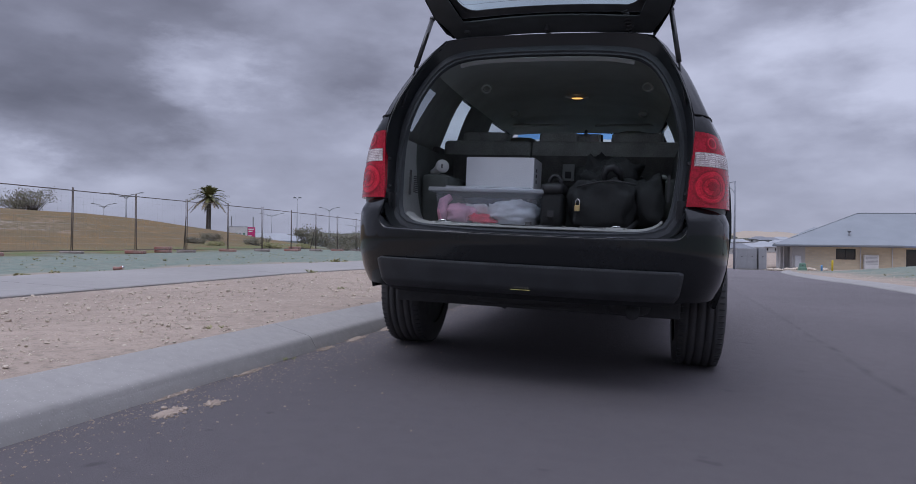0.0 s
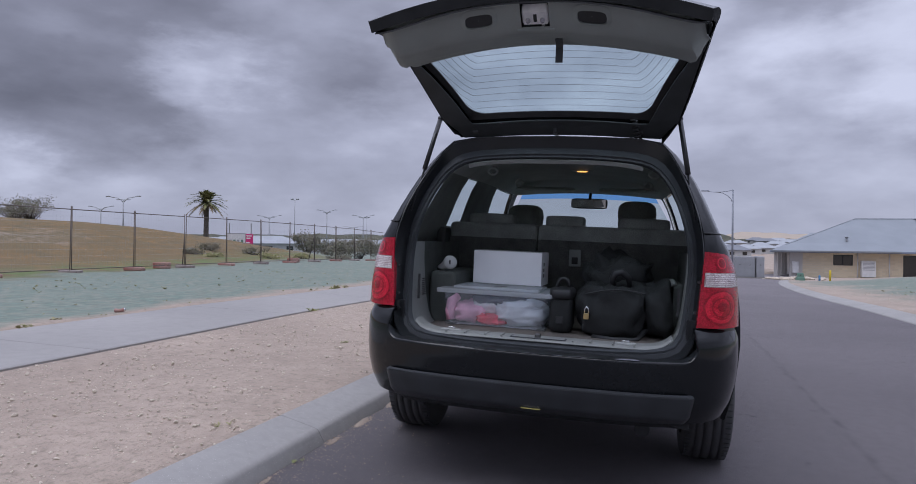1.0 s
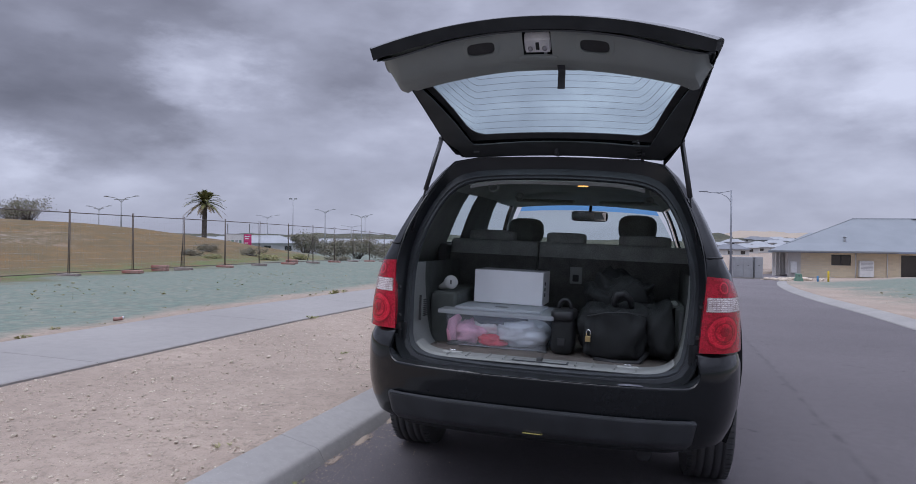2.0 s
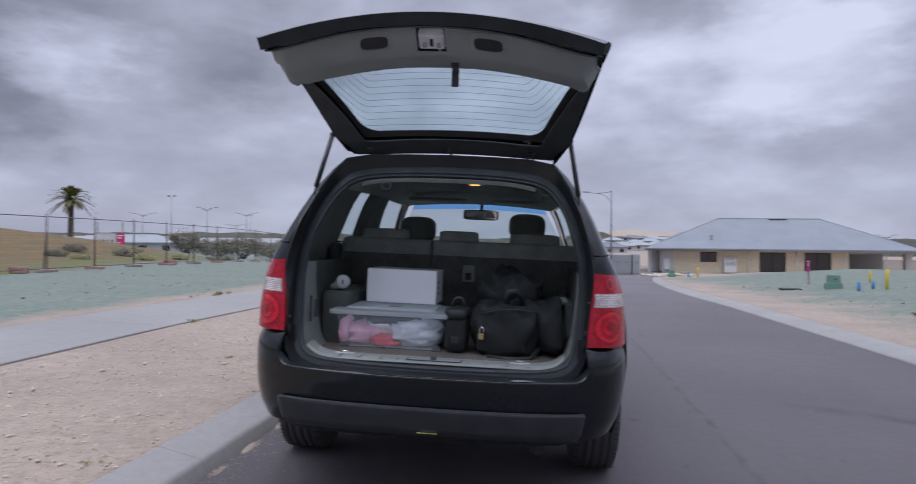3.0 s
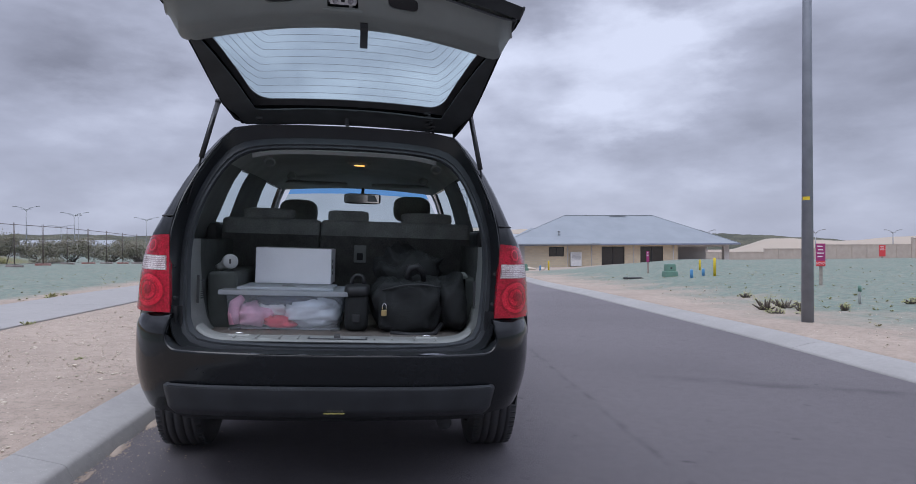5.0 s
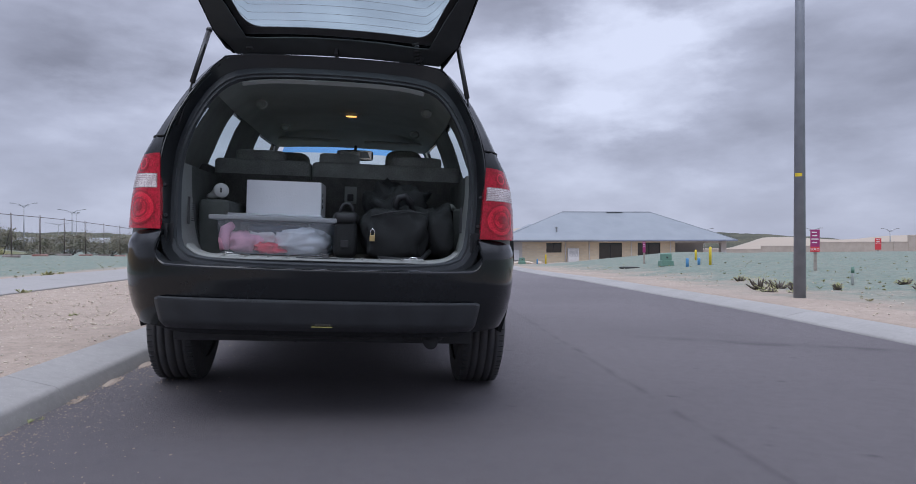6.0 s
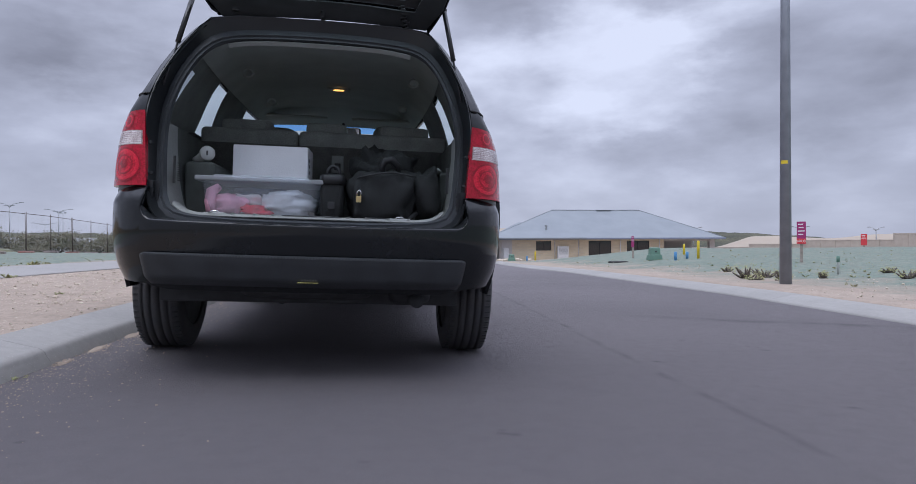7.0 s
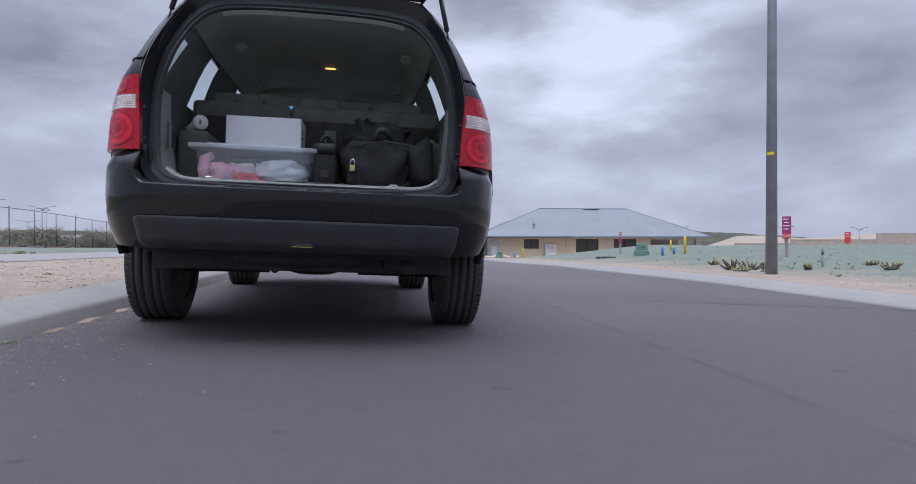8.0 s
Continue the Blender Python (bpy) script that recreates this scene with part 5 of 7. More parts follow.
    for k in range(10):
        zl = 1.222 + 0.0355 * k
        reach = 0.46 + 0.034 * k
        pts = []
        for t in span(-1, 1, 44):
            a = abs(t)
            if a < 0.8:
                u, z = reach * t / 0.8, zl
            else:
                b = (a - 0.8) / 0.2
                u, z = math.copysign(reach + (0.05 + 0.012 * k) * math.sin(b * math.pi / 2) ** 0.9, t), zl - (zl - 1.14) * (1 - math.cos(b * math.pi / 2))
            pts.append(glass_point(max(min(u * 1.14, 0.95), -0.95), z, 0.0165))
        gate_part("heater_line", tube(pts, 0.0007, 4), "seal_grey", gate)
    # moulded grey trim panel over the lower half
    DEPTH = [(0.712, 0.040), (0.719, 0.060), (0.735, 0.078), (0.800, 0.150), (0.830, 0.172)]
    def on_trim(x, z, over=0.0):
        """A place on the trim panel, or a little over it."""
        u = min(max(x * table(z, [(0.71, 0.575), (0.95, 0.622), (1.165, 0.626)]) / 0.63 / table(z, GATE_W), -0.985), 0.985)
        wing = smoothstep(0.10, 0.20, abs(x))
        crease = 1.045 - 0.105 * wing + 0.06 * smoothstep(0.50, 0.60, abs(x))
        d = table(z, DEPTH + [(crease, 0.160 + 0.028 * wing), (1.165, 0.112), (1.185, 0.060)]) * (0.86 + 0.06 * (x / 0.6) ** 2)
        z -= 0.028 * (1 - min(abs(x) / 0.6, 1) ** 2) * smoothstep(1.06, 1.165, z)
        end = smoothstep(0.570, 0.630, abs(x)) * (0.6 + 0.4 * smoothstep(0.86, 1.1, z))
        return gate_point(u, z, d * (1 - 0.75 * end) + over)
    tz = [0.712, 0.719, 0.727, 0.735, 0.757, 0.778, 0.800, 0.815, 0.830, 0.86, 0.90, 0.92, 0.94, 0.955, 0.97, 0.985, 1.0, 1.02, 1.04, 1.06, 1.075, 1.09, 1.11, 1.14, 1.165, 1.185]
    tx = [-0.630, -0.622, -0.613] + span(-0.600, -0.056, 30) + [-0.02, 0.02] + span(0.056, 0.600, 30) + [0.613, 0.622, 0.630]
    def notch(i, j):
        return abs((tx[i] + tx[i + 1]) / 2) < 0.056 and tz[j] < 0.80
    panel = gate_part("trim_panel", sheet(on_trim, tx, tz, notch), "gate_trim", gate, "moulded mid-grey plastic trim panel", solid=0.004, smooth=True)
    def gbox(x0, x1, z0, z1, d0, d1, bevel=0.0):
        bm = box(x0, x1, 0, 1, z0, z1, 0)
        for v in bm.verts:
            v.co = gate_point(v.co.x / table(v.co.z, GATE_W), v.co.z, d0 if v.co.y < 0.5 else d1)
        bmesh.ops.recalc_face_normals(bm, faces=bm.faces)
        if bevel:
            bmesh.ops.bevel(bm, geom=bm.edges[:], offset=bevel, segments=2, affect="EDGES")
        return bm
    def slab(x0, x1, z0, z1, lift0, lift1, bevel=0.0):
        """A plate lying on the slope of the trim."""
        bm = box(x0, x1, 0, 1, z0, z1, 0)
        for v in bm.verts:
            v.co = on_trim(v.co.x, v.co.z, lift0 if v.co.y < 0.5 else lift1)
        bmesh.ops.recalc_face_normals(bm, faces=bm.faces)
        if bevel:
            bmesh.ops.bevel(bm, geom=bm.edges[:], offset=bevel, segments=2, affect="EDGES")
        return bm
    gate_part("lock_recess", slab(-0.060, 0.060, 0.738, 0.802, -0.050, -0.035), "matte_black", gate)
    gate_part("lock_surround", slab(-0.075, 0.075, 0.802, 0.815, 0.002, 0.010, 0.002), "gate_trim", panel)
    lock = gate_part("lock", slab(-0.051, 0.051, 0.755, 0.799, -0.034, -0.004, 0.004), "steel", gate, "zinc plated tailgate lock")
    gate_part("lock_slot", slab(-0.007, 0.007, 0.764, 0.788, -0.008, -0.003), "matte_black", lock)
    for sx in (-1, 1):
        k = 16
        ring_pts = [on_trim(sx * 0.028 + 0.010 * math.cos(2 * math.pi * i / k), 0.781 + 0.009 * math.sin(2 * math.pi * i / k), -0.001) for i in range(k)]
        gate_part("rivet", mesh_from(ring_pts, [tuple(range(k))]), "chrome", lock, solid=0.003)
    gate_part("lock_lever", slab(0.022, 0.034, 0.792, 0.808, -0.02, -0.006), "steel", lock)
    for sx in (-1, 1):
        c, k = sx * 0.222, 28
        def oval(i, rx, rz):
            a = 2 * math.pi * i / k
            ex, ez = abs(math.cos(a)) ** 0.5 * math.copysign(1, math.cos(a)), abs(math.sin(a)) ** 0.6 * math.copysign(1, math.sin(a))
            return c + rx * ex, 0.757 + rz * ez
        outer, hole = [oval(i, 0.072, 0.034) for i in range(k)], [oval(i, 0.055, 0.021) for i in range(k)]
        verts = [on_trim(x, z, 0.004) for x, z in outer] + [on_trim(x, z, 0.011) for x, z in hole]
        grip = gate_part("grip_surround", mesh_from(verts, [(i, (i + 1) % k, k + (i + 1) % k, k + i) for i in range(k)], smooth=True), "gate_trim", panel, "moulded pull handle", solid=0.003)
        # no real hollow: a black sheet paints the shade inside the grip
        gate_part("grip_shade", sheet(lambda q, i: on_trim(c + (hole[int(i) % k][0] - c) * q, 0.757 + (hole[int(i) % k][1] - 0.757) * q, 0.0085), [0.02, 0.35, 0.7, 1.0], range(k + 1)), "rubber", grip, "dark sheet for the shade in the handle's hollow")
    # pull strap
    pts = [on_trim(0.071, 0.945, 0.004), on_trim(0.071, 0.975, 0.012), on_trim(0.071, 0.990, 0.030), on_trim(0.071, 0.995, 0.075), on_trim(0.071, 0.993, 0.090)]
    verts = []
    for p in pts:
        verts += [p + Vector((-0.014, 0, 0)), p + Vector((0.014, 0, 0))]
    gate_part("pull_strap", mesh_from(verts, [(2 * i, 2 * i + 1, 2 * i + 3, 2 * i + 2) for i in range(len(pts) - 1)], smooth=True), "seal_grey", gate, "dark webbing pull strap", solid=0.004)
    # coiled wiring tube beside the hinge
    coil = []
    a, b = Vector((0.40, -0.62, 1.640)), Vector((0.37, -0.70, 1.735))
    for i in range(90):
        t = i / 89
        c = a.lerp(b, t)
        coil.append(c + Vector((0.013 * math.cos(t * 44), 0.013 * math.sin(t * 44), 0.004 * math.sin(t * 44))))
    part("wiring_coil", tube(coil, 0.005, 5), "rubber", gate, "coiled black wiring tube")
    for x in (-0.40, 0.0, 0.40):
        w = 0.016 if abs(x) > 0.1 else 0.010
        part("hinge", box(x - w, x + w, -0.64, -0.55, 1.672, 1.712, 0.006), "paint_dull", CAR)
    for sx in (-1, 1):
        top, low = Vector((sx * 0.578, -0.665, 1.740)), Vector((sx * 0.652, -0.845, 1.265))
        mid = top.lerp(low, 0.56)
        st = part("gas_strut", rod(top, mid, 0.0115, 14), "strut_black", CAR, "black gas strut holding the tailgate")
        part("strut_rod", rod(mid, low, 0.0048, 10), "strut_black", st)
        bm = bmesh.new()
        bmesh.ops.create_uvsphere(bm, u_segments=12, v_segments=8, radius=0.015, matrix=Matrix.Translation(top))
        part("ball_joint", bm, "strut_black", st, smooth=True)


tailgate()

# ---- the cargo space and cabin ----


def interior():
    # floor, sill plate and side trims
    part("cargo_floor", box(-0.60, 0.60, -0.846, 0.12, 0.675, 0.708, 0.004), "carpet", CAR, "beige carpet on the cargo floor")
    def sill(u, v):
        x = 0.575 * u
        curve = 0.03 * abs(u) ** 6
        y = -0.972 + 0.125 * v + curve
        z = table(v, [(0, 0.700), (0.12, 0.711), (0.85, 0.712), (1.0, 0.700)]) + 0.045 * abs(u) ** 14
        return Vector((x, y, z))
    plate = part("sill_plate", sheet(sill, span(-1, 1, 60), [0, 0.06, 0.12, 0.3, 0.5, 0.7, 0.85, 1]), "grey_trim", CAR, "ribbed light grey plastic sill plate", smooth=True, solid=0.004)
    for x in (-0.42, -0.33, -0.235, -0.16, 0.16, 0.235, 0.33, 0.42):
        part("sill_rib", box(x - 0.0035, x + 0.0035, -0.965, -0.865, 0.7105, 0.7155, 0.001), "grey_trim", plate)
    part("striker_pocket", box(-0.12, 0.13, -0.962, -0.905, 0.7100, 0.7135, 0.002), "seal_grey", plate, "recess round the lock striker")
    part("pocket_floor", box(-0.112, 0.122, -0.956, -0.911, 0.7110, 0.7142, 0.002), "grey_trim", plate)
    part("striker", box(-0.010, 0.014, -0.955, -0.915, 0.712, 0.728, 0.003), "dark_trim", CAR, "black lock striker")
    for x in (-0.41, 0.385):
        clip = part("tie_down", box(x - 0.045, x + 0.045, -0.912, -0.882, 0.711, 0.7165, 0.002), "clip_white", CAR, "bright metal tie-down loop")
        part("loop", tube([(x - 0.02, -0.897, 0.717), (x - 0.012, -0.897, 0.723), (x + 0.012, -0.897, 0.723), (x + 0.02, -0.897, 0.717)], 0.003, 6), "chrome", clip)
    for side in (-1, 1):
        def wall(y, z):
            x = table(z, [(0.69, 0.56), (0.74, 0.604), (0.85, 0.628), (1.02, 0.645), (1.12, 0.646)])
            yy = y if y > -0.80 else open_y(z, gutter_deep(z) + 0.008)
            return Vector((side * x, max(yy, -0.97), z))
        bm = sheet(wall, [-0.9, -0.79, -0.74, -0.68, -0.62], span(0.69, 1.115, 12))
        # the wall's forward part is coloured dark to stand for shade
        part("cargo_side", sheet(wall, [-0.622, -0.6, -0.4, -0.2, 0.1], span(0.69, 1.115, 12)), "cargo_lining", CAR, "inner side trim, shade painted in as dark grey", smooth=True)
        pan = part("side_trim", bm, "grey_trim", CAR, "light grey plastic side trim", smooth=True, solid=0.004)
        # wheel arch box with a ledge
        deep = 0.075 if side < 0 else -0.045
        body = box(0.605 - deep - 0.05, 0.62, -0.60, 0.10, 0.68, 0.965, 0.03, 3)
        if side < 0:
            body.transform(Matrix.Diagonal((-1, 1, 1, 1)))
            bmesh.ops.reverse_faces(body, faces=body.faces[:])
        # dark colour here paints the shade behind the bags
        part("wheel_arch_trim", body, "cargo_lining", CAR, "wheel arch cover, shade painted in as dark grey", smooth=False)
        for i in range(9 if side < 0 else 0):
            z = 0.855 + 0.0095 * i
            part("vent_slot", box(side * 0.5955 - 0.004, side * 0.5955 + 0.004, -0.785, -0.735, z, z + 0.004), "rubber", pan)
        part("panel_gap", box(side * 0.60 - 0.005, side * 0.60 + 0.005, -0.832, -0.828, 0.84, 0.96), "rubber", pan)
        # dark trim of the pillars and round the side windows
        def inner(t, i):
            p = upper_point(t, i, 0.035)
            return Vector((side * p.x, p.y, p.z))
        def open_side(i, j):
            t = UPPER_T[i]
            return GLASS_ROWS[0] <= j < GLASS_ROWS[1] and (0.139 < t < 0.195 and j < 5 or 0.40 - 1e-6 <= t < 0.50 - 1e-6 or 0.74 - 1e-6 <= t < 0.95 - 1e-6)
        bm = sheet(inner, UPPER_T, range(0, 8), lambda i, j: open_side(i, j) or i < 3)
        if side > 0:
            bmesh.ops.reverse_faces(bm, faces=bm.faces[:])
        part("pillar_trim", bm, "pillar_grey", CAR, "dark pillar and window trim", smooth=True)
        # lower door trim beside the seats
        part("door_trim", box(side * 0.77 - 0.03, side * 0.77 + 0.03, 0.10, 2.2, 0.42, 1.20, 0.02), "dark_trim", CAR)
    # roof lining
    def lining(t, u):
        k = abs(u) * 5
        i = min(int(k), 4)
        a, b = upper_point(t, 11 - i, 0.045), upper_point(t, 10 - i, 0.045)
        p = a.lerp(b, k - i)
        return Vector((math.copysign(p.x, u) if u else 0, p.y, p.z - 0.016 * math.exp(-((p.y - 1.25) / 0.05) ** 2)))
    # the lining and pillar covers run back to the edge of the rear opening
    BACK = [(0, 1.560), (0.20, 1.556), (0.37, 1.543), (0.462, 1.518), (0.53, 1.46), (0.58, 1.36), (0.599, 1.30), (0.612, 1.24), (0.634, 1.18), (0.645, 1.12), (0.645, 1.06)]
    def back_edge(k):
        i = min(int(k), len(BACK) - 2)
        x, z = Vector(BACK[i]).lerp(Vector(BACK[i + 1]), k - i)
        return Vector((x, open_y(z, gutter_deep(z) + 0.016), z))
    def rear_lining(v, u):
        a = back_edge(abs(u) * 5)
        a.x = math.copysign(a.x, u)
        b = lining(0.12, u)
        bow = 0.02 * math.sin(math.pi * v)
        return a.lerp(b, v) + Vector((0, 0, bow))
    def front_lining(v, u):
        x, z = 0.535 * u, 1.518 + 0.03 * (1 - u * u)
        return lining(0.95, u).lerp(Vector((x, front_y(z) + 0.09 * (1 - u * u) - 0.03, z - 0.004)), v)
    part("front_lining", sheet(front_lining, span(0, 1, 4), span(-1, 1, 20)), "lining", CAR, smooth=True)
    part("rear_lining", sheet(rear_lining, span(0, 1, 6), span(-1, 1, 20)), "lining", CAR, "pale grey lining over the cargo space", smooth=True)
    for side in (-1, 1):
        def d_pillar(v, k):
            a, b = back_edge(k), upper_point(0.12, 11 - int(k), 0.035).lerp(upper_point(0.12, max(10 - int(k), 0), 0.035), k - int(k))
            p = a.lerp(b, v)
            return Vector((side * (p.x + 0.012 * math.sin(math.pi * v)), p.y, p.z))
        part("rear_pillar_trim", sheet(d_pillar, span(0, 1, 6), span(5, 10, 15)), "pillar_grey", CAR, "dark grey rear pillar cover", smooth=True)
    roof = part("roof_lining", sheet(lining, UPPER_T[4:-1], span(-1, 1, 20)), "lining", CAR, "pale grey woven roof lining", smooth=True)
    for x, y in ((-0.46, 0.10), (0.49, 0.10), (-0.44, 0.95), (0.47, 0.95)):
        pts = [(x + 0.028 * math.cos(a), y + 0.012, 1.583 - abs(x) * 0.06 + 0.022 * math.sin(a)) for a in span(0, math.pi * 2, 14)[:-1]]
        part("coat_hook", tube(pts, 0.007, 6, closed=True), "lining", CAR, "grey coat hook in the lining")
    # sun visors
    for x0, x1 in ((-0.56, -0.08), (0.10, 0.58)):
        part("sun_visor", moved(soft_box(x1 - x0, 0.10, 0.022, 6), Matrix.Translation(((x0 + x1) / 2, 1.46, 1.555)) @ pose(0, 0, 0, 12, 0, 0)), "lining", CAR, "folded grey sun visor")
    lamp = part("courtesy_lamp", moved(soft_box(0.16, 0.10, 0.022, 5), Matrix.Translation((0.02, 0.82, 1.648))), "lining", CAR, "lit courtesy lamp in the roof")
    part("lamp_lens", moved(soft_box(0.125, 0.05, 0.012, 5), Matrix.Translation((0.02, 0.795, 1.636))), "clip_white", lamp)
    part("lamp_bulb", moved(soft_box(0.075, 0.03, 0.008, 3), Matrix.Translation((0.025, 0.782, 1.630))), "dome_glow", lamp, "glowing orange bulb")
    # rear view mirror
    m = part("rear_view_mirror", moved(soft_box(0.285, 0.05, 0.080, 6), Matrix.Translation((0.035, 1.46, 1.447)) @ pose(0, 0, 0, 0, 0, -8)), "dark_trim", CAR, "black rear-view mirror with a paper tag")
    part("mirror_stem", rod((0.035, 1.48, 1.46), (0.035, 1.56, 1.53), 0.012, 8), "dark_trim", m)
    part("mirror_glass", moved(box(-0.132, 0.132, -0.002, 0.002, -0.032, 0.032, 0.0), Matrix.Translation((0.032, 1.4335, 1.447)) @ pose(0, 0, 0, 4, 0, -8)), "chrome", m)
    part("paper_tag", box(0.075, 0.150, 1.416, 1.418, 1.425, 1.474), "white_card", m)
    # dashboard
    part("dashboard", moved(soft_box(1.48, 0.55, 0.30, 6), Matrix.Translation((0, 2.02, 0.98))), "dark_trim", CAR, "dark dashboard")
    part("cabin_floor", box(-0.72, 0.72, 0.10, 2.3, 0.40, 0.44), "dark_trim", CAR)
    part("firewall", box(-0.75, 0.75, 2.24, 2.28, 0.40, 1.04), "dark_trim", CAR)


interior()


def padded(x0, x1, y0, y1, z0, z1, power=5, wob=0.01, n=10):
    return moved(soft_box(x1 - x0, y1 - y0, z1 - z0, power, n, wob, x0 * 3), Matrix.Translation(((x0 + x1) / 2, (y0 + y1) / 2, (z0 + z1) / 2)))


def seats():
    # rear bench: two folding backs, carpeted behind, with three head rests
    for a, b in ((-0.715, -0.17), (-0.166, 0.70)):
        back = part("seat_back", box(a, b, 0.10, 0.30, 0.66, 1.240, 0.035, 5), "seat", CAR, "dark grey fabric rear seat back")
        part("back_carpet", box(a + 0.004, b - 0.004, 0.088, 0.104, 0.68, 1.150, 0.004), "seat_back", back, "black carpet on the seat back")
    latch = part("seat_latch", box(0.028, 0.098, 0.070, 0.090, 1.00, 1.10, 0.006), "pillar_grey", CAR, "grey seat-back release with a black handle")
    part("latch_handle", box(0.045, 0.080, 0.062, 0.074, 1.015, 1.055, 0.004), "rubber", latch)
    for a, b in ((-0.612, -0.322), (-0.132, 0.106), (0.295, 0.598)):
        h = part("head_rest", padded(a, b, 0.15, 0.27, 1.222, 1.300, 6, 0.006), "seat", CAR, "low grey fabric head rest")
        for x in (a + 0.08, b - 0.08):
            part("rest_post", rod((x, 0.21, 1.15), (x, 0.21, 1.24), 0.006, 8), "chrome", h)
    part("seat_cushion", padded(-0.70, 0.70, 0.22, 0.72, 0.52, 0.72, 6), "seat", CAR)
    for c, top in ((-0.405, 1.405), (0.402, 1.455)):
        back = part("front_seat_back", padded(c - 0.25, c + 0.25, 1.02, 1.18, 0.62, 1.24, 4, 0.01), "seat", CAR, "grey fabric front seat")
        part("front_cushion", padded(c - 0.25, c + 0.25, 1.10, 1.62, 0.50, 0.70, 5), "seat", back)
        part("front_head_rest", padded(c - 0.135, c + 0.135, 1.05, 1.15, top - 0.19, top, 3.2, 0.01), "seat", back, "grey fabric front head rest")
        for x in (c - 0.05, c + 0.05):
            part("rest_post", rod((x, 1.10, top - 0.26), (x, 1.10, top - 0.1), 0.007, 8), "chrome", back)


seats()

# things in the cargo space: placed in the car's axes, resting on its floor
CAR_FRAME = pose(0, 0, 0, 0, CROSSFALL, 0)


def crumpled(x0, x1, y0, y1, z0, z1, fold, grain=(22, 14, 26)):
    """A crumpled bundle: a padded block with sharp creases."""
    bm = padded(x0, x1, y0, y1, z0, z1, 2.8, 0.15, 26)
    bm.normal_update()
    for v in bm.verts:
        q = Vector((v.co.x * grain[0], v.co.y * grain[1], v.co.z * grain[2]))
        v.co += v.normal * fold * (0.5 - abs(noise.noise(q)) * 3 + 0.5 * noise.noise(q * 2.3))
        v.co.z = max(v.co.z, z0)
        v.co.y = max(v.co.y, y0)
    return bm


def storage_tub():
    tub = thing("storage_tub", "clear plastic storage tub with lid, full of pink and red clothes", "storage box", CAR_FRAME)
    x0, x1, y0, y1, z0, z1 = -0.522, 0.012, -0.705, -0.305, 0.708, 0.868
    def side(s, v):
        # rounded rectangle, narrower at the foot
        k = 0.93 + 0.07 * v
        cx, cy, hx, hy, r = (x0 + x1) / 2, (y0 + y1) / 2, (x1 - x0) / 2 * k, (y1 - y0) / 2 * k, 0.045
        a = s * 2 * math.pi
        c, d = math.cos(a), math.sin(a)
        p = 0.22
        return Vector((cx + hx * math.copysign(abs(c) ** p, c), cy + hy * math.copysign(abs(d) ** p, d), z0 + 0.006 + (z1 - z0 - 0.006) * v))
    part("wall", sheet(side, span(0, 1, 96), span(0, 1, 6)), "tub", tub, "clear plastic wall", smooth=True)
    part("base", box(x0 + 0.02, x1 - 0.02, y0 + 0.02, y1 - 0.02, z0 + 0.004, z0 + 0.007), "tub", tub)
    lid = part("lid", merge(box(x0 - 0.02, x1 + 0.022, y0 - 0.018, y1 + 0.018, z1, z1 + 0.022, 0.007, 3), box(x0 + 0.05, x1 - 0.05, y0 + 0.05, y1 - 0.05, z1 + 0.022, z1 + 0.034, 0.004)), "tub_lid", tub, "clear snap-on lid")
    part("lid_vent", moved(soft_box(0.07, 0.05, 0.006, 3), Matrix.Translation((-0.25, -0.56, z1 + 0.034))), "dark_trim", lid)
    for x in (x0 - 0.018, x1 + 0.020):
        part("clip", box(x - 0.008, x + 0.008, -0.58, -0.43, z1 - 0.035, z1 + 0.028, 0.005), "tub", tub, "clear side clip")
    for x in (x0 + 0.03, x1 - 0.055):
        part("foot", box(x, x + 0.045, y0 + 0.012, y0 + 0.05, z0, z0 + 0.008, 0.002), "dark_trim", tub)
    part("pink_fleece", crumpled(-0.49, -0.30, -0.675, -0.36, 0.715, 0.815, 0.012), "pink", tub, "crumpled pink fleece")
    part("pink_roll", tube([(-0.478, -0.665, 0.728), (-0.484, -0.66, 0.775), (-0.480, -0.65, 0.82), (-0.455, -0.62, 0.845)], [0.022, 0.026, 0.026, 0.018], 10), "pink", tub, "pink roll of fleece")
    part("red_cloth", crumpled(-0.355, -0.205, -0.685, -0.54, 0.715, 0.765, 0.012), "red_cloth", tub, "bright red folded cloth")
    part("white_cloth", crumpled(-0.40, -0.22, -0.62, -0.38, 0.755, 0.825, 0.012), "white_cloth", tub, "white crumpled cloth")
    part("plastic_bag", crumpled(-0.27, -0.010, -0.675, -0.36, 0.714, 0.842, 0.013, (7, 12, 55)), "fold", tub, "crinkled clear plastic bag")
    part("navy_cloth", padded(-0.40, -0.12, -0.60, -0.38, 0.80, 0.855, 3, 0.15, 10), "navy", tub, "dark navy folded cloth")


storage_tub()


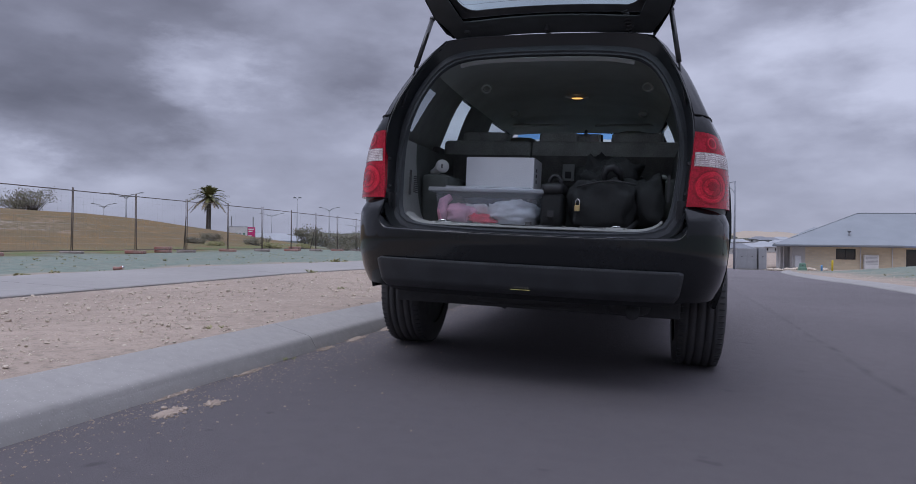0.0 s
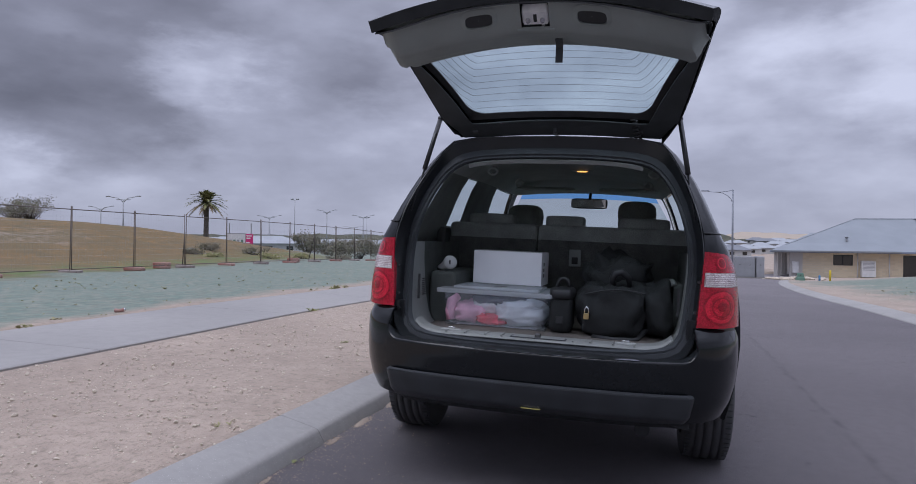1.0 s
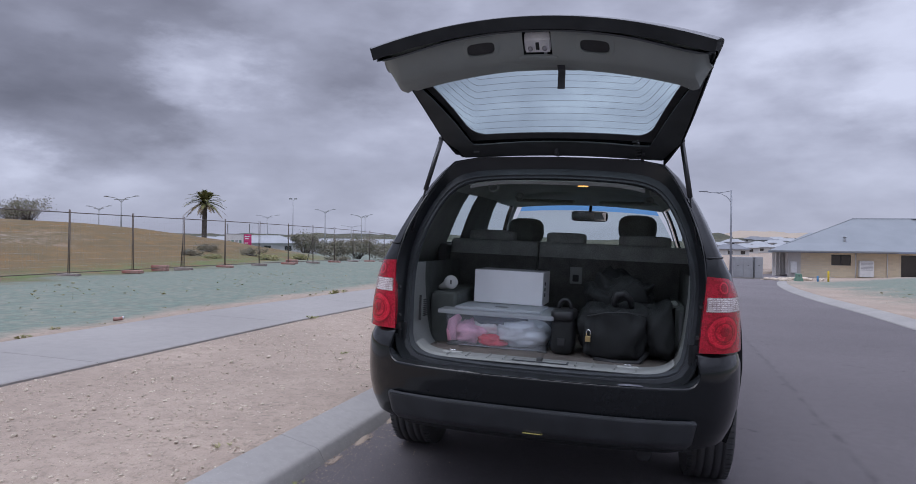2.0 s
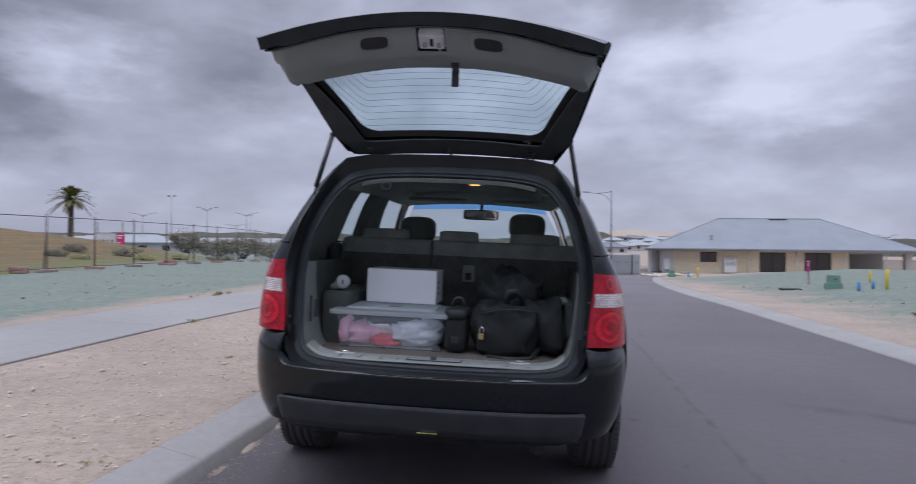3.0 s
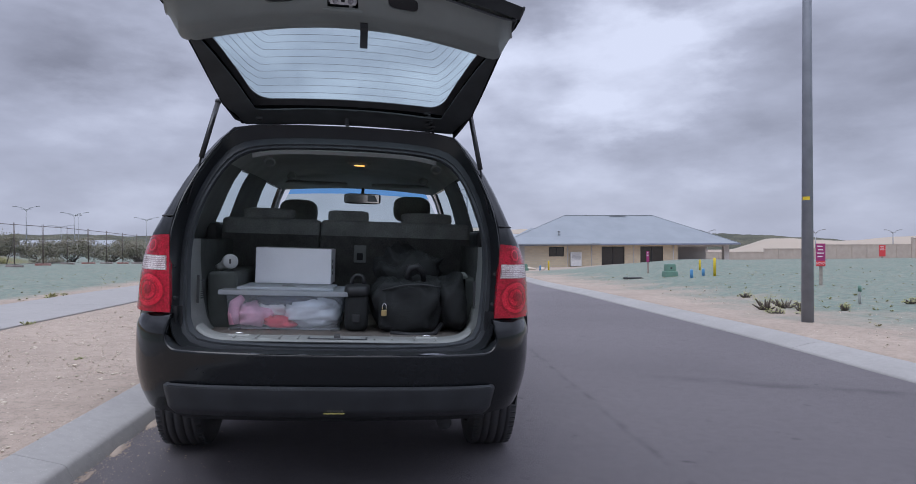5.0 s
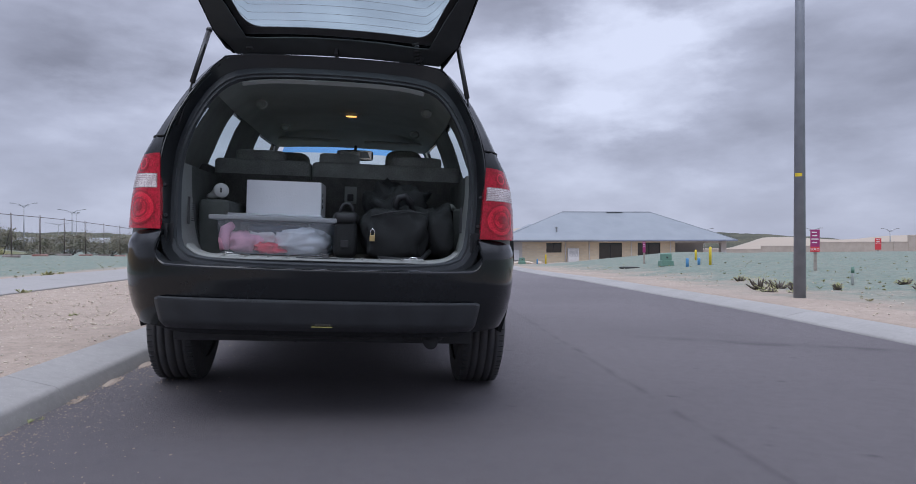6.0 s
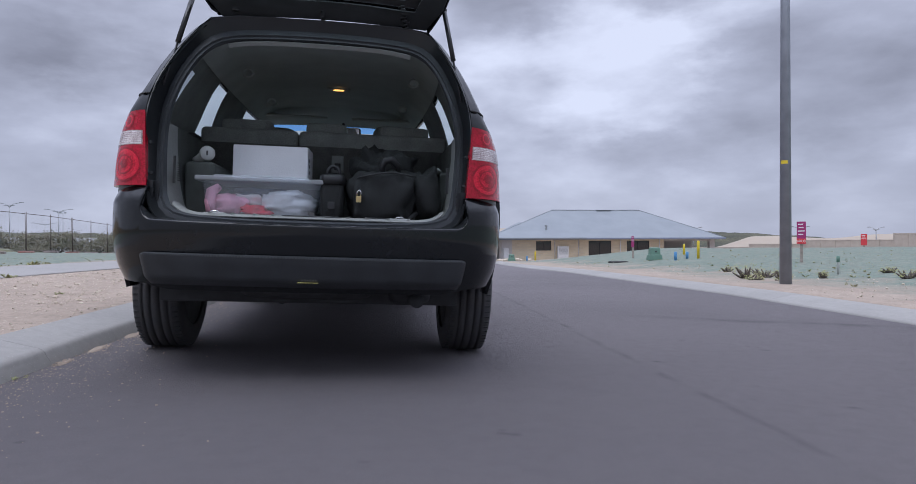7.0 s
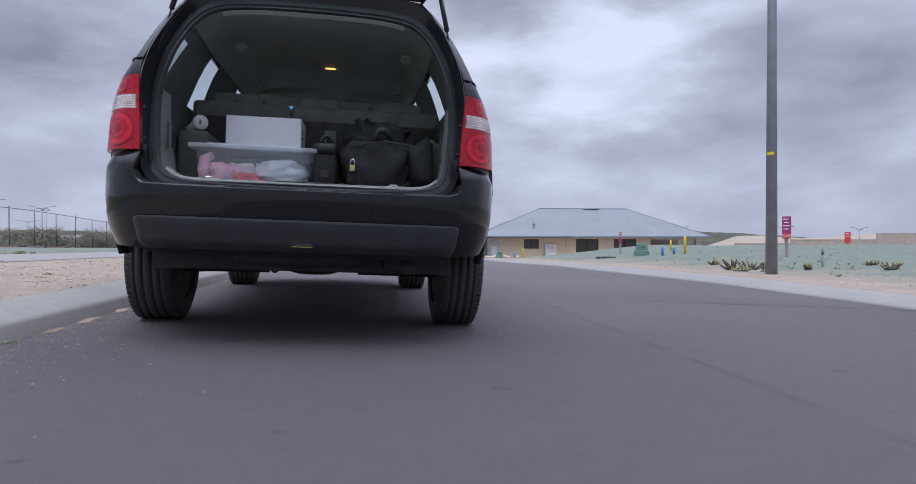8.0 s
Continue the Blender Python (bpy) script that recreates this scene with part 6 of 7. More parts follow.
def white_box():
    b = thing("cardboard_box", "plain white cardboard box standing on the clear tub", "box", CAR_FRAME @ Matrix.Translation((-0.250, -0.27, 0.903)) @ pose(0, 0, 0, 0, 0, -1.5))
    w, d, h = 0.372, 0.235, 0.176
    part("carton", box(-w / 2, w / 2, -d / 2, d / 2, 0, h, 0.003), "white_card", b, "plain white carton")
    part("lid_flap", box(-w / 2 + 0.008, w / 2 - 0.008, -d / 2 + 0.006, d / 2 - 0.006, h, h + 0.0015), "card_side", b)
    for z in (0.045, 0.075, 0.105):
        part("print_bar", box(w / 2, w / 2 + 0.0015, -0.06, -0.035, z, z + 0.018), "seal_grey", b)


white_box()


def bags():
    hold = thing("duffel_bag", "large black nylon duffel bag with a brass padlock", "bag", CAR_FRAME)
    def lump(x0, x1, y0, y1, z0, z1, p=3.0, fold=0.02, sag=0.0):
        """Slack cloth: a padded block that sags towards its back and right, creased by folds."""
        bm = padded(x0, x1, y0, y1, z0, z1, p, 0.1, 26)
        bm.normal_update()
        for v in bm.verts:
            c = v.co
            h = (c.z - z0) / (z1 - z0)
            q = Vector((c.x * 9, c.y * 9, c.z * 7))
            crease = 1 - abs(noise.noise(q)) * 3
            c += v.normal * (fold * (crease - 0.4) * smoothstep(0.02, 0.15, h) + fold * 0.6 * noise.noise(q * 2.7))
            c.z -= sag * smoothstep(0.2, 1.0, h) * (0.5 + noise.noise(Vector((c.x * 6, c.y * 5, 1.3))))
            c.z = max(c.z, z0)
        return bm
    part("main_pouch", lump(0.14, 0.53, -0.68, -0.30, 0.708, 0.985, 3.6, 0.022, 0.05), "bag", hold, "slack black main pouch")
    part("top_fold", lump(0.16, 0.50, -0.50, -0.08, 0.84, 1.145, 3.0, 0.03, 0.09), "bag", hold)
    part("side_pocket", lump(0.155, 0.465, -0.735, -0.60, 0.709, 0.950, 4.0, 0.022, 0.035), "bag", hold, "black front pocket")
    zip_pts = [(0.19 + 0.27 * t, -0.742 + 0.02 * abs(t - 0.5), 0.905 + 0.03 * math.sin(t * 2.6)) for t in span(0, 1, 12)]
    part("zip", tube(zip_pts, 0.004, 6), "bag_trim", hold)
    part("handle", tube([(0.315, -0.60, 0.93), (0.305, -0.61, 0.975), (0.318, -0.615, 1.005), (0.350, -0.61, 1.012), (0.380, -0.60, 0.985), (0.390, -0.58, 0.94)], [0.012, 0.016, 0.020, 0.020, 0.016, 0.012], 10), "bag_trim", hold, "padded carry handle")
    part("strap", tube([(0.23, -0.76, 0.712), (0.33, -0.775, 0.707), (0.43, -0.765, 0.712), (0.47, -0.70, 0.75)], 0.012, 8), "bag_trim", hold, "loose shoulder strap")
    lock = part("padlock", box(0.187, 0.211, -0.768, -0.756, 0.790, 0.818, 0.003), "brass", hold, "small brass padlock")
    part("shackle", tube([(0.191, -0.757, 0.820), (0.191, -0.757, 0.838), (0.200, -0.757, 0.848), (0.209, -0.757, 0.838), (0.209, -0.757, 0.820)], 0.003, 6), "chrome", lock)
    small = thing("camera_bag", "upright small black padded camera bag", "bag", CAR_FRAME)
    part("pouch", padded(0.018, 0.130, -0.72, -0.52, 0.708, 0.885, 5, 0.05, 12), "bag", small, "black padded pouch")
    part("flap", padded(0.014, 0.134, -0.73, -0.51, 0.865, 0.925, 4, 0.06, 10), "bag_trim", small, "black flap")
    part("buckle", box(0.055, 0.090, -0.731, -0.722, 0.755, 0.79, 0.003), "bag_trim", small)
    part("carry_loop", tube([(0.045, -0.62, 0.915), (0.048, -0.62, 0.945), (0.060, -0.62, 0.962), (0.075, -0.62, 0.966), (0.09, -0.62, 0.962), (0.102, -0.62, 0.945), (0.105, -0.62, 0.915)], 0.009, 8), "bag_trim", small)
    back = thing("backpack", "black backpack lying behind the duffel bag", "bag", CAR_FRAME)
    part("pack", lump(0.44, 0.602, -0.72, -0.10, 0.708, 0.985, 3.4, 0.02, 0.05), "bag", back)
    part("grey_cloth", crumpled(0.555, 0.605, -0.60, -0.50, 0.955, 0.985, 0.006), "seat", back, "pale bundled cloth")
    # a small white lamp on the ledge of the wheel arch
    torch = thing("worklight", "small white plastic work light on the trim ledge", "lamp", CAR_FRAME @ Matrix.Translation((-0.545, -0.52, 0.966)))
    body = tube([(-0.055, 0.02, 0.012), (-0.035, 0.015, 0.018), (-0.012, 0.008, 0.030), (0.004, 0.004, 0.038)], [0.012, 0.018, 0.024, 0.026], 14)
    part("body", body, "clip_white", torch, "tapered white body")
    head = tube([(0.004, 0.012, 0.044), (0.010, 0.0, 0.044), (0.016, -0.016, 0.044), (0.018, -0.022, 0.044)], [0.030, 0.036, 0.036, 0.030], 20)
    part("head", head, "clip_white", torch, "white round head")
    part("slot", box(0.012, 0.020, -0.025, -0.020, 0.034, 0.056), "dark_trim", torch)


bags()

# ---- across the road: pole, pillars, signs, house ----


def street_lamp(x, y, height, tag=None, base_r=0.095, top_r=0.055, away=-1):
    z = ground_z(x, y) - 0.02
    p = thing("street_lamp", "dark grey tapered steel street lamp on the verge", "street lamp", Matrix.Translation((x, y, z)), group="street lamps")
    pole = part("pole", tube([(0, 0, 0), (0, 0, height * 0.5), (0, 0, height)], [base_r, (base_r + top_r) / 2, top_r], 20), "pole_grey", p)
    arm = [(0, 0, height - 0.04), (away * 0.3, 0, height - 0.10), (away * 0.7, 0, height - 0.15), (away * 1.1, 0, height - 0.15), (away * 1.5, 0, height - 0.09)]
    part("arm", tube(arm, 0.022, 10), "pole_grey", p)
    part("brace", tube([(0, 0, height - 0.85), (away * 0.10, 0, height - 0.60), (away * 0.30, 0, height - 0.38), (away * 0.60, 0, height - 0.22), (away * 0.9, 0, height - 0.16)], 0.020, 8), "pole_grey", p)
    part("lantern", moved(soft_box(0.5, 0.2, 0.08, 4), Matrix.Translation((away * 1.62, 0, height - 0.07))), "pole_grey", p, "flat lamp head")
    if tag:
        part("yellow_tag", sheet(lambda a, z: Vector((base_r * 0.92 * math.sin(a), -base_r * 0.92 * math.cos(a), z)), span(-1.5, -0.15, 6), [tag - 0.024, tag + 0.024]), "yellow", pole, "small yellow pole tag")
    return p


street_lamp(6.222, 5.09, 7.6, 1.78, 0.082, 0.045)
street_lamp(6.10, 40.7, 5.42, None, 0.07, 0.045)


def mini_pillar(x, y, w=0.52, h=0.44):
    z = ground_z(x, y) - 0.01
    p = thing("service_pillar", "squat green enamelled electricity pillar on sand", "service pillar", Matrix.Translation((x, y, z)))
    verts = []
    for zz, k in ((0, 1.0), (0.17, 0.92), (0.18, 0.74), (h - 0.05, 0.70), (h - 0.01, 0.64), (h, 0.55)):
        verts.append((zz, k))
    bm = mesh_from([(sx * w / 2 * k, sy * w / 2 * 0.7 * k, zz) for zz, k in verts for sx, sy in ((-1, -1), (1, -1), (1, 1), (-1, 1))],
                   [(4 * i + a, 4 * i + (a + 1) % 4, 4 * i + 4 + (a + 1) % 4, 4 * i + 4 + a) for i in range(5) for a in range(4)] + [(20, 21, 22, 23)])
    part("cover", bm, "kiosk", p, "green pressed cover")
    part("lock_plate", box(-0.03, 0.03, -w * 0.275, -w * 0.255, 0.26, 0.31), "pit_dark", p)


mini_pillar(9.77, 17.6, 0.44, 0.42)
mini_pillar(8.75, 35.2, 0.42, 0.40)


def marker_post(x, y, h, r, mat, label, cap=None):
    z = ground_z(x, y) - 0.03
    p = thing("marker_post", label, "marker post", Matrix.Translation((x, y, z)), group="marker posts")
    part("post", tube([(0, 0, 0), (0, 0, h), (0, 0, h + r * 0.6)], [r, r, r * 0.55], 14), mat, p)
    if cap:
        part("cap", tube([(0, 0, h - 0.09), (0, 0, h + 0.02)], r * 1.25, 14), cap, p, "dark cap")


marker_post(10.65, 16.3, 0.56, 0.042, "yellow", "short yellow plastic marker post in mulch")
marker_post(11.35, 18.7, 0.40, 0.036, "yellow", "short yellow plastic marker post in mulch")
marker_post(9.75, 16.0, 0.28, 0.045, "blue", "stubby blue plastic marker post in mulch")
marker_post(10.5, 16.75, 0.22, 0.045, "blue", "stubby blue plastic marker post in mulch")
marker_post(8.86, 7.51, 0.33, 0.024, "clip_white", "white riser pipe with a dark cap", "kiosk")
marker_post(10.0, 34.5, 0.55, 0.05, "yellow", "short yellow plastic marker post in sand")
marker_post(9.6, 34.9, 0.30, 0.05, "blue", "stubby blue plastic marker post in sand")


def sale_sign(x, y, top, w, h, base=None, face="magenta", turn=0.0, lines=5):
    z = ground_z(x, y) - 0.05
    p = thing("sale_sign", "magenta sale sign with white print on a timber stake", "sign", Matrix.Translation((x, y, z)) @ pose(0, 0, 0, 0, 0, turn))
    part("stake", box(-0.035, 0.035, 0.012, 0.05, 0, top - h * 0.25, 0.004), "timber", p, "grey timber stake")
    board = part("board", box(-w / 2, w / 2, -0.012, 0.012, top - h, top, 0.003), face, p, "printed magenta board")
    for i in range(lines):
        zz = top - h * (0.10 + 0.15 * i)
        ww = w * (0.36, 0.30, 0.38, 0.33, 0.28, 0.36)[i % 6]
        part("print_line", box(-ww, ww * (0.6 + 0.4 * ((i * 7) % 3) / 2), -0.0165, -0.0125, zz - h * 0.045, zz), "sign_white", board)
    return p, board


sg, board = sale_sign(10.70, 11.25, 1.04, 0.20, 0.54, turn=-42, lines=4)
part("sold_panel", box(-0.10, 0.10, -0.017, -0.0125, 0.505, 0.63), "sign_red", board, "red panel")


def word(text, size, at, mat, parent):
    """Raised lettering as a mesh."""
    cu = bpy.data.curves.new("lettering", "FONT")
    cu.body, cu.size, cu.extrude, cu.align_x, cu.align_y = text, size, 0.001, "CENTER", "CENTER"
    tmp = bpy.data.objects.new("lettering", cu)
    scene.collection.objects.link(tmp)
    me = bpy.data.meshes.new_from_object(tmp.evaluated_get(bpy.context.evaluated_depsgraph_get()))
    bpy.data.objects.remove(tmp)
    me.materials.clear()
    me.materials.append(M[mat])
    ob = new("lettering", me)
    ob.parent, ob.matrix_basis = parent, at
    return ob


word("SOLD", 0.075, Matrix.Translation((0, -0.0185, 0.567)) @ pose(0, 0, 0, 90, 0, 0), "sign_white", board)
sale_sign(24.9, 27.0, 0.70, 0.27, 0.56, face="sign_red", turn=-35, lines=3)
sale_sign(10.0, 20.0, 0.86, 0.10, 0.40, turn=-28, lines=3)


def pit_cover(x, y):
    z = ground_z(x, y)
    p = thing("pit_cover", "flat dark rectangular pit cover in the mulch", "pit cover", Matrix.Translation((x, y, z)))
    part("frame", box(-0.28, 0.28, -0.2, 0.2, -0.03, 0.030, 0.01), "pit_dark", p)
    part("plate", box(-0.24, 0.24, -0.16, 0.16, 0.030, 0.038, 0.004), "pit_dark", p)


pit_cover(8.75, 18.2)


def brick_material():
    m = material("cream_brick", (0.55, 0.44, 0.27), 0.85)
    n, l = m.node_tree.nodes, m.node_tree.links
    br, tc, mp = n.new("ShaderNodeTexBrick"), n.new("ShaderNodeTexCoord"), n.new("ShaderNodeMapping")
    mp.inputs["Rotation"].default_value = (radians(90), 0, 0)
    l.new(tc.outputs["Object"], mp.inputs[0])
    l.new(mp.outputs[0], br.inputs["Vector"])
    br.inputs["Color1"].default_value, br.inputs["Color2"].default_value, br.inputs["Mortar"].default_value = (0.63, 0.535, 0.385, 1), (0.56, 0.472, 0.335, 1), (0.55, 0.49, 0.40, 1)
    br.inputs["Scale"].default_value, br.inputs["Brick Width"].default_value, br.inputs["Row Height"].default_value, br.inputs["Mortar Size"].default_value = 1.0, 0.48, 0.17, 0.012
    l.new(br.outputs[0], n["Principled BSDF"].inputs["Base Color"])
    return m


M["brick"] = brick_material()


def hip_roof(x0, x1, y0, y1, ze, zr, rx0, rx1, ry, thick=0.12, back=0.0):
    v = [(x0, y0, ze), (x1, y0, ze), (x1, y1, ze), (x0 + back, y1, ze), (rx0, ry, zr), (rx1, ry, zr)]
    low = [(a, b, c - thick) for a, b, c in v[:4]]
    f = [(0, 1, 5, 4), (1, 2, 5), (2, 3, 4, 5), (3, 0, 4), (6, 9, 8, 7), (0, 6, 7, 1), (1, 7, 8, 2), (2, 8, 9, 3), (3, 9, 6, 0)]
    return mesh_from(v + low, f)


def family_house():
    h = thing("house", "single-storey cream brick house with a pale hipped steel roof", "house")
    y, zf, zt = 62.0, -1.95, 0.48
    ops = [(17.05, 18.6, -0.63, 0.31, "window"), (22.45, 24.82, -1.80, 0.31, "door"), (26.46, 28.85, -1.80, 0.31, "door")]
    # front wall in pieces round its openings
    pieces, x = [], 14.6
    for a, b, z0, z1, _ in ops:
        pieces += [box(x, a, y, y + 0.24, zf, zt), box(a, b, y, y + 0.24, z1, zt)]
        if z0 > zf + 0.2:
            pieces.append(box(a, b, y, y + 0.24, zf, z0))
        x = b
    pieces.append(box(x, 30.4, y, y + 0.24, zf, zt))
    part("brick_wall", merge(*pieces), "brick", h, "cream brick wall")
    part("side_wall", merge(box(14.6, 14.84, y + 0.24, 73.5, zf, zt), box(30.16, 30.4, y + 0.24, 67, zf, zt), box(14.6, 35.9, 73.3, 73.5, zf, zt), box(30.4, 35.9, 67, 67.2, zf, zt)), "render_wall", h, "pale rendered wall")
    for a, b, z0, z1, kind in ops:
        fr = part("window" if kind == "window" else "sliding_door", merge(box(a, a + 0.07, y + 0.06, y + 0.13, z0, z1), box(b - 0.07, b, y + 0.06, y + 0.13, z0, z1), box(a, b, y + 0.06, y + 0.13, z1 - 0.07, z1), box(a, b, y + 0.06, y + 0.13, z0, z0 + 0.07), box((a + b) / 2 - 0.04, (a + b) / 2 + 0.04, y + 0.06, y + 0.13, z0, z1)), "frame_dark", h, "dark framed glazing")
        for p, q in ((a + 0.07, (a + b) / 2 - 0.04), ((a + b) / 2 + 0.04, b - 0.07)):
            part("pane", box(p, q, y + 0.09, y + 0.10, z0 + 0.07, z1 - 0.07), "house_glass", fr)
        if kind == "window":
            part("sill", box(a - 0.05, b + 0.05, y - 0.04, y + 0.06, z0 - 0.07, z0), "brick", fr)
    # downpipes, unit and meter box
    for x in (18.95, 21.4, 25.75, 29.9):
        part("downpipe", rod((x, y - 0.06, zf), (x, y - 0.06, zt), 0.045, 8), "white_metal", h, "pale downpipe")
    unit = part("air_conditioner", box(19.15, 20.25, y - 0.45, y - 0.05, -1.6, -0.22, 0.03), "white_metal", h, "white outdoor air-conditioner unit")
    for i in range(7):
        part("louvre", box(19.24, 20.16, y - 0.462, y - 0.452, -1.0 + 0.115 * i, -0.95 + 0.115 * i), "cabinet_grey", unit)
    part("meter_box", box(13.75, 14.25, y - 0.2, y, -1.35, -0.35, 0.02), "white_metal", h, "white meter box")
    # porch end towards the street
    part("porch_wall", box(13.55, 14.6, y, y + 0.24, zf, zt), "render_wall", h, "pale rendered porch wall")
    for xx, yy in ((12.32, 62.1), (12.86, 63.4), (13.40, 64.7), (13.90, 66.0)):
        part("porch_column", box(xx, xx + 0.24, yy, yy + 0.24, zf, zt), "render_wall", h, "rendered column")
    # alfresco at the far end
    part("alfresco_column", box(35.35, 35.9, 62.0, 62.5, zf, zt), "render_wall", h, "rendered column")
    part("beam", box(30.4, 35.9, 62.02, 62.2, zt - 0.22, zt), "render_wall", h)
    part("dark_door", box(30.42, 30.9, 66.9, 66.98, zf, 0.2), "frame_dark", h)
    roof = part("roof", merge(hip_roof(11.9, 36.6, 61.3, 74.5, 0.62, 3.62, 20.3, 30.2, 67.9, back=2.5), hip_roof(11.9, 22.0, 61.0, 70.0, 0.64, 2.25, 16.0, 17.6, 65.4, back=1.75)), "roof_steel", h, "pale grey corrugated steel roof")
    part("ridge_cap", merge(tube([(20.3, 67.9, 3.64), (30.2, 67.9, 3.64)], 0.05, 8), tube([(20.3, 67.9, 3.63), (11.9, 61.3, 0.63)], 0.035, 8), tube([(30.2, 67.9, 3.63), (36.6, 61.3, 0.63)], 0.035, 8)), "roof_steel", roof)
    part("ridge_vent", box(25.2, 27.0, 67.6, 68.2, 3.58, 3.67, 0.03), "roof_steel", roof)
    part("gutter", box(11.8, 36.7, 61.16, 61.30, 0.46, 0.62, 0.02), "gutter", h, "blue-grey gutter and fascia")
    part("eave_lining", box(12.0, 36.5, 61.3, 62.0, 0.44, 0.47), "render_wall", h)
    for x, z in ((18.4, 1.55), (19.9, 0.95)):
        part("roof_vent", merge(rod((x, 63.2, z - 0.3), (x, 63.2, z + 0.25), 0.09, 10), rod((x, 63.2, z + 0.25), (x, 63.2, z + 0.36), 0.16, 10)), "galv", roof, "small roof flue")


family_house()


def boundary_wall():
    """A panel wall behind the lots, level in runs, with a step between the runs."""
    w = thing("boundary_wall", "stepped pale limestone-coloured panel wall", "wall", kind="structure")
    y = 80.0
    for x0, x1, top in ((38.0, 50.5, -0.68), (50.5, 58.6, -0.29), (58.6, 71.6, 0.21), (71.6, 96.0, 1.07)):
        n = round((x1 - x0) / 2.25)
        step = (x1 - x0) / n
        for i in range(n):
            x = x0 + step * i
            part("wall_panel", box(x + 0.06, x + step - 0.06, y - 0.04, y + 0.04, -2.6, top), "wall_panel", w)
            part("wall_post", box(x - 0.06, x + 0.06, y - 0.09, y + 0.09, -2.6, top + 0.03), "wall_panel", w)
            part("wall_cap", box(x + 0.06, x + step - 0.06, y - 0.07, y + 0.07, top - 0.1, top + 0.012), "wall_panel", w)


boundary_wall()


def cabinets():
    z = ground_z(7, 41.6)
    for x0, x1, y, h in ((6.35, 7.55, 41.6, 1.34), (7.6, 8.05, 41.4, 1.36)):
        c = thing("switch_cabinet", "grey weathered utility cabinet standing on sand", "utility cabinet", Matrix.Translation((x0, y, z)), group="utility cabinets")
        w = x1 - x0
        part("body", box(0, w, 0, 0.8, 0.05, h, 0.02), "cabinet_grey", c)
        part("plinth", box(-0.03, w + 0.03, -0.03, 0.83, 0, 0.08), "concrete", c)
        n = 2 if w > 1 else 1
        for i in range(n):
            d = part("door", box(0.02 + w / n * i, w / n * (i + 1) - 0.02, -0.02, 0.0, 0.12, h - 0.06, 0.006), "cabinet_grey", c)
            part("handle", box(w / n * (i + 0.5) - 0.04, w / n * (i + 0.5) + 0.04, -0.04, -0.02, h * 0.6, h * 0.6 + 0.03), "pit_dark", d)


cabinets()


def rubble():
    bms = []
    for i in range(60):
        x, y = random.gauss(9.2, 0.7), random.gauss(39.0, 1.5)
        r = random.uniform(0.05, 0.22)
        bms.append(moved(soft_box(r * 2, r * 1.6, r, 2.5, 4, 0.3, i), Matrix.Translation((x, y, ground_z(x, y) + r * 0.3))))
    tagged(part("rubble", merge(*bms), "stone"), "small heap of builder's rubble on sand", "rubble", kind="stuff")


rubble()

# ---- distance ----


def far_ridge(name, label, az0, az1, dist, tops, mat, depth=60.0, rough=1.0, base=-3.2):
    """A long low hill, seen between two bearings; tops are its heights from one end to the other."""
    n, m = 90, 10
    def pt(u, v):
        az = radians(az0 + (az1 - az0) * u)
        d = dist + depth * (v - 0.4)
        k = u * (len(tops) - 1)
        i = min(int(k), len(tops) - 2)
        t = k - i
        t = t * t * (3 - 2 * t)
        top = tops[i] + (tops[i + 1] - tops[i]) * t
        x, y = 0.4 + d * math.sin(az), -4 + d * math.cos(az)
        shape = math.sin(min(v / 0.8, 1) * math.pi / 2) if v < 0.8 else 1 - (v - 0.8) * 2
        z = base + (top - base) * shape + rough * shape * noise.noise(Vector((x * 0.06, y * 0.06, 1))) + 0.4 * rough * shape * noise.noise(Vector((x * 0.3, y * 0.3, 5)))
        return Vector((x, y, z))
    bm = sheet(pt, span(0, 1, n), span(0, 1, m))
    bmesh.ops.recalc_face_normals(bm, faces=bm.faces)
    return tagged(part(name, bm, mat, smooth=True), label, "hill", kind="structure")


far_ridge("dune_hill", "bare pale sand dune in the distance", 27.5, 62, 190, [-2.6, 0.7, 0.3, 1.3, 1.0, 0.8, 0.6, 0.4, 0.2], "dune", 50, 0.5)
far_ridge("scrub_hill", "dark scrub-covered hill in the distance", 21.0, 37.0, 260, [1.0, 2.0, 2.6, 2.4, 0.9, -0.8], "scrub", 60, 1.0)
far_ridge("dune_hill", "bare sand dune above distant houses", 4.5, 17.0, 620, [6.0, 9.3, 12.4, 12.2, 10.4, 9.8, 8.0, 4.0], "dune", 130, 1.2)
far_ridge("scrub_hill", "scrub along the foot of the distant dune", 3.0, 19.0, 505, [1, 4.0, 4.6, 5.4, 5.0, 4.4, 2.0], "scrub", 160, 1.2)
far_ridge("scrub_hill", "dark scrub on the shoulder of the distant dune", 3.6, 7.6, 600, [5.5, 8.5, 9.6, 6.0], "scrub", 60, 1.0)
far_ridge("tree_line", "dark line of distant trees and scrub", -62, 5, 380, [3.0, 3.4, 2.6, 3.6, 3.0, 3.4, 4.0, 3.6, 2.8, 2.0, 0.8], "scrub", 60, 1.9)


